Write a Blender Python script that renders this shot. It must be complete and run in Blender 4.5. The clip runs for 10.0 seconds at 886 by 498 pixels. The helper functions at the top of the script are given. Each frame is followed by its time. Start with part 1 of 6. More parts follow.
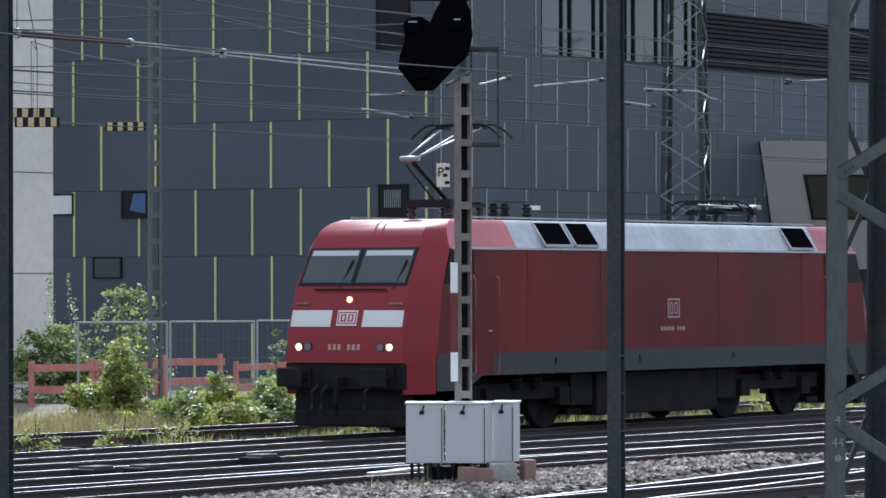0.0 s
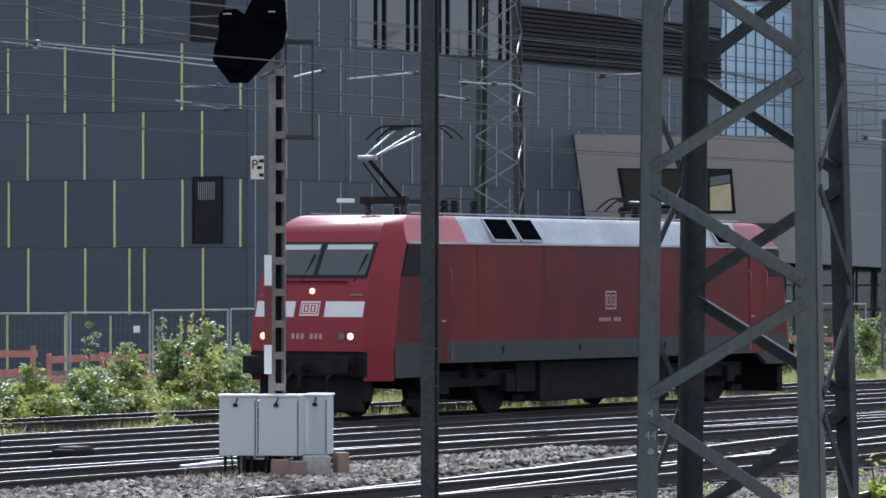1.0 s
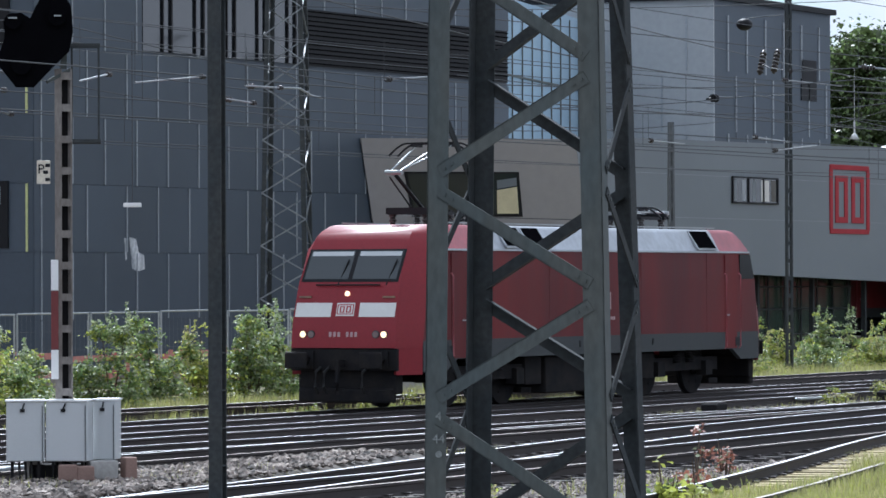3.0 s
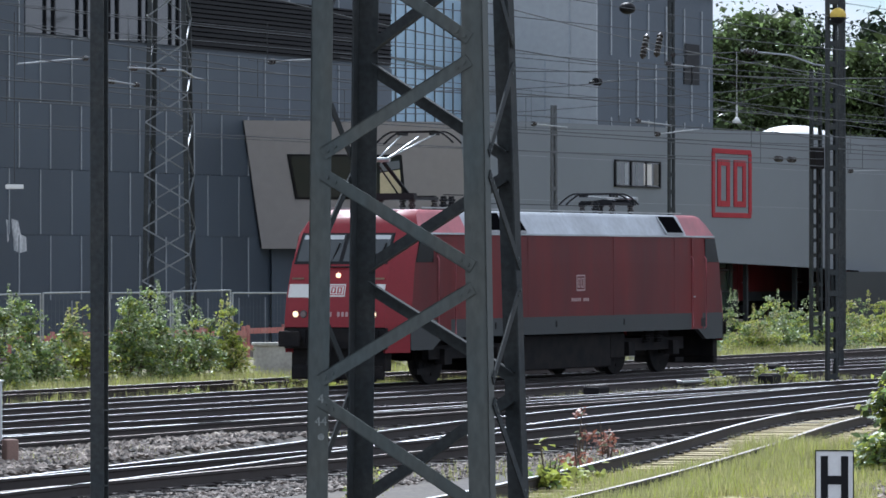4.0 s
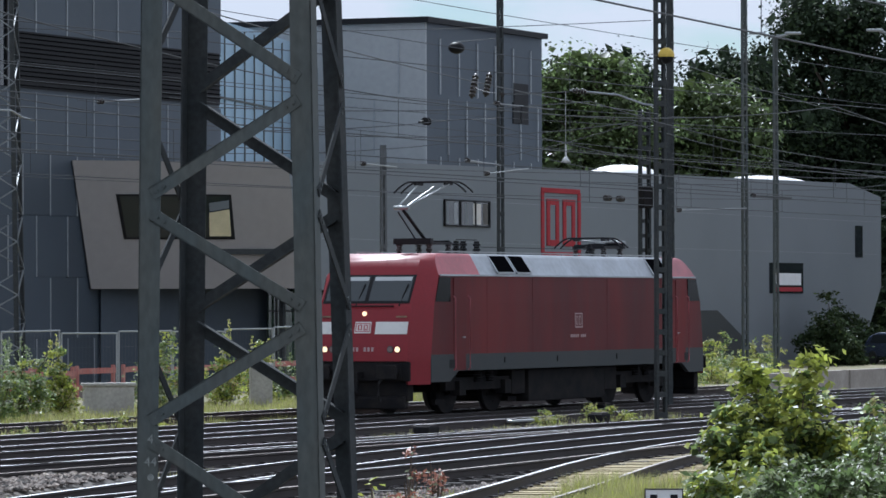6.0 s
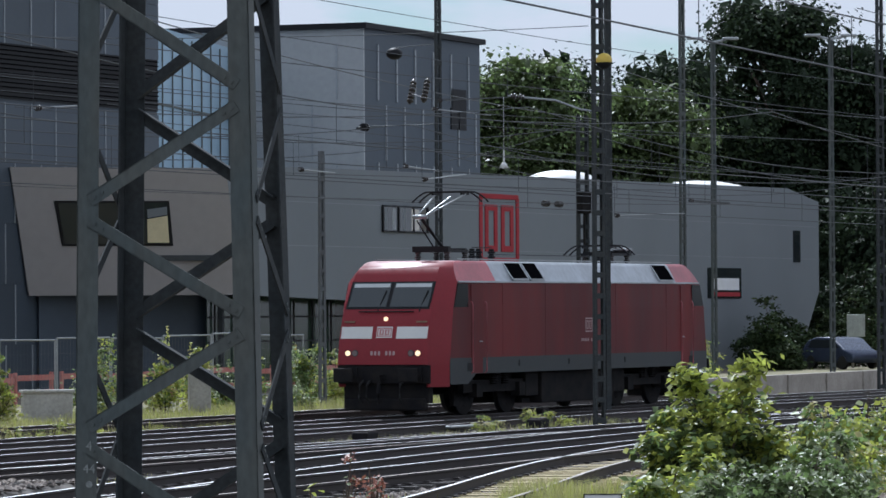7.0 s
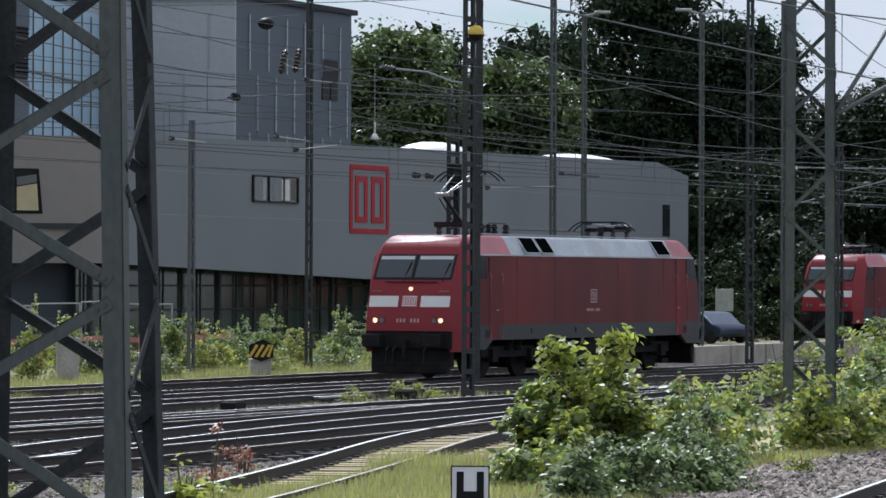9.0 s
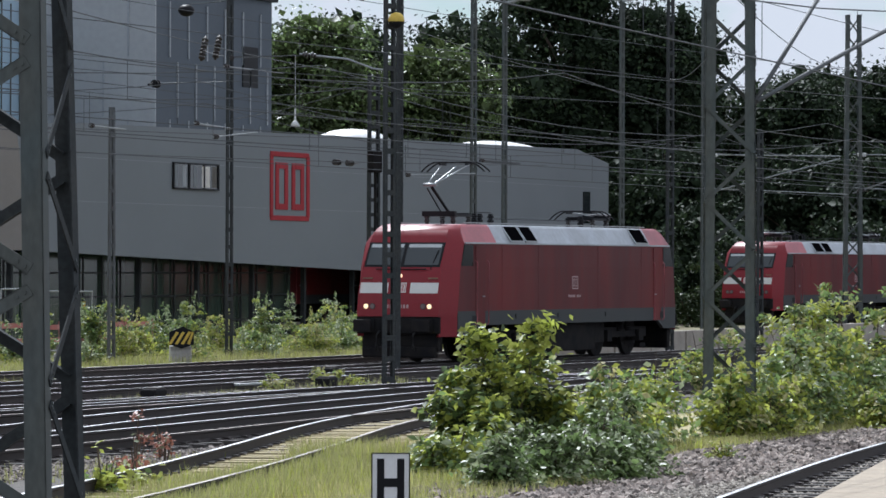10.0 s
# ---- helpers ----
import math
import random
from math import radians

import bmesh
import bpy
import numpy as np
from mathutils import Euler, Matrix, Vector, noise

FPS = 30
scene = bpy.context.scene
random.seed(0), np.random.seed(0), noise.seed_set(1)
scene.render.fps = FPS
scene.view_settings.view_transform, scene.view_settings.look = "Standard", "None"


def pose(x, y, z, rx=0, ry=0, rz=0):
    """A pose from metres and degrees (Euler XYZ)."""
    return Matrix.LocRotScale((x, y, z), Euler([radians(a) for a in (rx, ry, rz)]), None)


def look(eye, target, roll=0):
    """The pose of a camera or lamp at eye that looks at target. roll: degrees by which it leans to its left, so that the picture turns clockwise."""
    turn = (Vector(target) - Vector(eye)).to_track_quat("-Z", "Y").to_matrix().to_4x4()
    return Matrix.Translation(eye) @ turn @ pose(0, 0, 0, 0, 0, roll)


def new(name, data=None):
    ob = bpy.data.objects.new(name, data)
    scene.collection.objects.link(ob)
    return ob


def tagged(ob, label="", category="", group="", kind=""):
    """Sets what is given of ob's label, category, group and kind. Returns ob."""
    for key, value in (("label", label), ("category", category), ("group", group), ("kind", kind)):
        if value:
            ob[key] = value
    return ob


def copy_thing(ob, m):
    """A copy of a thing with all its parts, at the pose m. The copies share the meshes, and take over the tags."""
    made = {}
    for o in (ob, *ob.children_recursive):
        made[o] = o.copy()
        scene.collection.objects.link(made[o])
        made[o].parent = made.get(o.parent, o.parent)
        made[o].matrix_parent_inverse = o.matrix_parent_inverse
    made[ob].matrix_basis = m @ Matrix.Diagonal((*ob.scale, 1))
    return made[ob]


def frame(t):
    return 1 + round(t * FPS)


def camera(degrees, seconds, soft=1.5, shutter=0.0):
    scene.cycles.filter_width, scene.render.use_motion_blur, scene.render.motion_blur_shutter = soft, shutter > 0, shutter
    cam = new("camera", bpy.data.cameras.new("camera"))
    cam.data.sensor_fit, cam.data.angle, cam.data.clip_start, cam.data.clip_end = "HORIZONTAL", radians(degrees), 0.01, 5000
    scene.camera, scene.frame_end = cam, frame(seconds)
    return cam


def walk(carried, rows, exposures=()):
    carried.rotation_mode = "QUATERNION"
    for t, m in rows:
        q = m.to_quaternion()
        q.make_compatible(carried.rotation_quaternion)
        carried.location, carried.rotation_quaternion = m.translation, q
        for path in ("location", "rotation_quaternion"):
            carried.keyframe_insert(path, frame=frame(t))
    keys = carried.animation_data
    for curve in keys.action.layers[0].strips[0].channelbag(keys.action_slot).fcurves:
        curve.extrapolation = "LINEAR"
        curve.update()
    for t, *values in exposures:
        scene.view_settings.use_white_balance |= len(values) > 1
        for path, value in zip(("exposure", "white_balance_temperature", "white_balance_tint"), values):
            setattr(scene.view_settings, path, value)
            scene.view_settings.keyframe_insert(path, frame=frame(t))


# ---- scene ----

# camera: seconds, heading (clockwise from the cross direction), tilt, roll
cam = camera(11.32, 10.0, soft=1.6)
EYE_Z = 2.67
LOOKS = (
    (0.0, -0.6, 0.464, -0.119), (0.5, 0.526, 0.298, -0.046), (1.0, 1.783, 0.369, 0.033), (1.5, 2.613, 0.522, 0.018),
    (2.0, 3.209, 0.48, 0.027), (2.5, 3.791, 0.443, -0.068), (3.0, 4.508, 0.412, -0.197), (3.2, 4.844, 0.391, -0.072),
    (4.3, 6.369, 0.259, -0.061), (4.5, 6.579, 0.389, -0.017), (5.0, 6.945, 0.554, -0.089), (5.5, 7.535, 0.427, -0.017),
    (6.0, 8.195, 0.691, -0.194), (7.5, 9.317, 0.622, -0.206), (8.0, 9.698, 0.405, 0.078), (8.5, 10.177, 0.391, 0.101),
    (9.0, 10.653, 0.39, 0.203), (9.5, 11.263, 0.295, 0.226), (10.0, 11.673, 0.228, 0.189))
walk(cam, [(t, pose(0, 0, EYE_Z, 90 + tilt, 0, -59 - yaw) @ pose(0, 0, 0, 0, 0, roll)) for t, yaw, tilt, roll in LOOKS],
     [(0.0, 0.08, 5340, 9), (4.5, -0.06, 5400, 9), (7.5, -0.40, 5430, 9), (10.0, -0.30, 5600, 9)])

# ---- world and sun ----
SUN_TURN, SUN_UP = 34.0, 46.0   # degrees from +x, ccw; height


def build_world():
    w = bpy.data.worlds.new("sky")
    scene.world = w
    w.use_nodes = True
    nt = w.node_tree
    n, k = nt.nodes, nt.links
    n.clear()
    out = n.new("ShaderNodeOutputWorld")
    bg = n.new("ShaderNodeBackground")
    sky = n.new("ShaderNodeTexSky")
    sky.sky_type, sky.sun_disc = "NISHITA", False
    sky.sun_elevation, sky.sun_rotation = radians(SUN_UP), radians(90 - SUN_TURN)
    sky.air_density, sky.dust_density, sky.ozone_density = 1.0, 0.3, 2.0
    tc = n.new("ShaderNodeTexCoord")
    mp = n.new("ShaderNodeMapping")
    mp.inputs["Scale"].default_value = (9, 9, 26)
    nz = n.new("ShaderNodeTexNoise")
    nz.inputs["Scale"].default_value, nz.inputs["Detail"].default_value = 1.6, 7
    rp = n.new("ShaderNodeValToRGB")
    rp.color_ramp.elements[0].position, rp.color_ramp.elements[1].position = 0.29, 0.43
    mx = n.new("ShaderNodeMix")
    mx.data_type = "RGBA"
    mx.inputs["B"].default_value = (10.2, 10.1, 10.2, 1)
    k.new(tc.outputs["Generated"], mp.inputs[0])
    k.new(mp.outputs[0], nz.inputs["Vector"])
    k.new(nz.outputs["Fac"], rp.inputs[0])
    k.new(rp.outputs[0], mx.inputs["Factor"])
    k.new(sky.outputs[0], mx.inputs["A"])
    k.new(mx.outputs["Result"], bg.inputs[0])
    bg.inputs[1].default_value = 0.090
    k.new(bg.outputs[0], out.inputs[0])


build_world()
sun = new("sun", bpy.data.lights.new("sun", "SUN"))
sun.data.energy, sun.data.angle, sun.data.color = 6.0, radians(0.6), (1.0, 0.95, 0.87)
_d = Vector((math.cos(radians(SUN_TURN)) * math.cos(radians(SUN_UP)), math.sin(radians(SUN_TURN)) * math.cos(radians(SUN_UP)), math.sin(radians(SUN_UP))))
sun.matrix_world = look(_d * 200, (0, 0, 0))


# ---- materials ----
def mat(name, base, rough=0.6, metal=0.0, second=None, scale=4.0, mix=0.5, fine=40.0, fine_amount=0.12, bump=0.1, bump_scale=None,
        stretch=(1, 1, 1), per_object=0.0, per_island=0.0, glow=None, glow_power=0.0, trans=0.0, spec=0.5):
    """A surface with stains at one scale and grain at another."""
    m = bpy.data.materials.new(name)
    m.use_nodes = True
    nt = m.node_tree
    n, k = nt.nodes, nt.links
    b = n["Principled BSDF"]
    b.inputs["Roughness"].default_value, b.inputs["Metallic"].default_value = rough, metal
    b.inputs["Specular IOR Level"].default_value = spec
    tc = n.new("ShaderNodeTexCoord")
    mp = n.new("ShaderNodeMapping")
    mp.inputs["Scale"].default_value = stretch
    k.new(tc.outputs["Object"], mp.inputs[0])
    a = n.new("ShaderNodeTexNoise")
    a.inputs["Scale"].default_value, a.inputs["Detail"].default_value = scale, 5
    k.new(mp.outputs[0], a.inputs["Vector"])
    r = n.new("ShaderNodeValToRGB")
    r.color_ramp.elements[0].position, r.color_ramp.elements[1].position = 0.35, 0.68
    second = second or tuple(c * 0.72 for c in base)
    r.color_ramp.elements[0].color = (*base, 1)
    r.color_ramp.elements[1].color = (*(x * (1 - mix) + y * mix for x, y in zip(base, second)), 1)
    k.new(a.outputs["Fac"], r.inputs[0])
    f = n.new("ShaderNodeTexNoise")
    f.inputs["Scale"].default_value, f.inputs["Detail"].default_value = fine, 4
    k.new(mp.outputs[0], f.inputs["Vector"])
    mr = n.new("ShaderNodeMapRange")
    mr.inputs["From Min"].default_value, mr.inputs["From Max"].default_value = 0.3, 0.7
    mr.inputs["To Min"].default_value, mr.inputs["To Max"].default_value = 1 - fine_amount, 1 + fine_amount
    k.new(f.outputs["Fac"], mr.inputs["Value"])
    h = n.new("ShaderNodeHueSaturation")
    k.new(r.outputs[0], h.inputs["Color"])
    last = mr.outputs[0]
    for amount, node, socket in ((per_object, "ShaderNodeObjectInfo", "Random"), (per_island, "ShaderNodeNewGeometry", "Random Per Island")):
        if amount:
            g = n.new(node)
            q = n.new("ShaderNodeMapRange")
            q.inputs["To Min"].default_value, q.inputs["To Max"].default_value = 1 - amount, 1 + amount
            k.new(g.outputs[socket], q.inputs["Value"])
            mu = n.new("ShaderNodeMath")
            mu.operation = "MULTIPLY"
            k.new(last, mu.inputs[0])
            k.new(q.outputs[0], mu.inputs[1])
            last = mu.outputs[0]
    k.new(last, h.inputs["Value"])
    k.new(h.outputs[0], b.inputs["Base Color"])
    rr = n.new("ShaderNodeMapRange")
    rr.inputs["To Min"].default_value, rr.inputs["To Max"].default_value = max(0.02, rough - 0.08), min(1, rough + 0.1)
    k.new(f.outputs["Fac"], rr.inputs["Value"])
    k.new(rr.outputs[0], b.inputs["Roughness"])
    if bump:
        bn = n.new("ShaderNodeBump")
        bn.inputs["Strength"].default_value, bn.inputs["Distance"].default_value = bump, 0.02
        src = f
        if bump_scale:
            src = n.new("ShaderNodeTexNoise")
            src.inputs["Scale"].default_value, src.inputs["Detail"].default_value = bump_scale, 3
            k.new(mp.outputs[0], src.inputs["Vector"])
        k.new(src.outputs["Fac"], bn.inputs["Height"])
        k.new(bn.outputs[0], b.inputs["Normal"])
    if glow:
        b.inputs["Emission Color"].default_value = (*glow, 1)
        b.inputs["Emission Strength"].default_value = glow_power
    if trans:
        t = n.new("ShaderNodeBsdfTranslucent")
        k.new(h.outputs[0], t.inputs["Color"])
        ms = n.new("ShaderNodeMixShader")
        ms.inputs[0].default_value = trans
        k.new(b.outputs[0], ms.inputs[1])
        k.new(t.outputs[0], ms.inputs[2])
        k.new(ms.outputs[0], n["Material Output"].inputs[0])
    return m


M = dict(
    ballast=mat("ballast", (0.082, 0.074, 0.069), 0.9, second=(0.125, 0.104, 0.08), scale=0.35, mix=0.8, fine=9, fine_amount=0.45, bump=0.6),
    stone=mat("stone", (0.25, 0.215, 0.19), 0.8, per_island=0.85, scale=3, fine=30),
    grass=mat("grass", (0.36, 0.33, 0.13), 0.9, second=(0.36, 0.29, 0.18), scale=0.9, mix=1.0, fine=8, fine_amount=0.3, bump=0.3),
    verge=mat("verge", (0.14, 0.135, 0.055), 0.9, second=(0.24, 0.20, 0.12), scale=0.8, mix=0.9, fine=8, fine_amount=0.3, bump=0.3),
    earth=mat("earth", (0.13, 0.105, 0.08), 0.95, second=(0.21, 0.175, 0.13), scale=0.5, fine=7, fine_amount=0.3, bump=0.4),
    rail_top=mat("rail_top", (0.74, 0.75, 0.78), 0.32, 0.95, second=(0.25, 0.21, 0.19), scale=0.9, mix=0.5, fine=30, stretch=(0.2, 1, 1), bump=0.02),
    rail_dull=mat("rail_dull", (0.30, 0.27, 0.25), 0.45, 0.8, second=(0.09, 0.07, 0.06), scale=1.5, mix=0.9, fine=30, stretch=(0.2, 1, 1), bump=0.02),
    rail_side=mat("rail_side", (0.055, 0.046, 0.044), 0.75, 0.2, scale=3, fine=30),
    sleeper=mat("sleeper", (0.058, 0.053, 0.052), 0.9, second=(0.11, 0.10, 0.09), scale=2, per_island=0.3, fine=20, fine_amount=0.25),
    sleeper_pale=mat("sleeper_pale", (0.52, 0.44, 0.26), 0.9, per_island=0.2, scale=2),
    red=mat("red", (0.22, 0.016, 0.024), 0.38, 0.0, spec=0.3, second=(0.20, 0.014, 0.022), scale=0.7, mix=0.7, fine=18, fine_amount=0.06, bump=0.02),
    # body sides: streaks are dirt, the deeper red also holds their shade
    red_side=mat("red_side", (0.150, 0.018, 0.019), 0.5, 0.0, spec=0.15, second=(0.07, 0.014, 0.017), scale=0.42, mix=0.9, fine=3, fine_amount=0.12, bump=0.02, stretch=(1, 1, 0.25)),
    red_pale=mat("red_pale", (0.46, 0.11, 0.13), 0.38, second=(0.20, 0.05, 0.06), scale=1.0, mix=0.75, fine=12, bump=0.02),
    skirt_grey=mat("skirt_grey", (0.046, 0.052, 0.054), 0.55, spec=0.2, second=(0.055, 0.055, 0.055), scale=1.0, fine=10, bump=0.03),
    roof_silver=mat("roof_silver", (0.46, 0.49, 0.53), 0.38, 0.25, second=(0.30, 0.31, 0.33), scale=0.7, mix=0.8, fine=6, fine_amount=0.12, bump=0.02),
    under=mat("under", (0.013, 0.013, 0.015), 0.8, 0.0, spec=0.1, second=(0.034, 0.029, 0.025), scale=3, fine=20),
    black=mat("black", (0.010, 0.010, 0.012), 0.55, spec=0.2, scale=4, fine=20, bump=0.02),
    rubber=mat("rubber", (0.015, 0.015, 0.015), 0.7, scale=4),
    white=mat("white_paint", (0.66, 0.66, 0.64), 0.5, second=(0.58, 0.57, 0.54), scale=2, fine=20, fine_amount=0.03, bump=0.005),
    plate_white=mat("plate_white", (0.80, 0.80, 0.80), 0.5, second=(0.70, 0.70, 0.68), scale=3, fine=25, fine_amount=0.03, bump=0.005),
    dim_white=mat("dim_white", (0.40, 0.27, 0.27), 0.5, scale=4),
    box_grey=mat("box_grey", (0.50, 0.52, 0.53), 0.5, second=(0.46, 0.475, 0.475), scale=0.9, mix=0.5, fine=60, fine_amount=0.03, bump=0.01),
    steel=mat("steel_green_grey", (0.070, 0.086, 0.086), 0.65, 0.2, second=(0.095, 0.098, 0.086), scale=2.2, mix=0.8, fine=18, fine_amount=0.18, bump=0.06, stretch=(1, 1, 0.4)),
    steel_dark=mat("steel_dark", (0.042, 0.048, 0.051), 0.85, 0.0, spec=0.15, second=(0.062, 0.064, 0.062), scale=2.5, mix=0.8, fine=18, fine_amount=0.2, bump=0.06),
    galv=mat("galvanised", (0.36, 0.38, 0.39), 0.42, 0.7, scale=3, fine=25, bump=0.03),
    steel_warm=mat("steel_weathered", (0.13, 0.125, 0.115), 0.7, 0.2, second=(0.09, 0.08, 0.07), scale=2.5, mix=0.8, fine=18, fine_amount=0.2, bump=0.06),
    vent_black=mat("vent_black", (0.004, 0.004, 0.005), 0.8, spec=0.0, scale=4, fine=20, bump=0),
    sign_cream=mat("sign_cream", (0.66, 0.60, 0.49), 0.5, second=(0.52, 0.46, 0.36), scale=5, fine=25, bump=0.02),
    faint_paint=mat("faint_paint", (0.27, 0.29, 0.28), 0.7, second=(0.15, 0.165, 0.16), scale=14, mix=0.9, fine=60, fine_amount=0.3),
    dry_stalk=mat("dry_stalk", (0.30, 0.215, 0.12), 0.8, second=(0.40, 0.31, 0.18), scale=1.2, per_island=0.35, bump=0, trans=0.2),
    steel_light=mat("steel_light", (0.12, 0.13, 0.137), 0.6, 0.3, second=(0.085, 0.085, 0.083), scale=2.2, mix=0.8, fine=18, fine_amount=0.2, bump=0.06, stretch=(1, 1, 0.4)),
    lace_grey=mat("lace_grey", (0.24, 0.255, 0.265), 0.5, 0.5, scale=2.2, fine=18, bump=0.04),
    rust=mat("rust", (0.22, 0.14, 0.09), 0.85, second=(0.10, 0.07, 0.055), scale=6, mix=0.9, fine=30),
    mesh_wire=mat("mesh_wire", (0.16, 0.17, 0.18), 0.6, 0.5, scale=3, fine=25, bump=0.02),
    wire=mat("wire", (0.06, 0.065, 0.07), 0.6, 0.3, scale=2),
    insulator=mat("insulator", (0.62, 0.63, 0.62), 0.25, scale=5),
    insulator_dark=mat("insulator_dark", (0.035, 0.028, 0.026), 0.35, scale=5),
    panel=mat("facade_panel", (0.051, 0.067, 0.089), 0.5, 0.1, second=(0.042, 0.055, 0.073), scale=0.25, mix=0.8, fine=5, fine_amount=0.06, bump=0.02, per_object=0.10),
    lime=mat("lime_strip", (0.50, 0.52, 0.22), 0.5, second=(0.42, 0.43, 0.20), scale=1, fine=12),
    grey_strip=mat("grey_strip", (0.30, 0.32, 0.34), 0.45, 0.2, scale=1, fine=12),
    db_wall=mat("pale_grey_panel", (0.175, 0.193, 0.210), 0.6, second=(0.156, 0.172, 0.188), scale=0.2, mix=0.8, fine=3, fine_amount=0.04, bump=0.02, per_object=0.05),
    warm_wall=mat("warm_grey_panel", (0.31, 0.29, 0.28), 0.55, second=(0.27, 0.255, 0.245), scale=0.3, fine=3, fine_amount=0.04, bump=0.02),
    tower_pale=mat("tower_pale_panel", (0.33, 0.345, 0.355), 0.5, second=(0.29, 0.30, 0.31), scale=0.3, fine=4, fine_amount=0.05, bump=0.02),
    column=mat("column_concrete", (0.64, 0.61, 0.575), 0.7, second=(0.52, 0.5, 0.48), scale=0.6, fine=6, fine_amount=0.06, bump=0.04),
    concrete=mat("concrete", (0.42, 0.41, 0.39), 0.85, second=(0.30, 0.29, 0.27), scale=2, mix=0.8, fine=14, fine_amount=0.15, bump=0.1),
    logo_red=mat("logo_red", (0.36, 0.035, 0.045), 0.75, spec=0.2, scale=2, fine_amount=0.04, bump=0.005),
    barrier_red=mat("barrier_red", (0.42, 0.13, 0.11), 0.7, second=(0.48, 0.25, 0.22), scale=1.5, mix=0.8, fine=15),
    leaf=mat("leaf", (0.165, 0.24, 0.085), 0.42, spec=0.35, second=(0.22, 0.28, 0.10), scale=1.2, per_island=0.5, bump=0, trans=0.45),
    leaf_yellow=mat("leaf_yellow", (0.38, 0.43, 0.085), 0.45, spec=0.3, second=(0.44, 0.44, 0.11), scale=1.5, per_island=0.35, bump=0, trans=0.5),
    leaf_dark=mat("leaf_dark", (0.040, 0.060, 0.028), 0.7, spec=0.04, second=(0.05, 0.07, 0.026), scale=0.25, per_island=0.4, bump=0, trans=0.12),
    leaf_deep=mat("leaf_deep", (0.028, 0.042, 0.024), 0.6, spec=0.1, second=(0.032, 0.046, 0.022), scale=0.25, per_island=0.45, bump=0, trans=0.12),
    leaf_mid=mat("leaf_mid", (0.065, 0.092, 0.030), 0.45, spec=0.4, second=(0.095, 0.12, 0.04), scale=0.25, per_island=0.4, bump=0, trans=0.35),
    leaf_red=mat("leaf_red", (0.36, 0.15, 0.10), 0.5, per_island=0.3, bump=0, trans=0.3),
    leaf_pale=mat("leaf_pale", (0.40, 0.45, 0.28), 0.5, spec=0.3, per_island=0.3, bump=0, trans=0.3),
    straw=mat("straw", (0.52, 0.48, 0.24), 0.7, second=(0.26, 0.30, 0.10), scale=1.2, per_island=0.3, bump=0, trans=0.3),
    bark=mat("bark", (0.10, 0.075, 0.055), 0.9, scale=8),
    yellow=mat("yellow", (0.62, 0.44, 0.06), 0.5, scale=3),
    ochre=mat("ochre", (0.55, 0.45, 0.25), 0.6, scale=3),
    cream=mat("cream", (0.66, 0.58, 0.36), 0.7, scale=2),
    brick=mat("red_brown_block", (0.26, 0.17, 0.14), 0.85, scale=4),
    lamp_glow=mat("lamp_glow", (0.5, 0.45, 0.35), 0.3, glow=(1.0, 0.62, 0.34), glow_power=1.8, bump=0),
    lamp_off=mat("lamp_off", (0.20, 0.15, 0.15), 0.2, scale=5, bump=0),
    # bluish car colour kept dark to hold the tree shade over it
    car_shaded=mat("car_paint", (0.05, 0.065, 0.11), 0.25, 0.2, scale=2),
    blotch=mat("paint_smear", (0.62, 0.63, 0.64), 0.7, second=(0.16, 0.18, 0.20), scale=2.4, mix=0.95, fine=16, fine_amount=0.3, bump=0.02, stretch=(1, 1, 0.5)),
    blue=mat("blue_blind", (0.05, 0.10, 0.24), 0.5, scale=2),
)


def glass(name, tint, rough=0.05, ior=1.45):
    m = bpy.data.materials.new(name)
    m.use_nodes = True
    n, k = m.node_tree.nodes, m.node_tree.links
    b = n["Principled BSDF"]
    b.inputs["Base Color"].default_value = (*tint, 1)
    b.inputs["Roughness"].default_value = rough
    b.inputs["IOR"].default_value = ior
    nz = n.new("ShaderNodeTexNoise")
    nz.inputs["Scale"].default_value = 0.6
    bn = n.new("ShaderNodeBump")
    bn.inputs["Strength"].default_value, bn.inputs["Distance"].default_value = 0.08, 0.05
    k.new(nz.outputs["Fac"], bn.inputs["Height"])
    k.new(bn.outputs[0], b.inputs["Normal"])
    return m


M["glass_dark"] = glass("glass_dark", (0.02, 0.024, 0.028))
# windscreen base raised so that its grey reflection is in the tint
M["glass_cab"] = glass("glass_cab", (0.058, 0.066, 0.07), 0.2, 1.42)
M["glass_ribbon"] = glass("glass_ribbon", (0.015, 0.018, 0.022), 0.05, 1.75)
# green tint stands in for bushes mirrored in the panes
M["glass_under"] = glass("glass_under", (0.040, 0.066, 0.048), 0.12, 1.5)
M["cab_glass_dark"] = glass("cab_glass_dark", (0.008, 0.009, 0.010), 0.12, 1.15)
# pale blue base carries the mirrored sky as colour
M["glass_blue"] = glass("glass_blue", (0.36, 0.50, 0.62), 0.2, 1.7)


# ---- mesh helpers ----
def box(bm, c, s, turn=None, mi=0, bevel=0.0):
    m = Matrix.Translation(c) @ (turn.to_4x4() if turn else Matrix.Identity(4)) @ Matrix.Diagonal((*s, 1))
    vs = bmesh.ops.create_cube(bm, size=1, matrix=m)["verts"]
    fs = {f for v in vs for f in v.link_faces}
    for f in fs:
        f.material_index = mi
    if bevel:
        es = list({e for v in vs for e in v.link_edges})
        bmesh.ops.bevel(bm, geom=es, offset=bevel, segments=2, affect="EDGES", profile=0.5)
    return vs


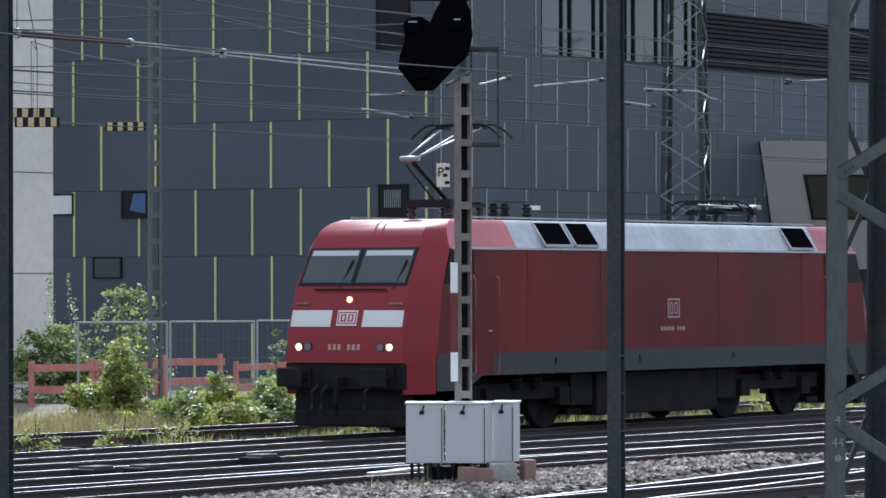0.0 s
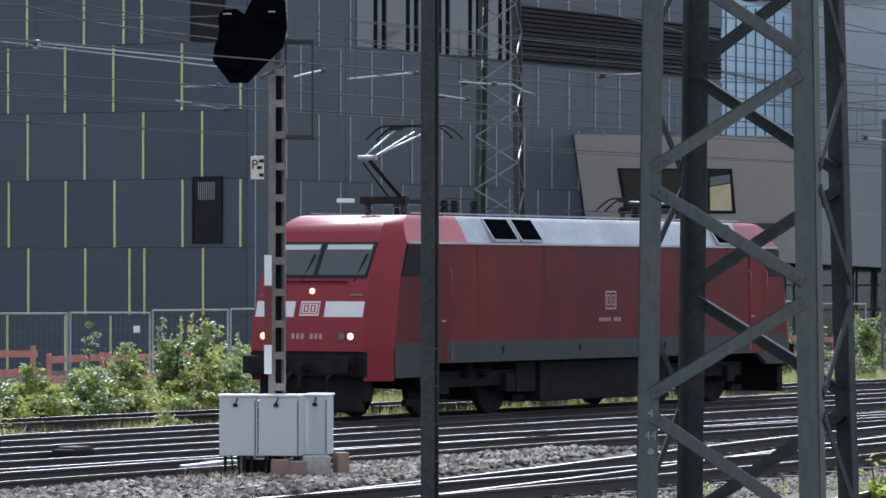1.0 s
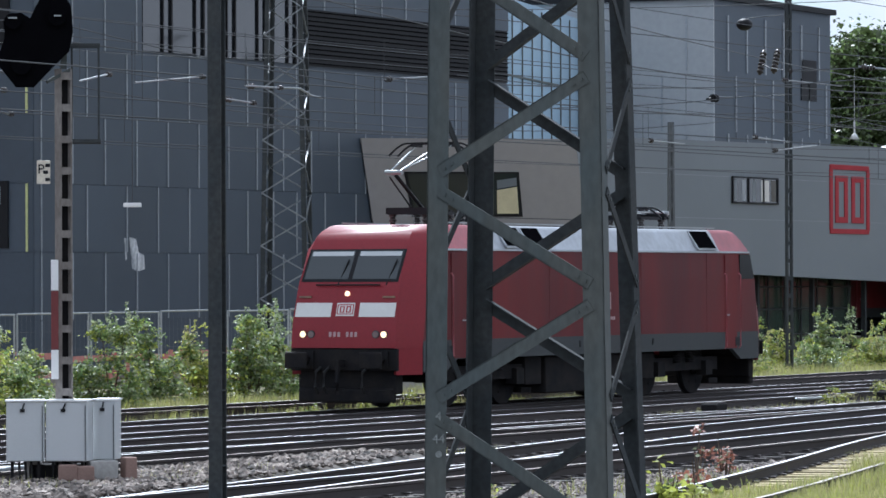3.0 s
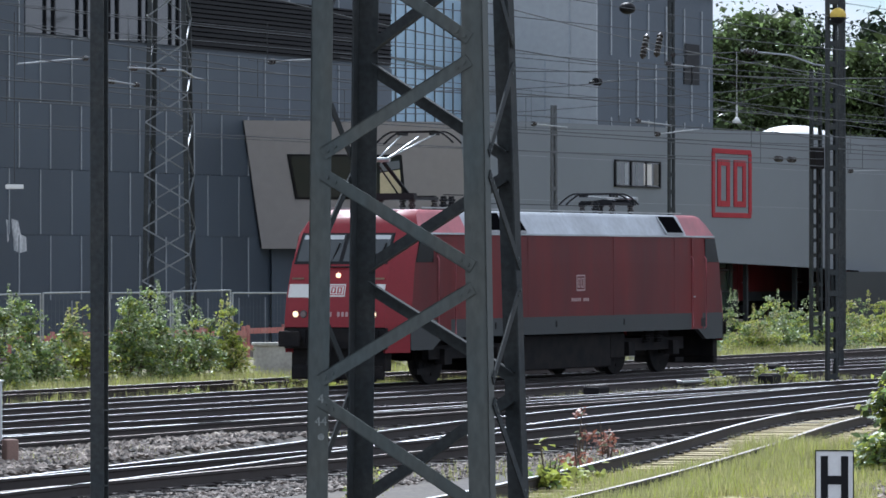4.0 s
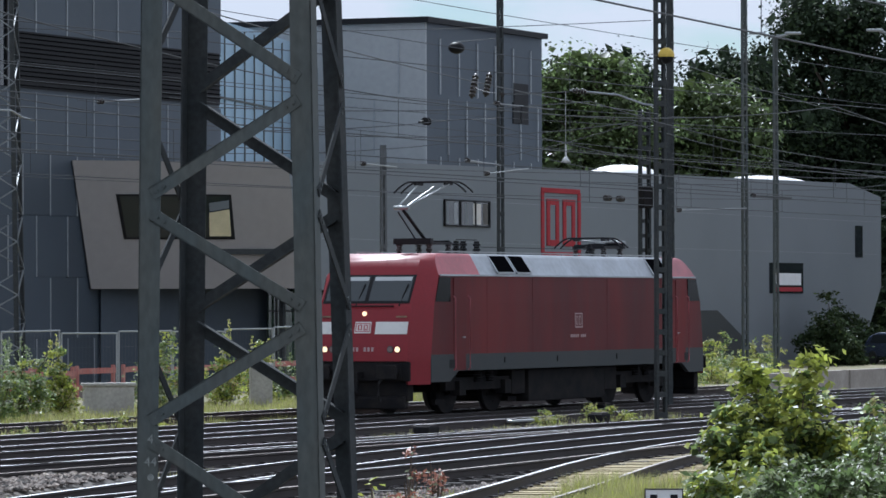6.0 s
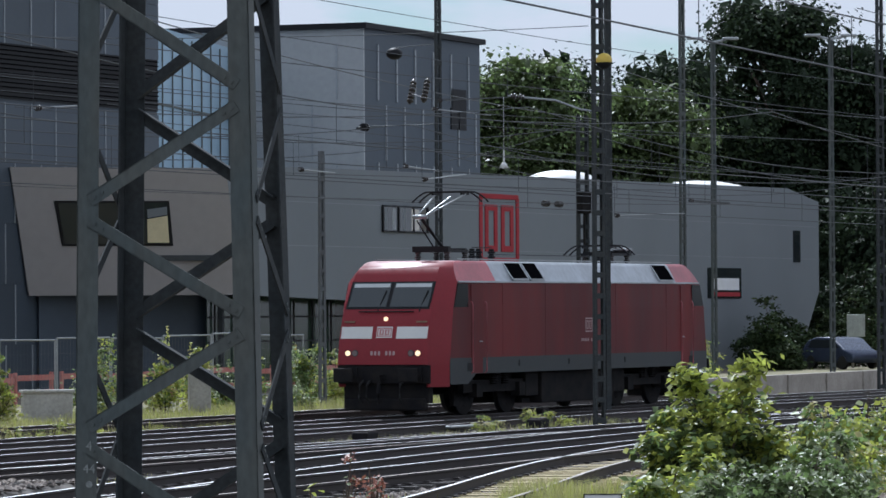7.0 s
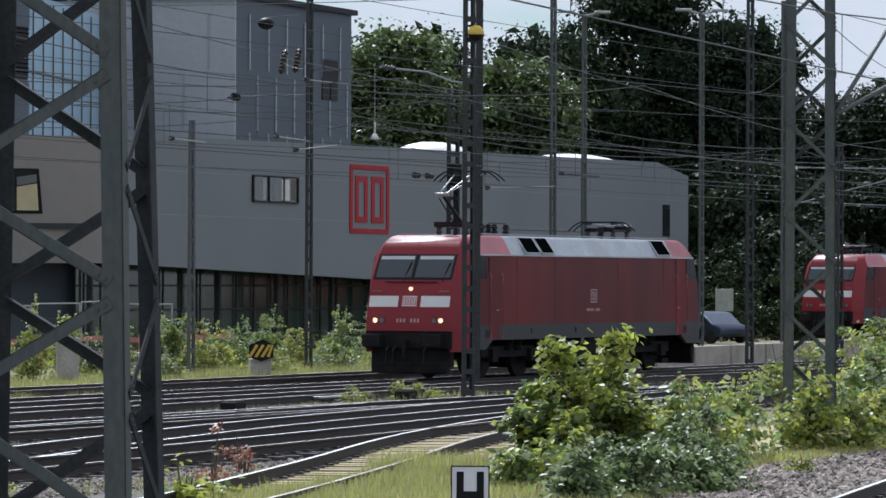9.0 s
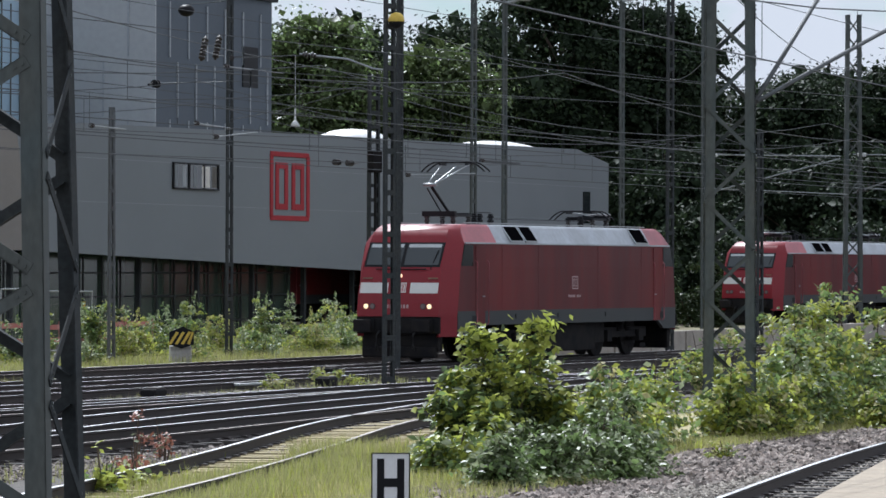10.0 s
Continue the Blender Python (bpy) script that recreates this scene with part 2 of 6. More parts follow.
def beam(bm, p, q, w, h, mi=0):
    """A bar of section w x h from p to q."""
    p, q = Vector(p), Vector(q)
    d = q - p
    z = d.normalized()
    side = z.cross(Vector((0, 0, 1)))
    if side.length < 1e-4:
        side = Vector((1, 0, 0))
    side.normalize()
    up = side.cross(z)
    m = Matrix((side, up, z)).transposed()
    return box(bm, (p + q) / 2, (w, h, d.length), m, mi)


def tube(bm, pts, r, n=6, mi=0, r2=None, cap=True):
    pts = [Vector(p) for p in pts]
    rings = []
    for i, p in enumerate(pts):
        d = (pts[min(i + 1, len(pts) - 1)] - pts[max(i - 1, 0)]).normalized()
        a = d.cross(Vector((0, 0, 1)))
        if a.length < 1e-3:
            a = d.cross(Vector((1, 0, 0)))
        a.normalize()
        b = d.cross(a)
        rr = r if r2 is None else r + (r2 - r) * i / max(1, len(pts) - 1)
        rings.append([bm.verts.new(p + (a * math.cos(2 * math.pi * j / n) + b * math.sin(2 * math.pi * j / n)) * rr) for j in range(n)])
    for A, B in zip(rings, rings[1:]):
        for j in range(n):
            f = bm.faces.new((A[j], A[(j + 1) % n], B[(j + 1) % n], B[j]))
            f.material_index, f.smooth = mi, n > 6
    if cap:
        for ring, flip in ((rings[0], True), (rings[-1], False)):
            f = bm.faces.new(ring[::-1] if flip else ring)
            f.material_index = mi


def prism(bm, outline, axis, a, b, mi=0):
    """The outline (pairs in the two other axes, in cyclic order x-y, y-z or x-z) pulled from a to b along axis 'x', 'y' or 'z'."""
    def at(p, t):
        return {"x": (t, p[0], p[1]), "y": (p[0], t, p[1]), "z": (p[0], p[1], t)}[axis]
    A = [bm.verts.new(at(p, a)) for p in outline]
    B = [bm.verts.new(at(p, b)) for p in outline]
    fs = [bm.faces.new(A), bm.faces.new(B[::-1])]
    n = len(outline)
    for i in range(n):
        fs.append(bm.faces.new((A[i], B[i], B[(i + 1) % n], A[(i + 1) % n])))
    for f in fs:
        f.material_index = mi
    bmesh.ops.recalc_face_normals(bm, faces=fs)
    return fs


def disc(bm, c, axis, r, depth, n=14, mi=0):
    c, axis = Vector(c), Vector(axis).normalized()
    tube(bm, (c - axis * depth / 2, c + axis * depth / 2), r, n, mi)


def finish(bm, name, mats, smooth=False):
    me = bpy.data.meshes.new(name)
    bm.to_mesh(me)
    bm.free()
    for m in mats if isinstance(mats, (list, tuple)) else [mats]:
        me.materials.append(m)
    if smooth:
        for p in me.polygons:
            p.use_smooth = True
    return me


def thing(name, label, category, at=(0, 0, 0), rz=0, group="", kind=""):
    ob = new(name)
    ob.empty_display_size = 0.2
    ob.matrix_basis = pose(*at, 0, 0, rz)
    return tagged(ob, label, category, group, kind)


def part(name, bm, material, parent, label="", smooth=False):
    ob = new(name, finish(bm, name, material, smooth))
    ob.parent = parent
    if label:
        tagged(ob, label)
    return ob


def solo(name, bm, material, label, category, group="", kind="", smooth=False, at=None, rz=0):
    ob = new(name, finish(bm, name, material, smooth))
    if at:
        ob.matrix_basis = pose(*at, 0, 0, rz)
    return tagged(ob, label, category, group, kind)


def share(name, mesh, parent, m):
    ob = new(name, mesh)
    ob.parent = parent
    ob.matrix_basis = m
    return ob


def shaped(fn):
    bm = bmesh.new()
    fn(bm)
    return bm


# ---- ground ----
def build_ground():
    xs = [-1500, -400, -100, 0] + [20 + 1.5 * i for i in range(150)] + [280, 400, 800, 2500]
    ys = [-1500, -300, -60] + [-20 + 1.5 * i for i in range(75)] + [110, 160, 300, 900, 2500]
    bm = bmesh.new()
    vs = [[bm.verts.new((x, y, -0.24 + 0.05 * noise.noise((x * 0.3, y * 0.3, 0)) if 10 < x < 270 else -0.24)) for y in ys] for x in xs]
    for i in range(len(xs) - 1):
        for j in range(len(ys) - 1):
            f = bm.faces.new((vs[i][j], vs[i + 1][j], vs[i + 1][j + 1], vs[i][j + 1]))
            cx, cy = (xs[i] + xs[i + 1]) / 2, (ys[j] + ys[j + 1]) / 2
            wild = noise.noise((cx * 0.12, cy * 0.25, 3))
            edge = 26 + (cx - 74) * 0.24      # verge beside the diverging track
            if cy > 50.5 and cy < 62:
                f.material_index = 3
            elif (cy < min(edge, 24.5) and cy > 17.5 + max(0, (cx - 60) * 0.02)):
                f.material_index = 1
            elif cy >= 62:
                f.material_index = 2
            elif 44.8 < cy < 46 and wild > 0.0:
                f.material_index = 2
            f.smooth = True
    solo("ground", bm, [M["ballast"], M["grass"], M["earth"], M["verge"]], "brown-grey ballast and grassy earth of a railway yard", "ground", kind="structure")


build_ground()


# ---- tracks ----
RAIL = ((-0.034, 0.0), (0.034, 0.0), (0.034, -0.035), (0.009, -0.05), (0.009, -0.145), (0.065, -0.165), (0.065, -0.172), (-0.065, -0.172), (-0.065, -0.165), (-0.009, -0.145), (-0.009, -0.05), (-0.034, -0.035))


def smooth_path(points, step=1.5):
    """A line through the points with rounded bends, as dense (x, y)."""
    out = []
    n = int((points[-1][0] - points[0][0]) / step)
    for i in range(n + 1):
        x = points[0][0] + i * step
        ys = []
        for dx in (-9, -6, -3, 0, 3, 6, 9):
            xx = min(max(x + dx, points[0][0]), points[-1][0])
            for a, b in zip(points, points[1:]):
                if a[0] <= xx <= b[0]:
                    ys.append(a[1] + (b[1] - a[1]) * (xx - a[0]) / (b[0] - a[0]))
                    break
        out.append(Vector((x, sum(ys) / len(ys), 0)))
    return out


def sides(path):
    res = []
    for i, p in enumerate(path):
        d = (path[min(i + 1, len(path) - 1)] - path[max(i - 1, 0)]).normalized()
        res.append(Vector((-d.y, d.x, 0)))
    return res


def track(points, label, pale=False, tops=("rail_top", "rail_top"), width=2.5):
    path = smooth_path(points)
    nor = sides(path)
    root = thing("track", label, "railway track", kind="structure", group="tracks of the yard")
    for s, top in zip((0.752, -0.752), tops):
        bm = bmesh.new()
        prev = None
        for p, n in zip(path, nor):
            ring = [bm.verts.new(p + n * (s + a) + Vector((0, 0, b))) for a, b in RAIL]
            if prev:
                for j in range(len(ring)):
                    f = bm.faces.new((prev[j], prev[(j + 1) % len(ring)], ring[(j + 1) % len(ring)], ring[j]))
                    f.material_index = 0 if j == 0 else 1
            prev = ring
        part("rail", bm, [M[top], M["rail_side"]], root)
    bm = bmesh.new()
    i = 0
    rnd = random.Random(5)
    while i < len(path) - 1:
        p, n = path[i], nor[i]
        d = path[i + 1] - p
        for f in (0.0, 0.4):
            c = p + d * f
            w = width * rnd.uniform(0.97, 1.03)
            box(bm, c + Vector((0, 0, -0.235)), (0.25, w, 0.13), Matrix((d.normalized(), n, Vector((0, 0, 1)))).transposed())
            for s in (0.752, -0.752):
                box(bm, c + n * s + Vector((0, 0, -0.158)), (0.14, 0.30, 0.03), Matrix((d.normalized(), n, Vector((0, 0, 1)))).transposed(), 1)
        i += 1
    sl = part("sleepers", bm, [M["sleeper_pale" if pale else "sleeper"], M["rail_side"]], root)
    tagged(sl, kind="stuff")
    return root


def arc_y(x):
    """The main line on which the locomotive runs."""
    s = x - 75.97
    return 42.886 - 0.5 * 0.00147 * s * s


MAIN = [(x, arc_y(x)) for x in range(30, 240, 6)]
track(MAIN, "shiny running rails on dark sleepers, main track", tops=("rail_top", "rail_top"))
track([(45, 48.5), (84, 47.2), (120, 46.6), (240, 45)], "siding behind the main track with worn rails", tops=("rail_top", "rail_dull"))
track([(30, 39.6), (80, 39.5), (110, 39.2), (240, 27)], "running track in front of the main track", tops=("rail_top", "rail_top"))
track([(30, 36.6), (62, 36.5), (92, 34.4), (240, 24)], "switch track with polished rails")
track([(30, 33.9), (62, 34.7), (90, 34.35)], "track joining a switch", tops=("rail_top", "rail_dull"))
track([(30, 26.4), (46, 27.4), (51, 27.9), (56, 28.8), (60.2, 29.65), (66, 30.75), (72, 31.6), (80, 32.3), (100, 33.2), (130, 32.5)], "curved switch track with polished rails")
track([(30, 27.2), (62, 28.1), (90, 29.8), (130, 29.8)], "track in dark ballast near the signal", tops=("rail_top", "rail_dull"))
track([(38, 19.5), (54.5, 22.3), (66, 25.4), (78, 28.2), (100, 30.4)], "diverging track with pale sleepers beside the grass", pale=True, tops=("rail_top", "rail_dull"))
track([(30, 10.5), (50, 13.35), (58, 14.6), (68, 15.7), (120, 20)], "platform track with bright rail in fresh grey ballast")


# sandy boarded panel that covers the nearer rail of the platform track
crossing = thing("crossing_panel", "sandy tan boarded panel laid over the platform track", "track crossing")
M["sand_board"] = mat("sand_board", (0.40, 0.33, 0.25), 0.9, second=(0.30, 0.25, 0.19), scale=0.8, mix=0.8, fine=12, fine_amount=0.15, bump=0.1)
for i in range(9):
    part("board", shaped(lambda b: box(b, (0.3 + 2.0 * i, 0, 0), (1.97, 2.6, 0.25), bevel=0.01)), M["sand_board"], crossing)
crossing.matrix_basis = pose(46.5, 11.15, -0.115, 0, 0, 9.2)


# raised ballast bed between the switch tracks
def ballast_bed():
    bm = bmesh.new()
    prev = None
    for i in range(41):
        x = 40 + 0.6 * i
        y0, y1 = bed_edges(x)
        row = []
        for j in range(13):
            u = j / 12
            z = -0.23 + 0.17 * min(1, 5 * u, 5 * (1 - u)) + 0.02 * noise.noise((x * 1.3, u * 5, 2))
            row.append(bm.verts.new((x, y0 + (y1 - y0) * u, z)))
        if prev:
            for j in range(12):
                bm.faces.new((prev[j], row[j], row[j + 1], prev[j + 1])).smooth = True
        prev = row
    solo("ballast_bed", bm, M["ballast"], "raised pale ballast between the switch tracks", "ballast", kind="structure")


def bed_edges(x):
    a = 28.5 + max(0, x - 46) * 0.185 + 0.15
    b = 32.75 + (min(x, 62) - 44) * 0.045
    return a, max(b, a + 0.4)


ballast_bed()


# ---- buildings ----
FX, FY = 116.49, 72.0     # corner of the dark hall


def hall():
    root = thing("hall", "large dark grey panelled hall with lime and grey strips", "building")
    # core, a little behind the panels
    bm = bmesh.new()
    prism(bm, ((FX + 0.08, FY + 0.08), (150, FY + 0.08), (150, 110), (FX + 0.08, 110)), "z", -0.3, 18)
    part("wall", bm, M["panel"], root)
    rows = [(-0.3, 1.5), (1.5, 3.6), (3.6, 5.71), (5.71, 7.82), (7.82, 9.92), (9.92, 11.95), (11.95, 14), (14, 16), (16, 18)]
    # left face runs along y at x = FX, right face along x at y = FY
    strips_left = {4: [85.64, 83.08, 80.88, 78.72, 76.91, 74.38, 72.25], 3: [86.7, 84.53, 82.4, 80.13, 77.98, 75.8, 73.64], 5: [85.28, 84.52, 80.16, 78.01, 76.53, 75.86, 73.0],
                   2: [87.6, 85.61, 83.05, 80.85, 78.69, 76.86, 74.35, 72.25], 1: [86.6, 85.2, 82.2, 80.1, 77.95, 76.3, 75.75, 73.6], 0: [88, 85.6, 83.1, 80.9, 78.7, 77, 74.4]}
    strips_right = {4: [116.9, 119.61, 122.05, 124.01, 126.02, 128.0, 129.91, 131.7, 133.34, 135.38, 137.67, 139.67, 141.54, 143.5, 145.5],
                    3: [116.9, 118.75, 120.71, 122.67, 124.65, 126.64, 128.63, 130.56, 132.4, 134.4, 136.4, 138.4, 140.4, 142.3, 144.2, 146.2]}
    for r, (z0, z1) in enumerate(rows):
        cuts = strips_left.get(r) or [88 - 2.17 * i + (r % 2) * 1.0 for i in range(8)]
        ends = [101.0] + sorted((c for c in cuts), reverse=True) + [FY]
        for a, b in zip(ends, ends[1:]):
            bm = bmesh.new()
            box(bm, (FX + 0.04, (a + b) / 2, (z0 + z1) / 2), (0.08, abs(a - b) - 0.05, z1 - z0 - 0.014))
            part("panel", bm, M["panel"], root)
        for c in cuts:
            bm = bmesh.new()
            box(bm, (FX + 0.005, c, (z0 + z1) / 2), (0.06, 0.075, z1 - z0 - 0.03))
            part("strip", bm, M["lime"], root, "lime green strip")
        cuts = strips_right.get(r) or strips_right[4 if r % 2 == 0 else 3]
        if r >= 5:
            cuts = [c for c in cuts if c < 123 or c > 133.9 and r > 5]
        ends = [FX] + sorted(cuts + ([123.05, 133.65] if r > 5 else [123.05] if r == 5 else [])) + [150]
        for a, b in zip(ends, ends[1:]):
            if r == 5 and b > 123.2 or r > 5 and 123.0 < a < 133.6:
                continue
            bm = bmesh.new()
            box(bm, ((a + b) / 2, FY + 0.04, (z0 + z1) / 2), (b - a - 0.04, 0.08, z1 - z0 - 0.014))
            part("panel", bm, M["panel"], root)
        for c in cuts:
            bm = bmesh.new()
            box(bm, (c, FY + 0.005, (z0 + z1) / 2), (0.06, 0.06, z1 - z0 - 0.03))
            part("strip", bm, M["grey_strip"], root, "pale grey strip")
    # ribbon window of the right face
    win = part("ribbon_window", shaped(lambda b: box(b, (128.35, FY + 0.035, 13.0), (10.5, 0.06, 5.9))), M["glass_ribbon"], root, "long dark ribbon window")
    for i in range(5):
        bm = bmesh.new()
        box(bm, (124.3 + 2.1 * i, FY - 0.03, 13.0), (0.05, 0.06, 5.9))
        box(bm, (124.85 + 2.1 * i, FY - 0.03, 13.0), (0.09, 0.06, 5.9))
        part("mullion", bm, M["black"], win)
    band = part("louvre_band", shaped(lambda b: box(b, (141.8, FY + 0.03, 11.0), (16.2, 0.06, 1.92))), M["black"], root, "long black louvre band")
    for i in range(12):
        part("slat", shaped(lambda b: box(b, (141.8, FY - 0.02, 10.12 + 0.16 * i), (16.2, 0.05, 0.03))), M["vent_black"], band)
    for name, y0, y1, z0, z1, m in (("louvre", 72.93, 73.95, 3.75, 5.76, "black"), ("window", 82.71, 83.7, 4.85, 5.68, "black"), ("window", 83.75, 84.82, 2.93, 3.57, "glass_dark"),
                                    ("window", 72.87, 74.02, 9.97, 12.3, "black"), ("window", 85.65, 87.2, 4.97, 5.62, "white")):
        bm = bmesh.new()
        box(bm, (FX - 0.01, (y0 + y1) / 2, (z0 + z1) / 2), (0.08, y1 - y0, z1 - z0), mi=0)
        for s in (y0, y1):
            box(bm, (FX - 0.03, s, (z0 + z1) / 2), (0.08, 0.05, z1 - z0 + 0.05), mi=1)
        for s in (z0, z1):
            box(bm, (FX - 0.03, (y0 + y1) / 2, s), (0.08, y1 - y0, 0.05), mi=1)
        if name == "louvre":
            for i in range(9):
                box(bm, (FX - 0.055, y0 + 0.25 + 0.07 * i, z1 - 0.42), (0.02, 0.022, 0.55), mi=2)
        part(name, bm, [M[m], M["black"], M["grey_strip"]], root)
    for pts in (((121.88, 4.08), (122.02, 4.05), (122.05, 3.42), (121.96, 3.35)), ((122.2, 4.10), (122.62, 4.04), (122.78, 3.62), (123.12, 3.52), (123.16, 3.08), (122.72, 3.02), (122.36, 3.10))):
        part("paint_smear", shaped(lambda b: prism(b, pts, "y", FY - 0.006, FY + 0.002)), M["blotch"], root, "whitish blotch on the wall")
    part("blind", shaped(lambda b: prism(b, ((82.76, 5.62), (83.22, 5.62), (83.38, 5.08), (82.76, 4.98)), "x", FX - 0.075, FX - 0.055)), M["blue"], root, "blue window blind")
    return root


hall()

DY = 66.0                 # long wall of the pale building


def pale_building():
    root = thing("office_building", "pale grey panelled building raised on dark columns, with a red logo", "building")
    # long wall, lower edge rising off the ground, tapered far end
    outline = [(144.2, 3.2), (146, 3.16), (178, 2.5), (184.5, 2.35), (192.4, -0.25), (209.4, -0.25), (213.1, 3.4), (213.1, 7.85), (208, 8.42), (178, 8.15), (148.8, 7.85), (142.9, 7.65)]
    bm = bmesh.new()
    prism(bm, outline, "y", DY, DY + 0.4)
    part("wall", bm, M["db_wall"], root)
    # end face turned towards the yard's left
    a, b = Vector((142.9, DY)), Vector((137.93, 71.93))
    bm = bmesh.new()
    n = Vector((-(b - a).y, (b - a).x)).normalized() * 0.35
    low = Vector((139.26, 71.9))
    vs = [(Vector((144.2, DY)), 3.2), (low, 3.2), (b, 7.66), (a, 7.66)]
    A = [bm.verts.new((p.x, p.y, z)) for p, z in vs]
    B = [bm.verts.new((p.x - n.x, p.y - n.y, z)) for p, z in vs]
    bm.faces.new(A)
    bm.faces.new(B[::-1])
    for i in range(4):
        bm.faces.new((A[i], B[i], B[(i + 1) % 4], A[(i + 1) % 4]))
    bmesh.ops.recalc_face_normals(bm, faces=bm.faces)
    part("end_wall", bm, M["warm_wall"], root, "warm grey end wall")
    e = (b - a).normalized()
    nn = Vector((e.y, -e.x))
    if nn.y > 0:
        nn = -nn

    def on_end_slanted(pts, m, name, out, label=""):
        """A plate on the leaning end wall through corners (run along the wall, height)."""
        bm = bmesh.new()
        F, B = [[bm.verts.new((*(a + e * d + nn * o + Vector((0.2915 * (7.66 - z), 0))), z)) for d, z in pts] for o in (out, out - 0.05)]
        bm.faces.new(F)
        bm.faces.new(B[::-1])
        for i in range(len(pts)):
            j = (i + 1) % len(pts)
            bm.faces.new((F[i], B[i], B[j], F[j]))
        bmesh.ops.recalc_face_normals(bm, faces=bm.faces)
        return part(name, bm, M[m], root, label)

    on_end_slanted(((2.28, 4.93), (6.28, 4.93), (6.36, 6.5), (2.22, 6.5)), "black", "window_frame", 0.03)
    on_end_slanted(((2.38, 5.0), (6.18, 5.0), (6.24, 6.43), (2.32, 6.43)), "glass_dark", "window", 0.045)
    on_end_slanted(((2.42, 5.04), (3.20, 5.04), (3.10, 5.86), (2.36, 5.98)), "cream", "blind", 0.06, "cream window blind")
    on_end_slanted(((2.36, 6.02), (3.08, 5.90), (3.06, 6.2), (2.34, 6.3)), "db_wall", "blind", 0.06, "grey folded window blind")
    part("recess_wall", shaped(lambda b: prism(b, ((140.0, 71.9), (146.0, DY + 2.1), (146.2, DY + 2.3), (140.2, 72.1)), "z", -0.3, 3.3)), M["panel"], root, "dark panelled wall under the overhang")
    # roof slab and soffit
    bm = bmesh.new()
    prism(bm, ((139.2, 71.9), (143.2, DY + 0.45), (213, DY + 0.45), (213, 84), (139, 84)), "z", 7.2, 7.45)
    part("roof", bm, M["concrete"], root)
    bm = bmesh.new()
    prism(bm, ((139.2, 71.9), (143.2, DY + 0.45), (213, DY + 0.45), (213, 84), (139, 84)), "z", 4.4, 4.6)
    part("soffit", bm, M["skirt_grey"], root)
    # joints
    for z in (5.0, 6.6):
        part("joint", shaped(lambda bm: box(bm, (178, DY - 0.001, z), (69, 0.01, 0.012))), M["grey_strip"], root)
    # window with pale blinds
    bm = bmesh.new()
    box(bm, (159.3, DY - 0.01, 6.11), (4.44, 0.06, 0.95))
    w = part("window", bm, M["glass_dark"], root)
    for x, s, m in ((157.35, 0.3, "db_wall"), (158.15, 0.35, "grey_strip"), (159.2, 0.3, "db_wall"), (160.3, 0.8, "column"), (161.15, 0.5, "steel_warm")):
        part("blind", shaped(lambda b: box(b, (x, DY - 0.035, 6.11), (s, 0.02, 0.82))), M[m], w)
    part("window_frame", shaped(lambda b: [box(b, (159.3, DY - 0.05, z), (4.6, 0.06, 0.06)) for z in (5.63, 6.6)] + [box(b, (x, DY - 0.05, 6.11), (0.1, 0.06, 1.0)) for x in (157.05, 158.6, 160.1, 161.55)]), M["black"], w)
    part("window", shaped(lambda b: box(b, (209.4, DY - 0.01, 5.6), (1.1, 0.06, 1.55))), M["glass_dark"], root, "tall narrow dark window")
    wp = part("window", shaped(lambda b: box(b, (198.2, DY - 0.01, 3.77), (4.9, 0.06, 1.42))), M["glass_dark"], root)
    part("blind", shaped(lambda b: box(b, (198.4, DY - 0.05, 3.72), (3.7, 0.02, 0.55))), M["plate_white"], wp)
    part("panel", shaped(lambda b: box(b, (198.4, DY - 0.05, 3.25), (4.0, 0.02, 0.2))), M["logo_red"], wp)
    # logo: red frame with plain bars
    lo = part("logo", shaped(lambda b: [box(b, (169.3, DY - 0.02, 7.2), (4.3, 0.05, 0.2), bevel=0.02), box(b, (169.3, DY - 0.02, 4.62), (4.3, 0.05, 0.2), bevel=0.02),
                                         box(b, (167.27, DY - 0.02, 5.91), (0.3, 0.05, 2.5)), box(b, (171.35, DY - 0.02, 5.91), (0.3, 0.05, 2.5))]), M["logo_red"], root, "red rectangular logo frame with two plain red rings")
    for x in (168.4, 170.2):
        part("ring", shaped(lambda b: [box(b, (x + s * 0.5, DY - 0.02, 5.91), (0.36, 0.05, 1.9), bevel=0.02) for s in (-1, 1)]
                            + [box(b, (x, DY - 0.02, 5.91 + s * 0.83), (0.64, 0.05, 0.24)) for s in (-1, 1)]), M["logo_red"], lo)
    # columns below
    for i in range(7):
        x = 145 + 5.8 * i
        part("column", shaped(lambda b: box(b, (x, DY + 1.2, 1.3), (0.18, 0.18, 3.3))), M["steel_dark"], root)
    # glazing bars under the overhang
    for i in range(17):
        x = 146 + 1.75 * i
        part("bar", shaped(lambda b: box(b, (x, DY + 1.9, 1.3), (0.07, 0.06, 3.4))), M["steel_dark"], root)
    part("glazing", shaped(lambda b: box(b, (160, DY + 2.0, 1.45), (29, 0.05, 3.4))), M["glass_under"], root, "dark glazing under the overhang")
    for z in (0.5, 1.5, 2.4):
        part("bar", shaped(lambda b: box(b, (160, DY + 1.9, z), (29, 0.05, 0.06))), M["steel_dark"], root)
    part("stair", shaped(lambda b: prism(b, ((180.5, -0.25), (180.5, 2.3), (186, 2.3), (192.6, 0.0), (192.6, -0.25)), "y", DY - 0.9, DY - 0.2)), M["skirt_grey"], root, "dark enclosed outside stair")
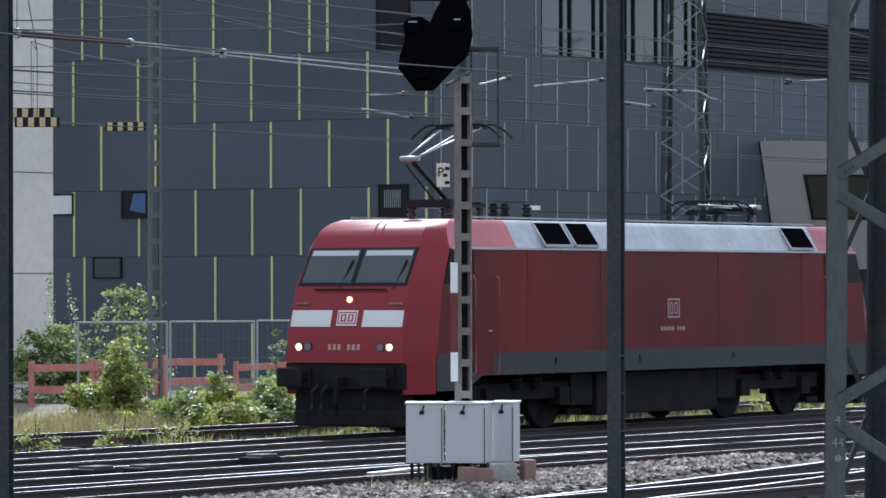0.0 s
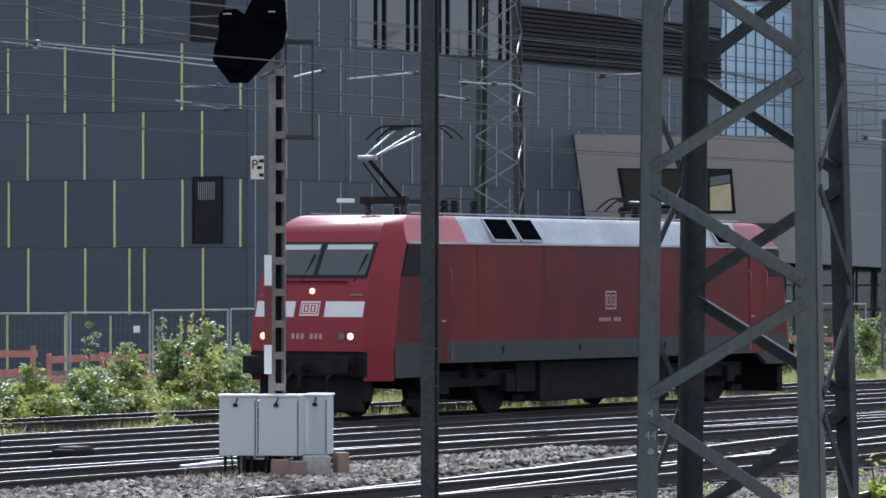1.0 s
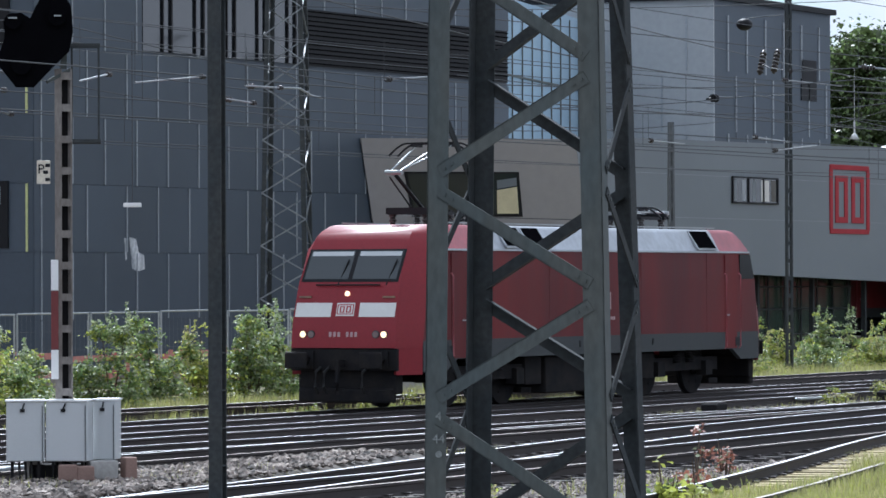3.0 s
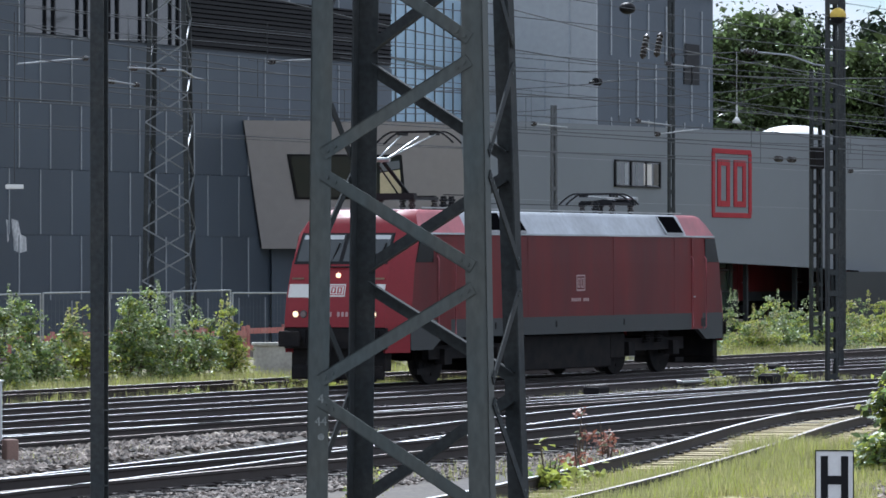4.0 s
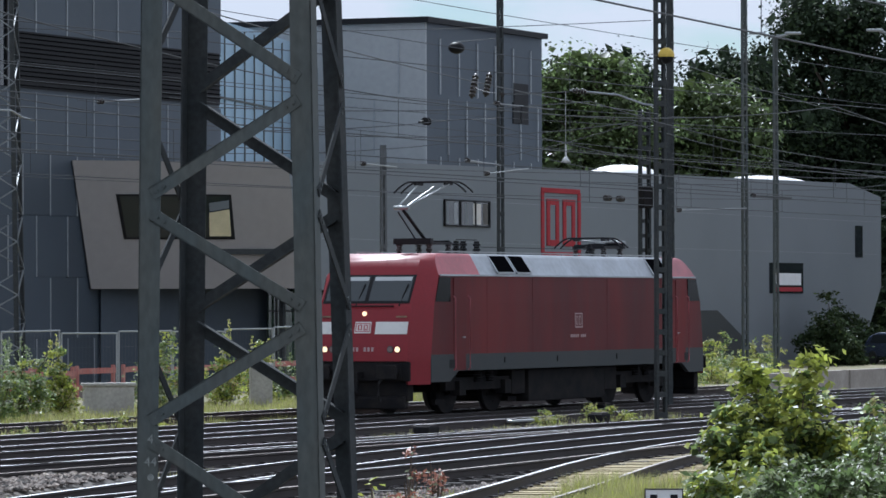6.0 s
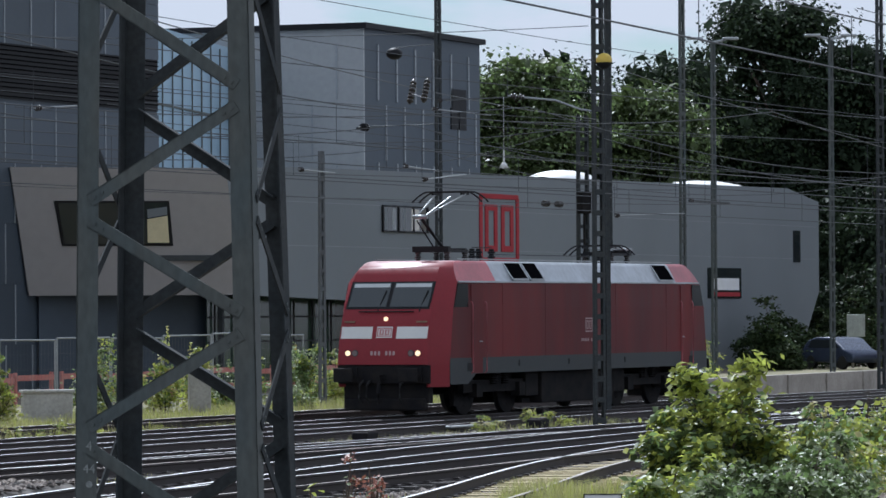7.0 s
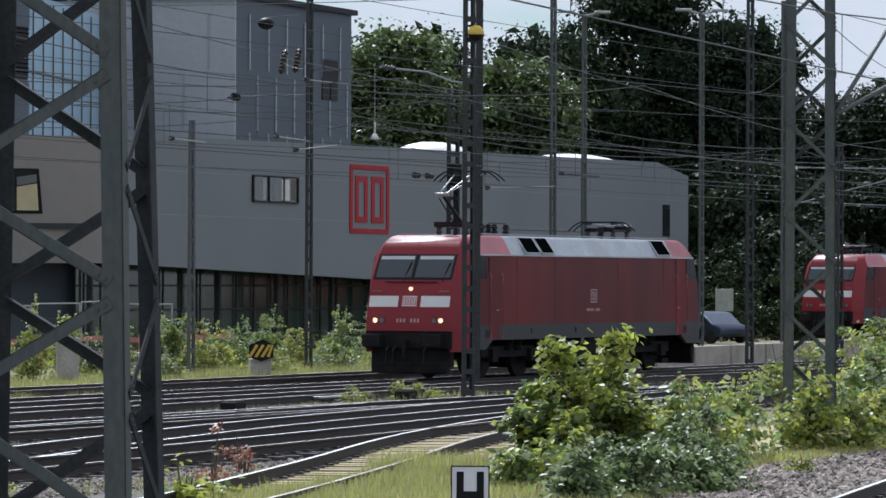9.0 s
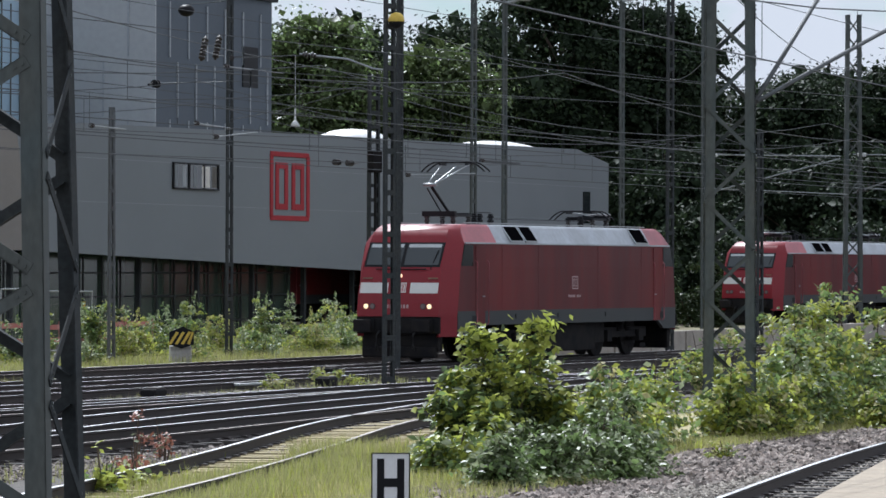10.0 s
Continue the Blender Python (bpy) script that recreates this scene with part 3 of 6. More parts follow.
    # domes
    for x, r in ((182.5, 2.3), (202.3, 6.6)):
        bm = bmesh.new()
        bmesh.ops.create_uvsphere(bm, u_segments=20, v_segments=10, radius=1, matrix=Matrix.Translation((x, DY + 2.2, 7.95)) @ Matrix.Diagonal((r, 1.7, 0.72, 1)))
        part("skylight", bm, M["plate_white"], root, "white dome skylight", True)
    return root


pale_building()


def tower():
    root = thing("tower_block", "grey panelled tower with a glazed wing behind the pale building", "building")
    tx, ty, h = 183.7, 78.0, 15.2
    part("wall", shaped(lambda b: prism(b, ((tx, ty), (tx + 14, ty), (tx + 14, ty + 18), (tx, ty + 18)), "z", -0.3, h)), M["panel"], root)
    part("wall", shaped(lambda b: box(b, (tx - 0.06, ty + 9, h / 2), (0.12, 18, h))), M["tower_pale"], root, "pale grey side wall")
    part("roof_edge", shaped(lambda b: prism(b, ((tx - 0.4, ty - 0.25), (tx + 14.2, ty - 0.25), (tx + 14.2, ty + 18.2), (tx - 0.4, ty + 18.2)), "z", h, h + 0.25)), M["black"], root)
    for r, z in enumerate((13.3, 10.6, 8.0)):
        for i in range(6):
            x = tx + 1.5 + 2.2 * i + (r % 2) * 0.9
            part("strip", shaped(lambda b: box(b, (x, ty - 0.02, z), (0.12, 0.06, 2.5))), M["grey_strip"], root)
        for i in range(5):
            y = ty + 1.3 + 2.8 * i + (r % 2) * 1.2
            part("strip", shaped(lambda b: box(b, (tx - 0.13, y, z), (0.06, 0.07, 2.5))), M["grey_strip"], root)
    part("window", shaped(lambda b: box(b, (tx + 11.2, ty - 0.02, 12.0), (1.9, 0.06, 1.9))), M["black"], root)
    g = part("glazed_wing", shaped(lambda b: prism(b, ((165.5, 79.8), (tx - 0.2, 84.2), (tx - 0.2, 96), (165.5, 96)), "z", -0.3, 14.4)), M["glass_blue"], root, "blue-grey glazed curtain wall")
    e = Vector((tx - 0.2 - 165.5, 4.4, 0))
    for i in range(10):
        p = Vector((165.5, 79.8, 0)) + e * (i / 9) + Vector((0.02, -0.05, 0))
        part("mullion", shaped(lambda b: box(b, (p.x, p.y, 7), (0.05, 0.05, 14.4))), M["steel"], g)
    for z in (8.5, 11.2):
        part("transom", shaped(lambda b: beam(b, (165.5, 79.75, z), (tx - 0.2, 84.15, z), 0.08, 0.08)), M["steel"], g)


tower()


def column_block():
    root = thing("stair_tower", "pale concrete panelled stair tower beside the dark hall", "building")
    part("wall", shaped(lambda b: box(b, (92.0, 71.4, 9), (3.0, 4.0, 18.5))), M["column"], root)
    for z in (3.0, 5.6, 8.2, 10.8):
        part("joint", shaped(lambda b: box(b, (92.0, 71.4, z), (3.02, 4.02, 0.02))), M["skirt_grey"], root)


column_block()


# ---- locomotive ----
def eased(ob, angle=38):
    """Smooth shading up to an edge angle."""
    for p in ob.data.polygons:
        p.use_smooth = True
    ob.data.set_sharp_from_angle(angle=radians(angle))
    return ob


LEVELS = ((1.30, 9.28, 1.22, 8.60, 1.49), (1.45, 9.27, 1.22, 8.58, 1.50), (1.9, 9.22, 1.21, 8.50, 1.50), (2.45, 9.05, 1.20, 8.42, 1.50), (2.68, 8.98, 1.19, 8.38, 1.50),
          (3.33, 8.58, 1.14, 8.10, 1.48), (3.50, 8.47, 1.12, 8.02, 1.385), (3.62, 8.37, 1.10, 7.94, 1.32), (3.71, 8.25, 1.07, 7.86, 1.27), (3.78, 8.10, 1.03, 7.76, 1.23), (3.83, 7.90, 0.99, 7.65, 1.19), (3.855, 7.65, 0.94, 7.50, 1.14))


def nose(z):
    """Half width and front x of the cab face at height z."""
    for a, b in zip(LEVELS, LEVELS[1:]):
        if a[0] <= z <= b[0]:
            t = (z - a[0]) / (b[0] - a[0])
            return a[1] + (b[1] - a[1]) * t, a[2] + (b[2] - a[2]) * t
    return LEVELS[0][1], LEVELS[0][2]


def face_plate(bm, end, y0, y1, z0, z1, out=0.012, thick=0.01, mi=0, skew=0.0):
    """A thin plate laid on the sloping cab face."""
    rings = []
    zs = (z0, (z0 + z1) / 2, z1)
    for o in (out, out - thick):
        rings.append([[bm.verts.new(((nose(z)[0] + o) * end, y + skew * (z - z0), z)) for y in (y0, y1)] for z in zs])
    fs = []
    F, B = rings
    for i in range(2):
        fs.append(bm.faces.new((F[i][0], F[i][1], F[i + 1][1], F[i + 1][0])))
        fs.append(bm.faces.new((B[i][0], B[i + 1][0], B[i + 1][1], B[i][1])))
        for j in (0, 1):
            fs.append(bm.faces.new((F[i][j], F[i + 1][j], B[i + 1][j], B[i][j])))
    for i in (0, 2):
        fs.append(bm.faces.new((F[i][0], F[i][1], B[i][1], B[i][0])))
    for f in fs:
        f.material_index = mi
    bmesh.ops.recalc_face_normals(bm, faces=fs)


def loco_shell():
    bm = bmesh.new()
    prev = None
    for z, xf, wf, xc, ws in LEVELS:
        ring = [bm.verts.new((x, y, z)) for x, y in ((xf, -wf), (xf, wf), (xc, ws), (-xc, ws), (-xf, wf), (-xf, -wf), (-xc, -ws), (xc, -ws))]
        if prev:
            for j in range(8):
                bm.faces.new((prev[j], prev[(j + 1) % 8], ring[(j + 1) % 8], ring[j]))
        else:
            bm.faces.new(ring[::-1])
        prev = ring
    bm.faces.new(prev)
    for x in (5.75, -6.4):
        bmesh.ops.bisect_plane(bm, geom=bm.verts[:] + bm.edges[:] + bm.faces[:], plane_co=(x, 0, 0), plane_no=(1, 0, 0))
    bmesh.ops.recalc_face_normals(bm, faces=bm.faces)
    return bm


def pick(bm_make, keep):
    bm = bm_make()
    bmesh.ops.delete(bm, geom=[f for f in bm.faces if not keep(f.calc_center_median())], context="FACES")
    return bm


def pantograph(root, x, raised, fwd=1):
    p = part("pantograph", shaped(lambda b: [box(b, (x - 0.3 * fwd, 0, 4.12), (1.3, 0.9, 0.07)), box(b, (x + 0.3 * fwd, 0, 4.16), (0.15, 1.0, 0.14)), box(b, (x - 0.9 * fwd, 0, 4.14), (0.1, 0.8, 0.1))]), M["black"], root,
             "raised single-arm pantograph" if raised else "folded single-arm pantograph")
    for dx in (-0.3 * fwd - 0.55, -0.3 * fwd + 0.55):
        for y in (-0.4, 0.4):
            bm = bmesh.new()
            for i in range(4):
                disc(bm, (x + dx, y, 3.90 + 0.055 * i), (0, 0, 1), 0.085 if i % 2 else 0.06, 0.05, 10)
            part("insulator", bm, M["insulator_dark"], p)
    if raised:
        k = (x + 0.95 * fwd, 4.96)
        base, head = (x - 0.45 * fwd, 4.16), (x - 0.85 * fwd, 5.62)
    else:
        k = (x + 1.1 * fwd, 4.26)
        base, head = (x - 0.5 * fwd, 4.2), (x - 0.75 * fwd, 4.36)
    part("lower_arm", shaped(lambda b: [tube(b, ((base[0], 0, base[1]), (k[0], 0, k[1])), 0.042, 8), tube(b, ((base[0] + 0.25 * fwd, -0.12, base[1] - 0.02), (k[0] - 0.02, -0.1, k[1] - 0.1)), 0.02, 6)]), M["black"], p)
    bm = bmesh.new()
    for y in (-0.42, 0.42):
        tube(bm, ((k[0], y * 0.25, k[1]), (head[0], y, head[1] - 0.06)), 0.02, 8)
    tube(bm, ((k[0], -0.2, k[1]), (k[0], 0.2, k[1])), 0.05, 8)
    tube(bm, ((k[0], 0.0, k[1] - 0.06), (head[0] + 0.1 * fwd, 0.05, head[1] - 0.12)), 0.016, 6)
    part("upper_arm", bm, M["galv"], p)
    bm = bmesh.new()
    for dx in (-0.2, 0.2):
        pts = [(head[0] + dx, y, head[1] - (0.0 if abs(y) < 0.55 else 0.26 * ((abs(y) - 0.55) / 0.42) ** 1.6)) for y in [-0.97 + 0.097 * i for i in range(21)]]
        tube(bm, pts, 0.022, 6)
    for y in (-0.4, 0.4):
        box(bm, (head[0], y, head[1] - 0.05), (0.44, 0.05, 0.06))
    part("contact_shoe", bm, M["black"], p)


def locomotive(label, lights=True, bright=False):
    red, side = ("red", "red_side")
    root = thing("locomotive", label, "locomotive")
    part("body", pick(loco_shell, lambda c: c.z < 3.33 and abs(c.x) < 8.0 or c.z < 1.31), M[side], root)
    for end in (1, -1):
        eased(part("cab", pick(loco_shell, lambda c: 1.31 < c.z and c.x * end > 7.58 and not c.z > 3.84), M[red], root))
    part("cab_roof", pick(loco_shell, lambda c: c.z > 3.33 and 5.75 < c.x <= 7.58 or c.z > 3.84 and c.x > 5.75), M["red_pale"], root, "sun-faded red roof end", False)
    part("cab_roof", pick(loco_shell, lambda c: c.z > 3.33 and -7.58 <= c.x < -6.4 or c.z > 3.84 and c.x < -6.4), M["red_pale"], root, "sun-faded red roof end")
    roof = part("roof", pick(loco_shell, lambda c: c.z > 3.33 and -6.4 < c.x < 5.75), M["roof_silver"], root, "silver-grey roof")
    # drip rail, roof edge rail
    for y in (-1, 1):
        part("gutter", shaped(lambda b: beam(b, (-8.05, y * 1.5, 3.33), (8.05, y * 1.5, 3.33), 0.03, 0.04)), M["roof_silver"], root)
        part("edge_rail", shaped(lambda b: [beam(b, (-6.9, y * 1.1, 3.9), (7.3, y * 1.1, 3.9), 0.03, 0.03)] + [beam(b, (x, y * 1.1, 3.84), (x, y * 1.1, 3.9), 0.03, 0.03) for x in (-6.5, -3, 0, 3, 6)]), M["galv"], roof)
        # grey skirt with dropped ends
        outline = [(8.58, 0.80), (7.55, 0.80), (7.05, 1.05), (-7.05, 1.05), (-7.55, 0.80), (-8.58, 0.80), (-8.58, 1.449), (8.58, 1.449)]
        part("side_skirt", shaped(lambda b: prism(b, outline, "y", y * 1.40, y * 1.506)), M["skirt_grey"], root, "dark grey lower side band")
        for x in (7.95, -7.95):
            part("step_box", shaped(lambda b: box(b, (x * 0.93, y * 1.505, 1.22), (0.34, 0.012, 0.2))), M["black"], root)
        for x in (1.2, -2.6, 4.4):
            part("socket", shaped(lambda b: box(b, (x, y * 1.51, 1.28), (0.06, 0.02, 0.14))), M["black"], root)
        # side windows, doors with handrails
        for end in (1, -1):
            part("side_window", shaped(lambda b: prism(b, [(8.10 * end, 3.28), (7.50 * end, 3.28), (7.50 * end, 2.70), (8.34 * end, 2.70)], "y", y * 1.485, y * 1.507)), M["cab_glass_dark"], root, "dark cab side window")
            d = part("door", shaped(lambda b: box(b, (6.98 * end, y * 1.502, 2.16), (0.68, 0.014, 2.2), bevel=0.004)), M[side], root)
            for dx in (0.40, -0.42):
                # handrails in the paler red, so their highlight is part of the colour
                part("handrail", shaped(lambda b: tube(b, [((6.98 + dx) * end, y * 1.53, 2.84), ((6.98 + dx) * end, y * 1.58, 2.78), ((6.98 + dx) * end, y * 1.58, 1.12), ((6.98 + dx) * end, y * 1.53, 1.06)], 0.015, 6)), M["red_pale"], d)
            part("handle", shaped(lambda b: box(b, (6.78 * end, y * 1.52, 1.85), (0.14, 0.03, 0.03))), M["galv"], d)
        # panel joints of the side
        for x in (5.4, 2.7, -2.0, -5.6):
            part("panel_joint", shaped(lambda b: box(b, (x, y * 1.4995, 2.38), (0.012, 0.006, 1.86))), M["red_side"], root)
        # logo and number bars
        lg = part("logo", shaped(lambda b: [box(b, (-0.15, y * 1.504, 2.22 + dz), (0.46, 0.008, 0.035)) for dz in (-0.17, 0.17)] + [box(b, (-0.15 + dx, y * 1.504, 2.22), (0.035, 0.008, 0.36)) for dx in (-0.22, 0.22)] + [box(b, (-0.15 + dx, y * 1.504, 2.22), (0.03, 0.008, 0.22)) for dx in (-0.14, -0.04, 0.05, 0.15)] + [box(b, (-0.15 + dx, y * 1.504, 2.22 + dz), (0.08, 0.008, 0.03)) for dx in (-0.09, 0.10) for dz in (-0.1, 0.1)]), M["dim_white"], root, "pale logo frame")
        for i in (0, 1, 2, 4, 5, 6, 7, 8):
            part("digit_bar", shaped(lambda b: box(b, (-0.55 + 0.11 * i, y * 1.504, 1.83), (0.07, 0.008, 0.075))), M["dim_white"], root)
        # roof vents
        for x0, x1 in ((4.75, 3.75), (3.62, 2.75), (-5.15, -6.2)):
            v = part("roof_vent", shaped(lambda b: [b.faces.new([b.verts.new(p) for p in ((x0, y * 1.20, 3.80), (x1 + 0.02, y * 1.20, 3.80), (x1 - 0.02, y * 1.475, 3.40), (x0 - 0.02, y * 1.475, 3.40))])]), M["vent_black"], roof, "dark roof air intake")
            sm = v.modifiers.new("thick", "SOLIDIFY")
            sm.thickness, sm.offset = 0.05, 0.0
            for a, b_ in (((x0, y * 1.2, 3.81), (x0, y * 1.48, 3.40)), ((x1, y * 1.2, 3.81), (x1, y * 1.48, 3.40)), ((x0, y * 1.48, 3.395), (x1, y * 1.48, 3.395))):
                part("vent_frame", shaped(lambda b: beam(b, a, b_, 0.05, 0.05)), M["roof_silver"], v)
    for end in (1, -1):
        # windscreen
        part("windscreen_surround", shaped(lambda b: face_plate(b, end, -1.14, 1.14, 2.66, 3.34, 0.008)), M["black"], root)
        for y0, y1 in ((-1.08, -0.05), (0.05, 1.08)):
            part("windscreen", shaped(lambda b: face_plate(b, end, y0, y1, 2.72, 3.31, 0.014, skew=0.0)), M["glass_cab"], root, "grey windscreen")
            part("sun_blind", shaped(lambda b: face_plate(b, end, y0 + 0.03, y1 - 0.03, 3.20, 3.29, 0.017, 0.004)), M["box_grey"], root)
            part("wiper", shaped(lambda b: beam(b, ((nose(2.7)[0] + 0.04) * end, y0 + 0.82, 2.6), ((nose(3.1)[0] + 0.04) * end, y0 + 0.95, 3.12), 0.025, 0.025)), M["black"], root)
        part("grab_rail", shaped(lambda b: tube(b, [((nose(2.6)[0] + 0.05) * end, y, 2.6) for y in (-0.75, 0, 0.75)], 0.018, 6)), M["black"], root)
        for y in (-0.98, 0.98):
            part("foothold", shaped(lambda b: face_plate(b, end, y - 0.14, y + 0.14, 2.33, 2.37, 0.03, 0.03)), M["rust"], root)
        # white band and logo
        for y0, y1 in ((-1.17, -0.33), (0.33, 1.17)):
            part("white_band", shaped(lambda b: face_plate(b, end, y0, y1, 1.94, 2.23, 0.008)), M["white"], root, "white warning band")
        part("logo", shaped(lambda b: face_plate(b, end, -0.21, 0.21, 1.96, 2.23, 0.006)), M["white"], root, "white logo plate with red bars")
        for y0, y1, z0, z1 in ((-0.17, 0.17, 1.99, 2.01), (-0.17, 0.17, 2.18, 2.20), (-0.19, -0.17, 1.99, 2.2), (0.17, 0.19, 1.99, 2.2), (-0.13, -0.10, 2.03, 2.16), (-0.05, -0.02, 2.03, 2.16), (-0.10, -0.05, 2.03, 2.05), (-0.10, -0.05, 2.14, 2.16), (0.02, 0.05, 2.03, 2.16), (0.10, 0.13, 2.03, 2.16), (0.05, 0.10, 2.03, 2.05), (0.05, 0.10, 2.14, 2.16)):
            part("bar", shaped(lambda b: face_plate(b, end, y0, y1, z0, z1, 0.010)), M["logo_red"], root)
        for i in (0, 1, 2, 4, 5, 6):
            part("digit_bar", shaped(lambda b: face_plate(b, end, -0.34 + 0.1 * i, -0.34 + 0.1 * i + 0.06, 1.53, 1.63, 0.006)), M["dim_white"], root)
        # lamps
        for y in (-0.95, 0.95):
            for yy, lit in ((y, True), (y * 0.80, False)):
                on = lit and lights
                x = nose(1.58)[0]
                part("headlight", shaped(lambda b: disc(b, ((x + 0.015) * end, yy, 1.58), (end, 0, 0), 0.066, 0.03)), M["lamp_glow" if on else "lamp_off"], root)
                part("lamp_ring", shaped(lambda b: disc(b, ((x + 0.006) * end, yy, 1.58), (end, 0, 0), 0.085, 0.02)), M["skirt_grey"], root)
        part("headlight", shaped(lambda b: disc(b, ((nose(2.42)[0] + 0.02) * end, 0, 2.42), (end, 0, 0.2), 0.055, 0.03)), M["lamp_glow" if lights else "lamp_off"], root, "top headlight")
        # lower cheeks beside the buffer beam
        for y in (-1, 1):
            bm = bmesh.new()
            prism(bm, [((9.24) * end, y * 1.22), (8.60 * end, y * 1.495), (8.60 * end, y * 1.38), (9.1 * end, y * 1.1)], "z", 0.75, 1.31)
            part("cheek", bm, M[red], root)
        # buffer beam, buffers, coupling, plough
        part("buffer_beam", shaped(lambda b: box(b, (9.05 * end, 0, 1.06), (0.4, 2.5, 0.46), bevel=0.02)), M["under"], root)
        part("front_apron", shaped(lambda b: box(b, (8.95 * end, 0, 0.6), (0.3, 2.3, 0.5), bevel=0.03)), M["under"], root)
        part("rail_guard", shaped(lambda b: box(b, (9.1 * end, 0, 0.32), (0.25, 2.2, 0.3), bevel=0.05)), M["under"], root)
        for y in (-0.875, 0.875):
            bf = part("buffer", shaped(lambda b: [disc(b, (9.45 * end, y, 1.05), (1, 0, 0), 0.11, 0.5, 12), box(b, (9.25 * end, y, 1.05), (0.1, 0.36, 0.36))]), M["under"], root)
            part("buffer_head", shaped(lambda b: box(b, (9.70 * end, y, 1.05), (0.07, 0.52, 0.34), bevel=0.03)), M["under"], bf)
        part("coupling", shaped(lambda b: [tube(b, [(9.28 * end, 0, 1.0), (9.5 * end, 0, 0.92), (9.55 * end, 0, 0.6), (9.5 * end, 0, 0.35)], 0.05, 6), box(b, (9.4 * end, 0, 0.98), (0.3, 0.08, 0.14))]), M["under"], root)
        for y in (-0.55, 0.55, -0.35):
            part("brake_hose", shaped(lambda b: tube(b, [(9.25 * end, y, 0.9), (9.45 * end, y, 0.8), (9.48 * end, y, 0.5), (9.35 * end, y, 0.36)], 0.03, 6)), M["rubber"], root)
    # underframe equipment
    part("transformer", shaped(lambda b: box(b, (0, 0, 0.62), (4.8, 2.5, 0.8), bevel=0.03)), M["under"], root)
    for x in (-2.9, 2.9):
        part("equipment_box", shaped(lambda b: box(b, (x, 0, 0.72), (0.8, 2.4, 0.6), bevel=0.02)), M["under"], root)
    wheels = []
    for bx in (4.95, -4.95):
        bg = part("bogie", shaped(lambda b: [box(b, (bx, y, 0.72), (4.1, 0.16, 0.3)) for y in (-1.05, 1.05)] + [box(b, (bx, 0, 0.75), (0.6, 2.1, 0.35))] + [box(b, (bx + dx, y, 0.62), (0.36, 0.26, 0.34)) for dx in (-1.325, 1.325) for y in (-1.12, 1.12)]
                  + [box(b, (bx + dx, y, 0.30), (0.5, 0.1, 0.12)) for dx in (-2.1, 2.1) for y in (-0.95, 0.95)]), M["under"], root)
        for y in (-1.2, 1.2):
            for dx in (-0.35, 0.35):
                part("spring", shaped(lambda b: [disc(b, (bx + dx, y, 0.78 + 0.06 * i), (0, 0, 1), 0.11, 0.035, 10) for i in range(5)]), M["under"], bg)
        for dx in (-1.325, 1.325):
            bm = bmesh.new()
            for y in (-0.75, 0.75):
                disc(bm, (0, y, 0), (0, 1, 0), 0.625, 0.13, 28)
                disc(bm, (0, y * 0.93, 0), (0, 1, 0), 0.655, 0.03, 28)
                disc(bm, (0, y * 1.1, 0), (0, 1, 0), 0.17, 0.1, 12)
                for i in range(6):
                    a = math.pi / 3 * i
                    box(bm, (0.4 * math.cos(a), y * 1.09, 0.4 * math.sin(a)), (0.05, 0.02, 0.05))
            tube(bm, ((0, -0.75, 0), (0, 0.75, 0)), 0.1, 10)
            w = part("wheelset", bm, [M["under"]], root)
            w.matrix_basis = pose(bx + dx, 0, 0.63)
            wheels.append((w, bx + dx))
    # roof gear
    pantograph(root, 6.1, lights, 1)
    pantograph(root, -5.2, False, -1)
    for x in (4.6, 4.2, 3.4, -3.6):
        bm = bmesh.new()
        for i in range(5):
            disc(bm, (x, 0.3, 3.92 + 0.06 * i), (0, 0, 1), 0.10 if i % 2 else 0.07, 0.055, 10)
        part("insulator", bm, M["black"], roof)
    part("roof_line", shaped(lambda b: [tube(b, ((4.6, 0.3, 4.22), (3.4, 0.3, 4.22)), 0.014, 6), tube(b, ((3.4, 0.3, 4.05), (-3.6, 0.3, 4.05)), 0.01, 6)]), M["black"], roof)
    return root, wheels


LOCO, WHEELS = locomotive("traffic-red electric freight locomotive with grey skirt, headlights lit", True)


# ---- masts ----
def angle_bar(bm, p, q, a, b, w, t=0.014):
    """An angle iron from p to q with flanges along a and b."""
    p, q, a, b = Vector(p), Vector(q), Vector(a).normalized(), Vector(b).normalized()
    for f, s in ((a, b), (b, a)):
        vs = [bm.verts.new(o + f * i + s * j) for o in (p, q) for i, j in ((0, 0), (w, 0), (w, t), (0, t))]
        for k in ((0, 1, 2, 3), (7, 6, 5, 4), (0, 4, 5, 1), (1, 5, 6, 2), (2, 6, 7, 3), (3, 7, 4, 0)):
            bm.faces.new([vs[i] for i in k])


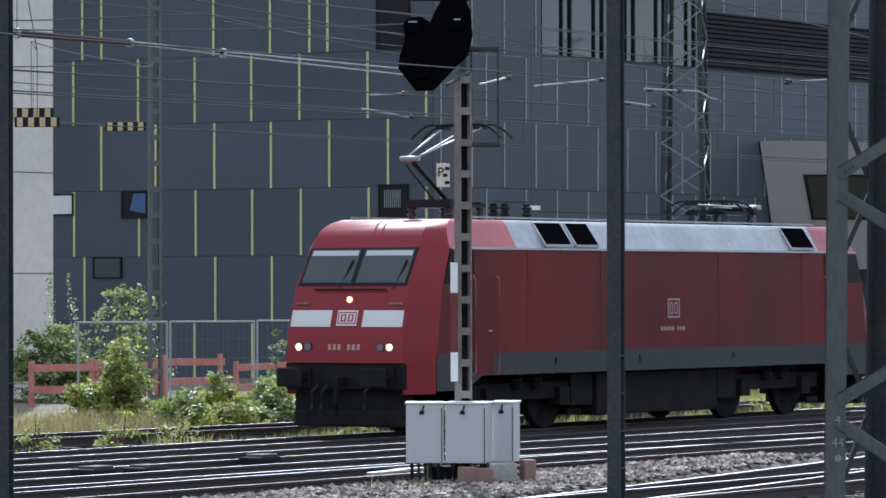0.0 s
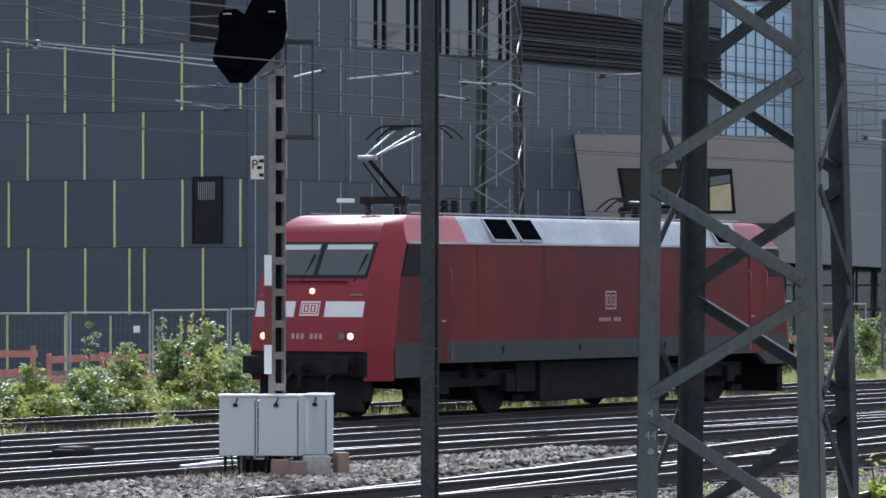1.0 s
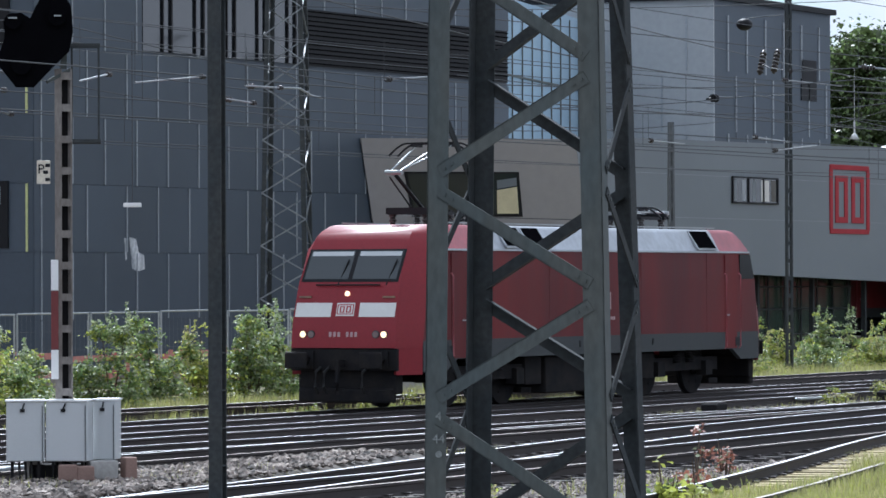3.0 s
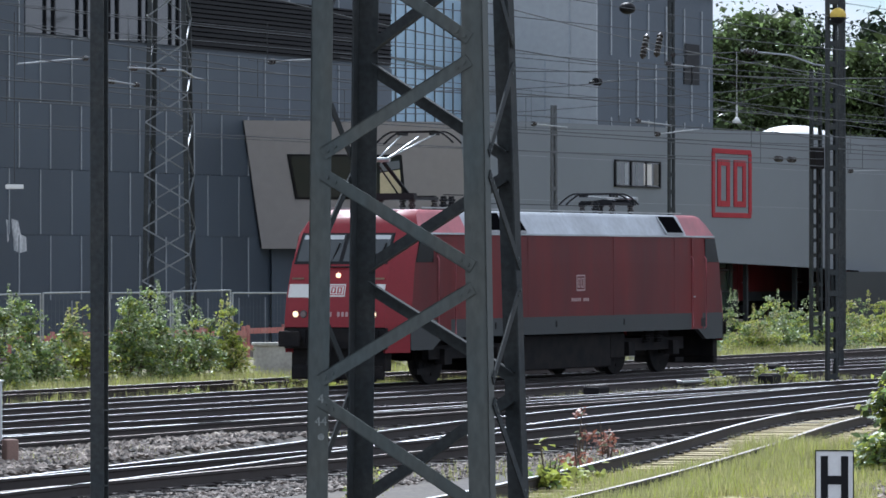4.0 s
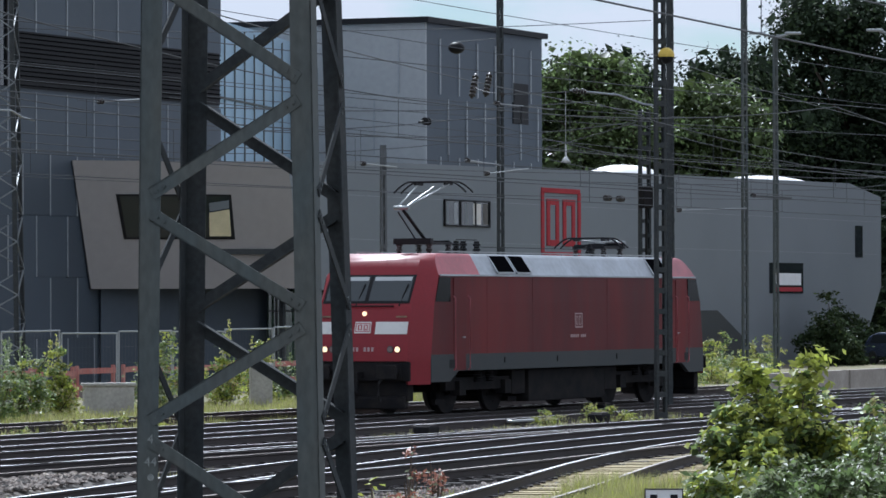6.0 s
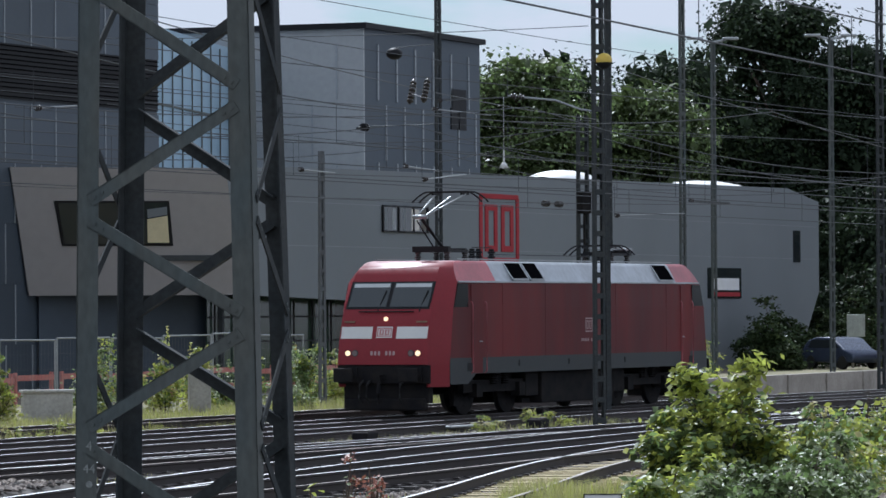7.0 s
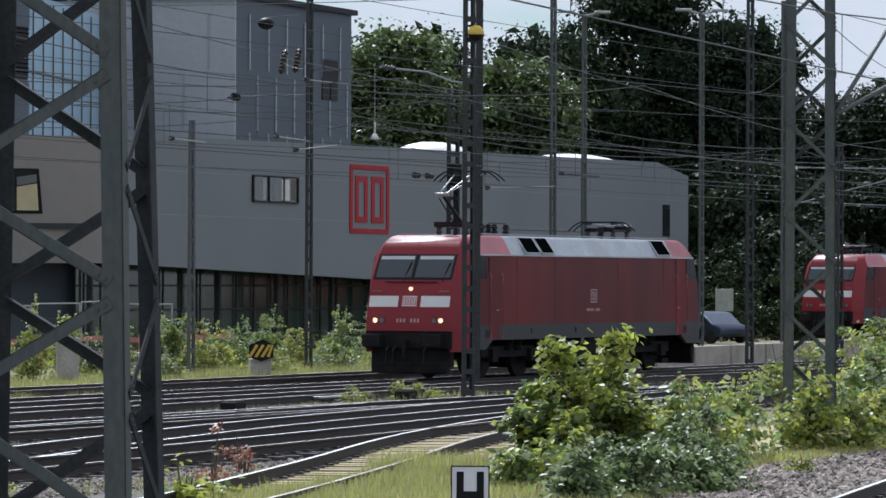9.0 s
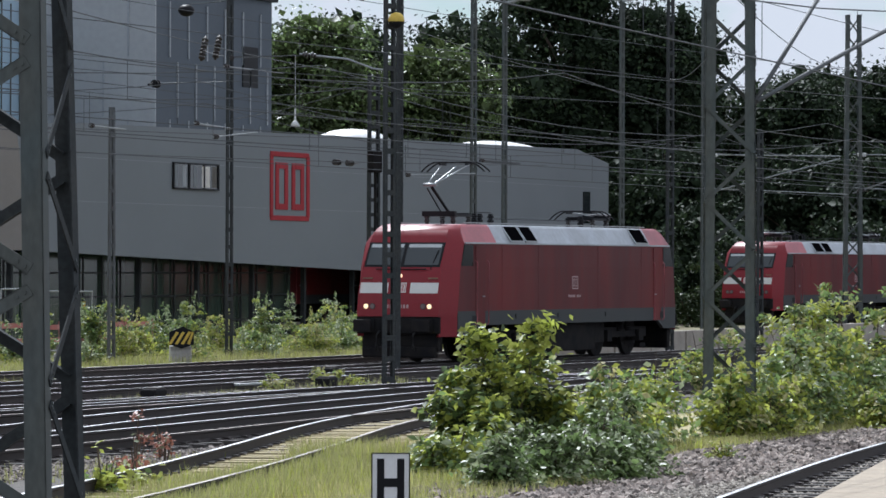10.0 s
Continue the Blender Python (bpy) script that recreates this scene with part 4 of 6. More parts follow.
def lattice_mast(name, label, foot, top, z0, z1, leg, lace, nodes, material, group="lattice masts", phase=(0, 1, 0, 1), lacing=None, rear=None, flat_sides=False, inset=0.0):
    """Four tapering angle legs at the corners foot -> top (in ring order), with zigzag lacing on each face."""
    root = thing(name, label, "lattice mast", group=group)
    ft = [Vector((*p, z0)) for p in foot]
    tp = [Vector((*p, z1)) for p in top]

    def at(i, z):
        return ft[i] + (tp[i] - ft[i]) * ((z - z0) / (z1 - z0))
    for i in range(4):
        bm = bmesh.new()
        angle_bar(bm, ft[i], tp[i], ft[(i + 1) % 4] - ft[i], ft[(i - 1) % 4] - ft[i], leg)
        bmesh.ops.recalc_face_normals(bm, faces=bm.faces)
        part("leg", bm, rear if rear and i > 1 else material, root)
    for i in range(4):
        j = (i + 1) % 4
        side = phase[i]
        for za, zb in zip(nodes, nodes[1:]):
            a, b = (i, j) if side == 0 else (j, i)
            p, q = at(a, za), at(b, zb)
            if inset:
                run_ = q - p
                flat = Vector((run_.x, run_.y, 0)).normalized() * inset
                p, q = p + flat + Vector((0, 0, 0.09)), q - flat - Vector((0, 0, 0.09))
            c = (ft[i] + ft[j]) / 2 - sum(ft, Vector()) / 4
            out = Vector((c.x, c.y, 0)).normalized() * 0.012
            bm = bmesh.new()
            d = (q - p).normalized()
            s = d.cross(out).normalized()
            if flat_sides and i % 2:
                beam(bm, p + out, q + out, 0.014, lace * 0.75)
            else:
                angle_bar(bm, p + out - s * lace / 2, q + out - s * lace / 2, s, -out, lace, 0.012)
            bmesh.ops.recalc_face_normals(bm, faces=bm.faces)
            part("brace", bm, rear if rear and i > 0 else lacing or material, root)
            if leg > 0.15:
                for o, e in ((p, d), (q, -d)):
                    for k in (0.05, 0.13):
                        part("bolt", shaped(lambda b_: disc(b_, o + e * k + out * 1.5, out, 0.018, 0.02, 6)), material, root)
            side = 1 - side
    return root


# side and back braces, back legs: darker steel paints the inner shade
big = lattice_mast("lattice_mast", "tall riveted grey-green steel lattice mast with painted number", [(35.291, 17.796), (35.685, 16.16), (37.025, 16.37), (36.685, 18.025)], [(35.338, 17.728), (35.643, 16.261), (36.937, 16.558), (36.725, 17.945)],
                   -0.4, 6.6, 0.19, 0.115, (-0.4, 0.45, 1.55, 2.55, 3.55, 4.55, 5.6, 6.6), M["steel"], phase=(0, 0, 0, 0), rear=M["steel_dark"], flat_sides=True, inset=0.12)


def painted_number(root):
    for text, dz in (("4", 1.44), ("44", 1.24)):
        cu = bpy.data.curves.new("number", "FONT")
        cu.body, cu.size, cu.align_x, cu.extrude = text, 0.115, "CENTER", 0.002
        tmp = bpy.data.objects.new("tmp", cu)
        scene.collection.objects.link(tmp)
        me = bpy.data.meshes.new_from_object(tmp.evaluated_get(bpy.context.evaluated_depsgraph_get()))
        bpy.data.objects.remove(tmp)
        me.materials.append(M["faint_paint"])
        ob = new("painted_number", me)
        ob.parent = root
        e = Vector((0.38, -1.52, 0)).normalized()
        ob.matrix_basis = Matrix.Translation(Vector((35.314, 17.75, dz)) + e * 0.095 + Vector((-0.02, -0.006, 0))) @ Matrix.Rotation(math.atan2(e.y, e.x), 4, "Z") @ Matrix.Rotation(math.pi / 2, 4, "X")
        tagged(ob, "white painted mast number")
    bm = bmesh.new()
    e = Vector((0.38, -1.52, 0)).normalized()
    disc(bm, Vector((35.314, 17.75, 1.14)) + e * 0.095 + Vector((-0.012, -0.003, 0)), (-0.97, -0.24, 0), 0.03, 0.01, 12)
    part("painted_dot", bm, M["faint_paint"], root)


painted_number(big)


def square(cx, cy, w, turn=0.0, d=None):
    d = d or w
    c, s = math.cos(radians(turn)), math.sin(radians(turn))
    return [(cx + (x * w * c - y * d * s) / 2, cy + (x * w * s + y * d * c) / 2) for x, y in ((-1, -1), (1, -1), (1, 1), (-1, 1))]


def steps(a, b, n):
    return tuple(a + (b - a) * i / n for i in range(n + 1))


lattice_mast("lattice_mast", "dark green steel lattice mast standing in the bushes", square(74.15, 20.78, 0.5, 15, 0.9), square(74.15, 20.78, 0.45, 15, 0.78), -0.3, 12, 0.17, 0.07, steps(-0.3, 12, 15), M["steel"])
# lacing paler than the legs: its sunlit sparkle is in the colour
lattice_mast("lattice_mast", "dark lattice mast with paler lacing before the dark hall", square(121.6, 66, 1.55, 20), square(121.6, 66, 1.0, 20), -0.3, 16, 0.14, 0.045, steps(-0.3, 16, 20), M["steel_dark"], group="far lattice masts", lacing=M["lace_grey"])
lattice_mast("lattice_mast", "far slender lattice mast before the trees", square(179.3, 45, 0.8, 20), square(179.3, 45, 0.6, 20), -0.3, 13.1, 0.14, 0.06, steps(-0.3, 13.1, 16), M["steel"], group="far lattice masts")


def batten_mast(label, x, y, h, w=0.3, turn=20.0, taper=0.75, material="steel_dark", group="batten masts", gap=0.55, z0=-0.3, name="catenary_mast"):
    """Two steel channels joined by batten plates."""
    root = thing(name, label, "catenary mast", (x, y, z0), turn, group=group)
    ht = h - z0
    c = w * 0.28
    for s in (-1, 1):
        bm = bmesh.new()
        rings = []
        for half, z in ((w / 2, 0), (w / 2 * taper, ht)):
            prof = ((half, -c / 2), (half, c / 2), (half - 0.08, c / 2), (half - 0.08, c / 2 - 0.016), (half - 0.018, c / 2 - 0.016), (half - 0.018, -c / 2 + 0.016), (half - 0.08, -c / 2 + 0.016), (half - 0.08, -c / 2))
            rings.append([bm.verts.new((s * px_, py_, z)) for px_, py_ in prof])
        A, B = rings
        for k in range(8):
            bm.faces.new((A[k], A[(k + 1) % 8], B[(k + 1) % 8], B[k]))
        bm.faces.new(A[::-1])
        bm.faces.new(B)
        bmesh.ops.recalc_face_normals(bm, faces=bm.faces)
        part("channel", bm, M[material], root)
    n = int(ht / gap)
    for i in range(n):
        z = gap * (i + 0.5)
        ww = w * (1 + (taper - 1) * z / ht)
        part("batten", shaped(lambda b: box(b, (0, -w * 0.15, z), (ww, 0.015, 0.13))), M[material], root)
    return root


FACE = -30


def beam_mast(label, x, y, h, w, d, turn):
    """A rolled steel H-section mast."""
    root = thing("catenary_mast", label, "catenary mast", (x, y, -0.3), turn, group="near masts")
    prof = [(-w / 2, -d / 2), (w / 2, -d / 2), (w / 2, -d / 2 + 0.02), (0.008, -d / 2 + 0.02), (0.008, d / 2 - 0.02), (w / 2, d / 2 - 0.02), (w / 2, d / 2), (-w / 2, d / 2), (-w / 2, d / 2 - 0.02), (-0.008, d / 2 - 0.02), (-0.008, -d / 2 + 0.02), (-w / 2, -d / 2 + 0.02)]
    part("shaft", shaped(lambda b: prism(b, prof, "z", 0, h + 0.3)), M["steel_dark"], root)
    for i in range(5):
        part("stiffener", shaped(lambda b: box(b, (w / 4, 0, 0.5 + 0.42 * i), (w / 2, d - 0.05, 0.02))), M["steel_dark"], root)
    part("base_plate", shaped(lambda b: box(b, (0, 0, 0.03), (w * 2, d * 2, 0.05))), M["steel_dark"], root)


beam_mast("dark steel mast standing close beside the tracks", 43.56, 24.53, 9, 0.16, 0.14, -85)
beam_mast("weathered steel mast at the yard's edge", 44.59, 33.88, 9, 0.22, 0.18, -75)
batten_mast("grey batten mast behind the fence", 87.34, 61.81, 12.5, 0.36, FACE, 0.8, material="steel_light", gap=0.62)
batten_mast("short batten mast among shrubs", 123.1, 53.7, 7.42, 0.27, FACE, 0.7, material="steel_light")
batten_mast("tall batten mast beside the siding", 131.0, 53.1, 14, 0.27, FACE, 0.8, material="steel_dark")
batten_mast("dark batten mast carrying a marker ball", 101.27, 36.9, 14, 0.34, FACE, 0.9, gap=0.5)
short_ = batten_mast("shorter batten mast with a switch box behind the main track", 143.89, 53.0, 9.27, 0.5, FACE, 0.9, gap=0.5)
part("switch_box", shaped(lambda b: [box(b, (-0.1, -0.2, 6.57), (0.42, 0.3, 0.75), bevel=0.03), tube(b, ((-0.1, -0.2, 6.27), (-0.1, -0.2, 1.5)), 0.04, 6)]), M["under"], short_, "dark switch box")
batten_mast("slim steel mast behind the main track", 143.8, 52.0, 14, 0.24, FACE, 0.9)
for x, y, h, w, m in ((145.7, 50, 14, 0.28, "steel"), (158.0, 53, 12.6, 0.26, "steel"), (156.6, 48, 12.5, 0.25, "steel"), (144.2, 42.5, 14, 0.33, "steel_dark"), (174.4, 50, 14, 0.25, "steel"), (152, 41.5, 7.5, 0.3, "steel_dark"), (110.2, 39.9, 14, 0.16, "steel_dark")):
    batten_mast("far batten mast along the tracks", x, y, h, w, FACE, 0.8, material=m)


# ---- signal with cabinets ----
M["rust_red"] = mat("rust_red", (0.16, 0.03, 0.03), 0.6, scale=3)
M["post_grey"] = mat("post_grey", (0.24, 0.22, 0.20), 0.7, second=(0.13, 0.11, 0.095), scale=3, mix=0.9, fine=25, fine_amount=0.2, stretch=(1, 1, 0.4))
NEAR_BY = 0.93


def signal():
    root = thing("light_signal", "black light signal on a rusty batten post, seen from behind", "railway signal", (57.07 * NEAR_BY, 34.75 * NEAR_BY, EYE_Z - 2.92 * NEAR_BY), -59)
    root.scale = (NEAR_BY,) * 3
    # local x runs to the viewer's right, y away
    part("channel", shaped(lambda b: prism(b, [(-0.135, -0.07), (-0.03, -0.07), (-0.03, -0.055), (-0.118, -0.055), (-0.118, 0.055), (-0.03, 0.055), (-0.03, 0.07), (-0.135, 0.07)], "z", 0, 6.1)), M["post_grey"], root, "weathered pale post channel")
    part("channel", shaped(lambda b: prism(b, [(0.125, -0.07), (0.10, -0.07), (0.10, 0.055), (0.06, 0.055), (0.06, 0.07), (0.125, 0.07)], "z", 0, 6.1)), M["post_grey"], root)
    # dark sheet added behind the battens, painting the shade inside the post
    part("inner_plate", shaped(lambda b: box(b, (0.03, 0.065, 3.05), (0.14, 0.012, 6.0))), M["under"], root)
    for i in range(13):
        part("batten", shaped(lambda b: box(b, (0.035, -0.075, 0.35 + 0.47 * i), (0.15, 0.014, 0.11))), M["post_grey"], root)
    for z0, z1, m in ((2.80, 3.26, "plate_white"), (1.92, 2.80, "rust_red"), (1.48, 1.92, "plate_white")):
        part("mast_plate", shaped(lambda b: box(b, (-0.14, -0.11, (z0 + z1) / 2), (0.11, 0.02, z1 - z0 - 0.006), bevel=0.004)), M[m], root)
    sign = part("sign_plate", shaped(lambda b: box(b, (-0.30, -0.12, 4.56), (0.20, 0.02, 0.35), bevel=0.004)), M["sign_cream"], root, "small pale sign with a black letter")
    cu = bpy.data.curves.new("letter", "FONT")
    cu.body, cu.size, cu.extrude = "P", 0.2, 0.002
    tmp = bpy.data.objects.new("tmp", cu)
    scene.collection.objects.link(tmp)
    me = bpy.data.meshes.new_from_object(tmp.evaluated_get(bpy.context.evaluated_depsgraph_get()))
    bpy.data.objects.remove(tmp)
    me.materials.append(M["black"])
    ob = new("letter", me)
    ob.parent = sign
    ob.matrix_basis = Matrix.Translation((-0.39, -0.135, 4.54)) @ Matrix.Rotation(math.pi / 2, 4, "X")
    for i, (dx, dz) in enumerate(((-0.24, 4.66), (-0.27, 4.56), (-0.24, 4.45))):
        part("bar", shaped(lambda b: box(b, (dx, -0.133, dz), (0.07, 0.004, 0.05))), M["black"], sign)
    # head
    k = 118.4

    def loc(x, y):
        return ((x - 826) / k, (504 - y) / k + 2.67 + 0.25)
    pts = [loc(*p) for p in ((712, 122), (742, 160), (774, 160), (806, 126), (836, 97), (843, 62), (840, 20), (826, -5), (790, -2), (776, 22), (768, 40), (752, 30), (732, 33), (724, 52), (722, 78), (714, 100))]
    head = part("signal_head", shaped(lambda b: prism(b, pts, "y", -0.30, -0.02)), M["vent_black"], root, "matt black signal screen")
    for (x, y), r in (((738, 46), 0.15), ((815, 38), 0.17), ((752, 122), 0.19)):
        px_, pz_ = loc(x, y)
        part("hood", shaped(lambda b: [tube(b, ((px_, 0.0, pz_), (px_, 0.42, pz_ - 0.06)), r, 14), tube(b, ((px_, -0.28, pz_), (px_, -0.42, pz_)), r * 0.8, 12)]), M["vent_black"], head)
    # pale strips added on the black hoods as their painted rim highlights
    for (x, y), w in (((738, 44), 0.13), ((816, 40), 0.10)):
        px_, pz_ = loc(x, y)
        part("bright_edge", shaped(lambda b: box(b, (px_, -0.40, pz_ + 0.03), (w, 0.14, 0.02))), M["galv"], head)
    cap = loc(780, 0)
    part("top_cap", shaped(lambda b: [box(b, (cap[0] + 0.05, -0.1, cap[1] + 0.06), (0.9, 0.3, 0.14), bevel=0.03)]), M["black"], head)
    part("bracket", shaped(lambda b: [beam(b, (-0.25, -0.1, 5.9), (0.12, 0, 6.1), 0.05, 0.05), beam(b, (0, 0, 6.1), (0.02, 0, 7.2), 0.09, 0.09)]), M["steel"], root)
    # cage and platform
    part("cage", shaped(lambda b: [beam(b, (0.52, y, 5.05), (0.52, y, 6.45), 0.03, 0.03) for y in (-0.25, 0.35)] + [beam(b, (0.05, y, 6.45), (0.54, y, 6.45), 0.035, 0.04) for y in (-0.25, 0.35)]
                        + [beam(b, (0.12, y, 5.05), (0.12, y, 6.45), 0.03, 0.03) for y in (0.35,)] + [beam(b, (0.52, -0.25, z), (0.52, 0.35, z), 0.03, 0.03) for z in (5.7, 6.45)]), M["steel_dark"], root)
    part("platform", shaped(lambda b: box(b, (0.34, 0.05, 5.02), (0.42, 0.7, 0.05))), M["steel_dark"], root)
    part("footing", shaped(lambda b: [box(b, (-0.02, 0, 0.05), (1.0, 0.5, 0.34), bevel=0.03)]), M["under"], root, "dark cable pit at the foot")
    return root


signal()


def cabinet(dx, dy, w, d, label, turn=0):
    c = Matrix.Rotation(radians(-59), 3, "Z") @ Vector((dx, dy, 0))
    root = thing("signal_cabinet", label, "cabinet", ((57.07 + c.x) * NEAR_BY, (34.75 + c.y) * NEAR_BY, EYE_Z - 2.92 * NEAR_BY), -59 + turn, group="signal cabinets")
    root.scale = (NEAR_BY,) * 3
    part("body", shaped(lambda b: box(b, (0, 0, 0.72), (w, d, 0.88), bevel=0.015)), M["box_grey"], root)
    # lid whiter than the body, the sun on top put into its colour
    part("lid", shaped(lambda b: box(b, (0, 0, 1.175), (w + 0.03, d + 0.05, 0.03), bevel=0.008)), M["plate_white"], root)
    part("lock", shaped(lambda b: [box(b, (-w * 0.08, -d / 2 - 0.012, 1.03), (0.07, 0.02, 0.05)), tube(b, ((-w * 0.08, -d / 2 - 0.02, 1.05), (-w * 0.02, -d / 2 - 0.02, 1.14)), 0.012, 6)]), M["black"], root)
    part("hinge_edge", shaped(lambda b: box(b, (w / 2 - 0.03, -d / 2 - 0.006, 0.7), (0.012, 0.01, 0.8))), M["skirt_grey"], root)
    for x in (-w * 0.35, w * 0.35):
        for y in (-d * 0.3, d * 0.3):
            part("leg", shaped(lambda b: box(b, (x, y, 0.13), (0.04, 0.04, 0.32))), M["under"], root)
    for i in range(3):
        part("cable", shaped(lambda b: tube(b, ((-0.1 + 0.09 * i, 0.02 * i, 0.3), (-0.08 + 0.09 * i, 0.0, 0.0)), 0.02, 6)), M["rubber"], root)


cabinet(-0.575, -0.32, 0.56, 0.42, "pale grey steel cabinet on legs at the signal's foot")
cabinet(0.075, -0.36, 0.62, 0.5, "wider pale grey steel cabinet with a lock", -10)
cabinet(0.63, 0.1, 0.34, 0.5, "narrow pale grey steel cabinet behind the others", -10)
for dx, dy, s, m in ((0.05, -0.75, (0.26, 0.2, 0.22), "brick"), (0.30, -0.72, (0.24, 0.22, 0.2), "brick"), (0.55, -0.3, (0.4, 0.3, 0.26), "concrete"), (0.95, -0.2, (0.18, 0.2, 0.3), "brick"), (-0.45, -0.1, (0.2, 0.2, 0.25), "concrete")):
    c = Matrix.Rotation(radians(-59), 3, "Z") @ Vector((dx, dy, 0))
    solo("block", shaped(lambda b: box(b, (0, 0, s[2] / 2), s, bevel=0.02)), M[m], "weathered block lying in the ballast", "block", group="blocks at the signal", at=((57.07 + c.x) * NEAR_BY, (34.75 + c.y) * NEAR_BY, EYE_Z - 2.92 * NEAR_BY), rz=-59 + 25 * dx)


# ---- signs and small railway things ----
def h_board():
    root = thing("stop_board", "white stop board with black letter H on a post", "railway sign", (43.77, 15.92, -0.44), -71)
    part("post", shaped(lambda b: tube(b, ((0, 0.03, 0), (0, 0.03, 1.1)), 0.03, 10)), M["galv"], root)
    part("board", shaped(lambda b: box(b, (0, 0, 0.86), (0.40, 0.02, 0.62), bevel=0.006)), M["plate_white"], root)
    part("frame", shaped(lambda b: [box(b, (s * 0.196, -0.008, 0.86), (0.012, 0.02, 0.62)) for s in (-1, 1)] + [box(b, (0, -0.008, 0.86 + s * 0.306), (0.40, 0.02, 0.012)) for s in (-1, 1)]), M["black"], root)
    part("letter", shaped(lambda b: [box(b, (s * 0.105, -0.014, 0.86), (0.075, 0.006, 0.5)) for s in (-1, 1)] + [box(b, (0, -0.014, 0.86), (0.14, 0.006, 0.09))]), M["black"], root)


h_board()


def buffer_sign():
    root = thing("buffer_stop", "concrete buffer stop with a yellow and black striped board", "buffer stop", (120.6, 50.4, -0.24), -62)
    part("block", shaped(lambda b: box(b, (0, 0.1, 0.28), (0.62, 0.5, 0.6), bevel=0.03)), M["concrete"], root)
    bd = part("board", shaped(lambda b: prism(b, ((-0.36, 0.62), (0.0, 0.5), (0.36, 0.62), (0.36, 0.98), (0.05, 1.15), (-0.36, 0.98)), "y", -0.25, -0.2)), M["black"], root)
    for i in range(4):
        x = -0.30 + 0.18 * i
        part("stripe", shaped(lambda b: prism(b, ((x - 0.08, 0.64), (x, 0.62), (min(x + 0.22, 0.36), 0.97), (min(x + 0.14, 0.30), 1.0)), "y", -0.262, -0.252)), M["yellow"], bd)


buffer_sign()
solo("concrete_block", shaped(lambda b: [box(b, (0, 0, 0.4), (1.3, 0.5, 0.78), bevel=0.02), box(b, (0, 0, 0.82), (1.4, 0.6, 0.08), bevel=0.015)]), M["concrete"], "weathered concrete cable chest at the siding", "concrete block", at=(104.4, 53.4, -0.25), rz=-55)
solo("concrete_post", shaped(lambda b: [box(b, (0, 0, 0.62), (0.62, 0.4, 1.25), bevel=0.03)]), M["concrete"], "pale stained concrete post among bushes", "concrete post", at=(114.2, 53.6, -0.25), rz=-58)

# low parapet beyond the sidings
M["parapet"] = mat("parapet", (0.40, 0.36, 0.31), 0.85, second=(0.28, 0.25, 0.21), scale=1.2, mix=0.9, fine=12, bump=0.1)
wall = thing("low_wall", "pale concrete parapet wall beyond the tracks", "low wall")
for i in range(12):
    part("slab", shaped(lambda b: box(b, (130 + 4 * i, 43.4 - 0.05 * i, 0.12), (3.97, 0.3, 0.76), bevel=0.015)), M["parapet"], wall)

# point machines and switch lamps between the rails
for x, y in ((52.3, 38.1), (53.1, 37.75), (57.2, 38.5), (88.0, 37.4), (98.9, 37.6), (72.7, 32.9), (108.3, 41.1)):
    pm = thing("point_machine", "dark low point machine between the rails", "point machine", (x, y, -0.24), 4, group="point machines")
    part("case", shaped(lambda b: box(b, (0, 0, 0.16), (0.75, 0.36, 0.24), bevel=0.04)), M["under"], pm)
    part("cover", shaped(lambda b: box(b, (0.05, 0, 0.29), (0.5, 0.3, 0.05), bevel=0.015)), M["rail_side"], pm)
    part("rod", shaped(lambda b: tube(b, ((0.1, -1.0, 0.08), (0.1, 0.0, 0.08)), 0.025, 6)), M["rail_side"], pm)
for x, y, a, l in ((56.0, 35.25, -20, 1.0), (55.2, 34.9, 10, 1.3), (96.7, 38.4, -3, 2.6), (103.5, 39.2, 0, 1.6)):
    solo("check_plate", shaped(lambda b: box(b, (0, 0, 0), (l, 0.16, 0.05), bevel=0.01)), M["galv"], "bright metal cover plate across the ties", "cover plate", group="cover plates", at=(x, y, -0.06), rz=a)


# ---- fence and barrier ----
def fence():
    root = thing("mesh_fence", "galvanised construction mesh fence panels in concrete feet", "fence")
    y = 58.0
    x = 79.0
    rnd = random.Random(8)
    while x < 130:
        lean = rnd.uniform(-0.05, 0.05)
        h = 1.9 + lean
        for s in (0.05, 3.42):
            part("post", shaped(lambda b: tube(b, ((x + s, y, -0.2), (x + s, y, h)), 0.028, 6)), M["galv"], root)
        part("rail", shaped(lambda b: tube(b, ((x + 0.05, y, h), (x + 3.42, y, h + lean * 0.6)), 0.028, 6)), M["galv"], root)
        part("rail", shaped(lambda b: tube(b, ((x + 0.05, y, 0.0), (x + 3.42, y, 0.0)), 0.018, 6)), M["galv"], root)
        bm = bmesh.new()
        for i in range(1, 16):
            xx = x + 0.05 + 3.37 * i / 16
            box(bm, (xx, y, h / 2), (0.004, 0.004, h))
        for z in (0.5, 1.0, 1.45):
            box(bm, (x + 1.73, y, z), (3.37, 0.005, 0.005))
        tagged(part("mesh", bm, M["mesh_wire"], root), kind="stuff")
        part("foot", shaped(lambda b: box(b, (x + 3.46, y, -0.16), (0.25, 0.7, 0.14), bevel=0.02)), M["concrete"], root)
        if rnd.random() < 0.35:
            part("tag", shaped(lambda b: box(b, (x + rnd.uniform(0.6, 2.8), y - 0.03, 1.45), (0.26, 0.01, 0.16))), M[rnd.choice(("plate_white", "yellow"))], root)
        x += 3.5


fence()


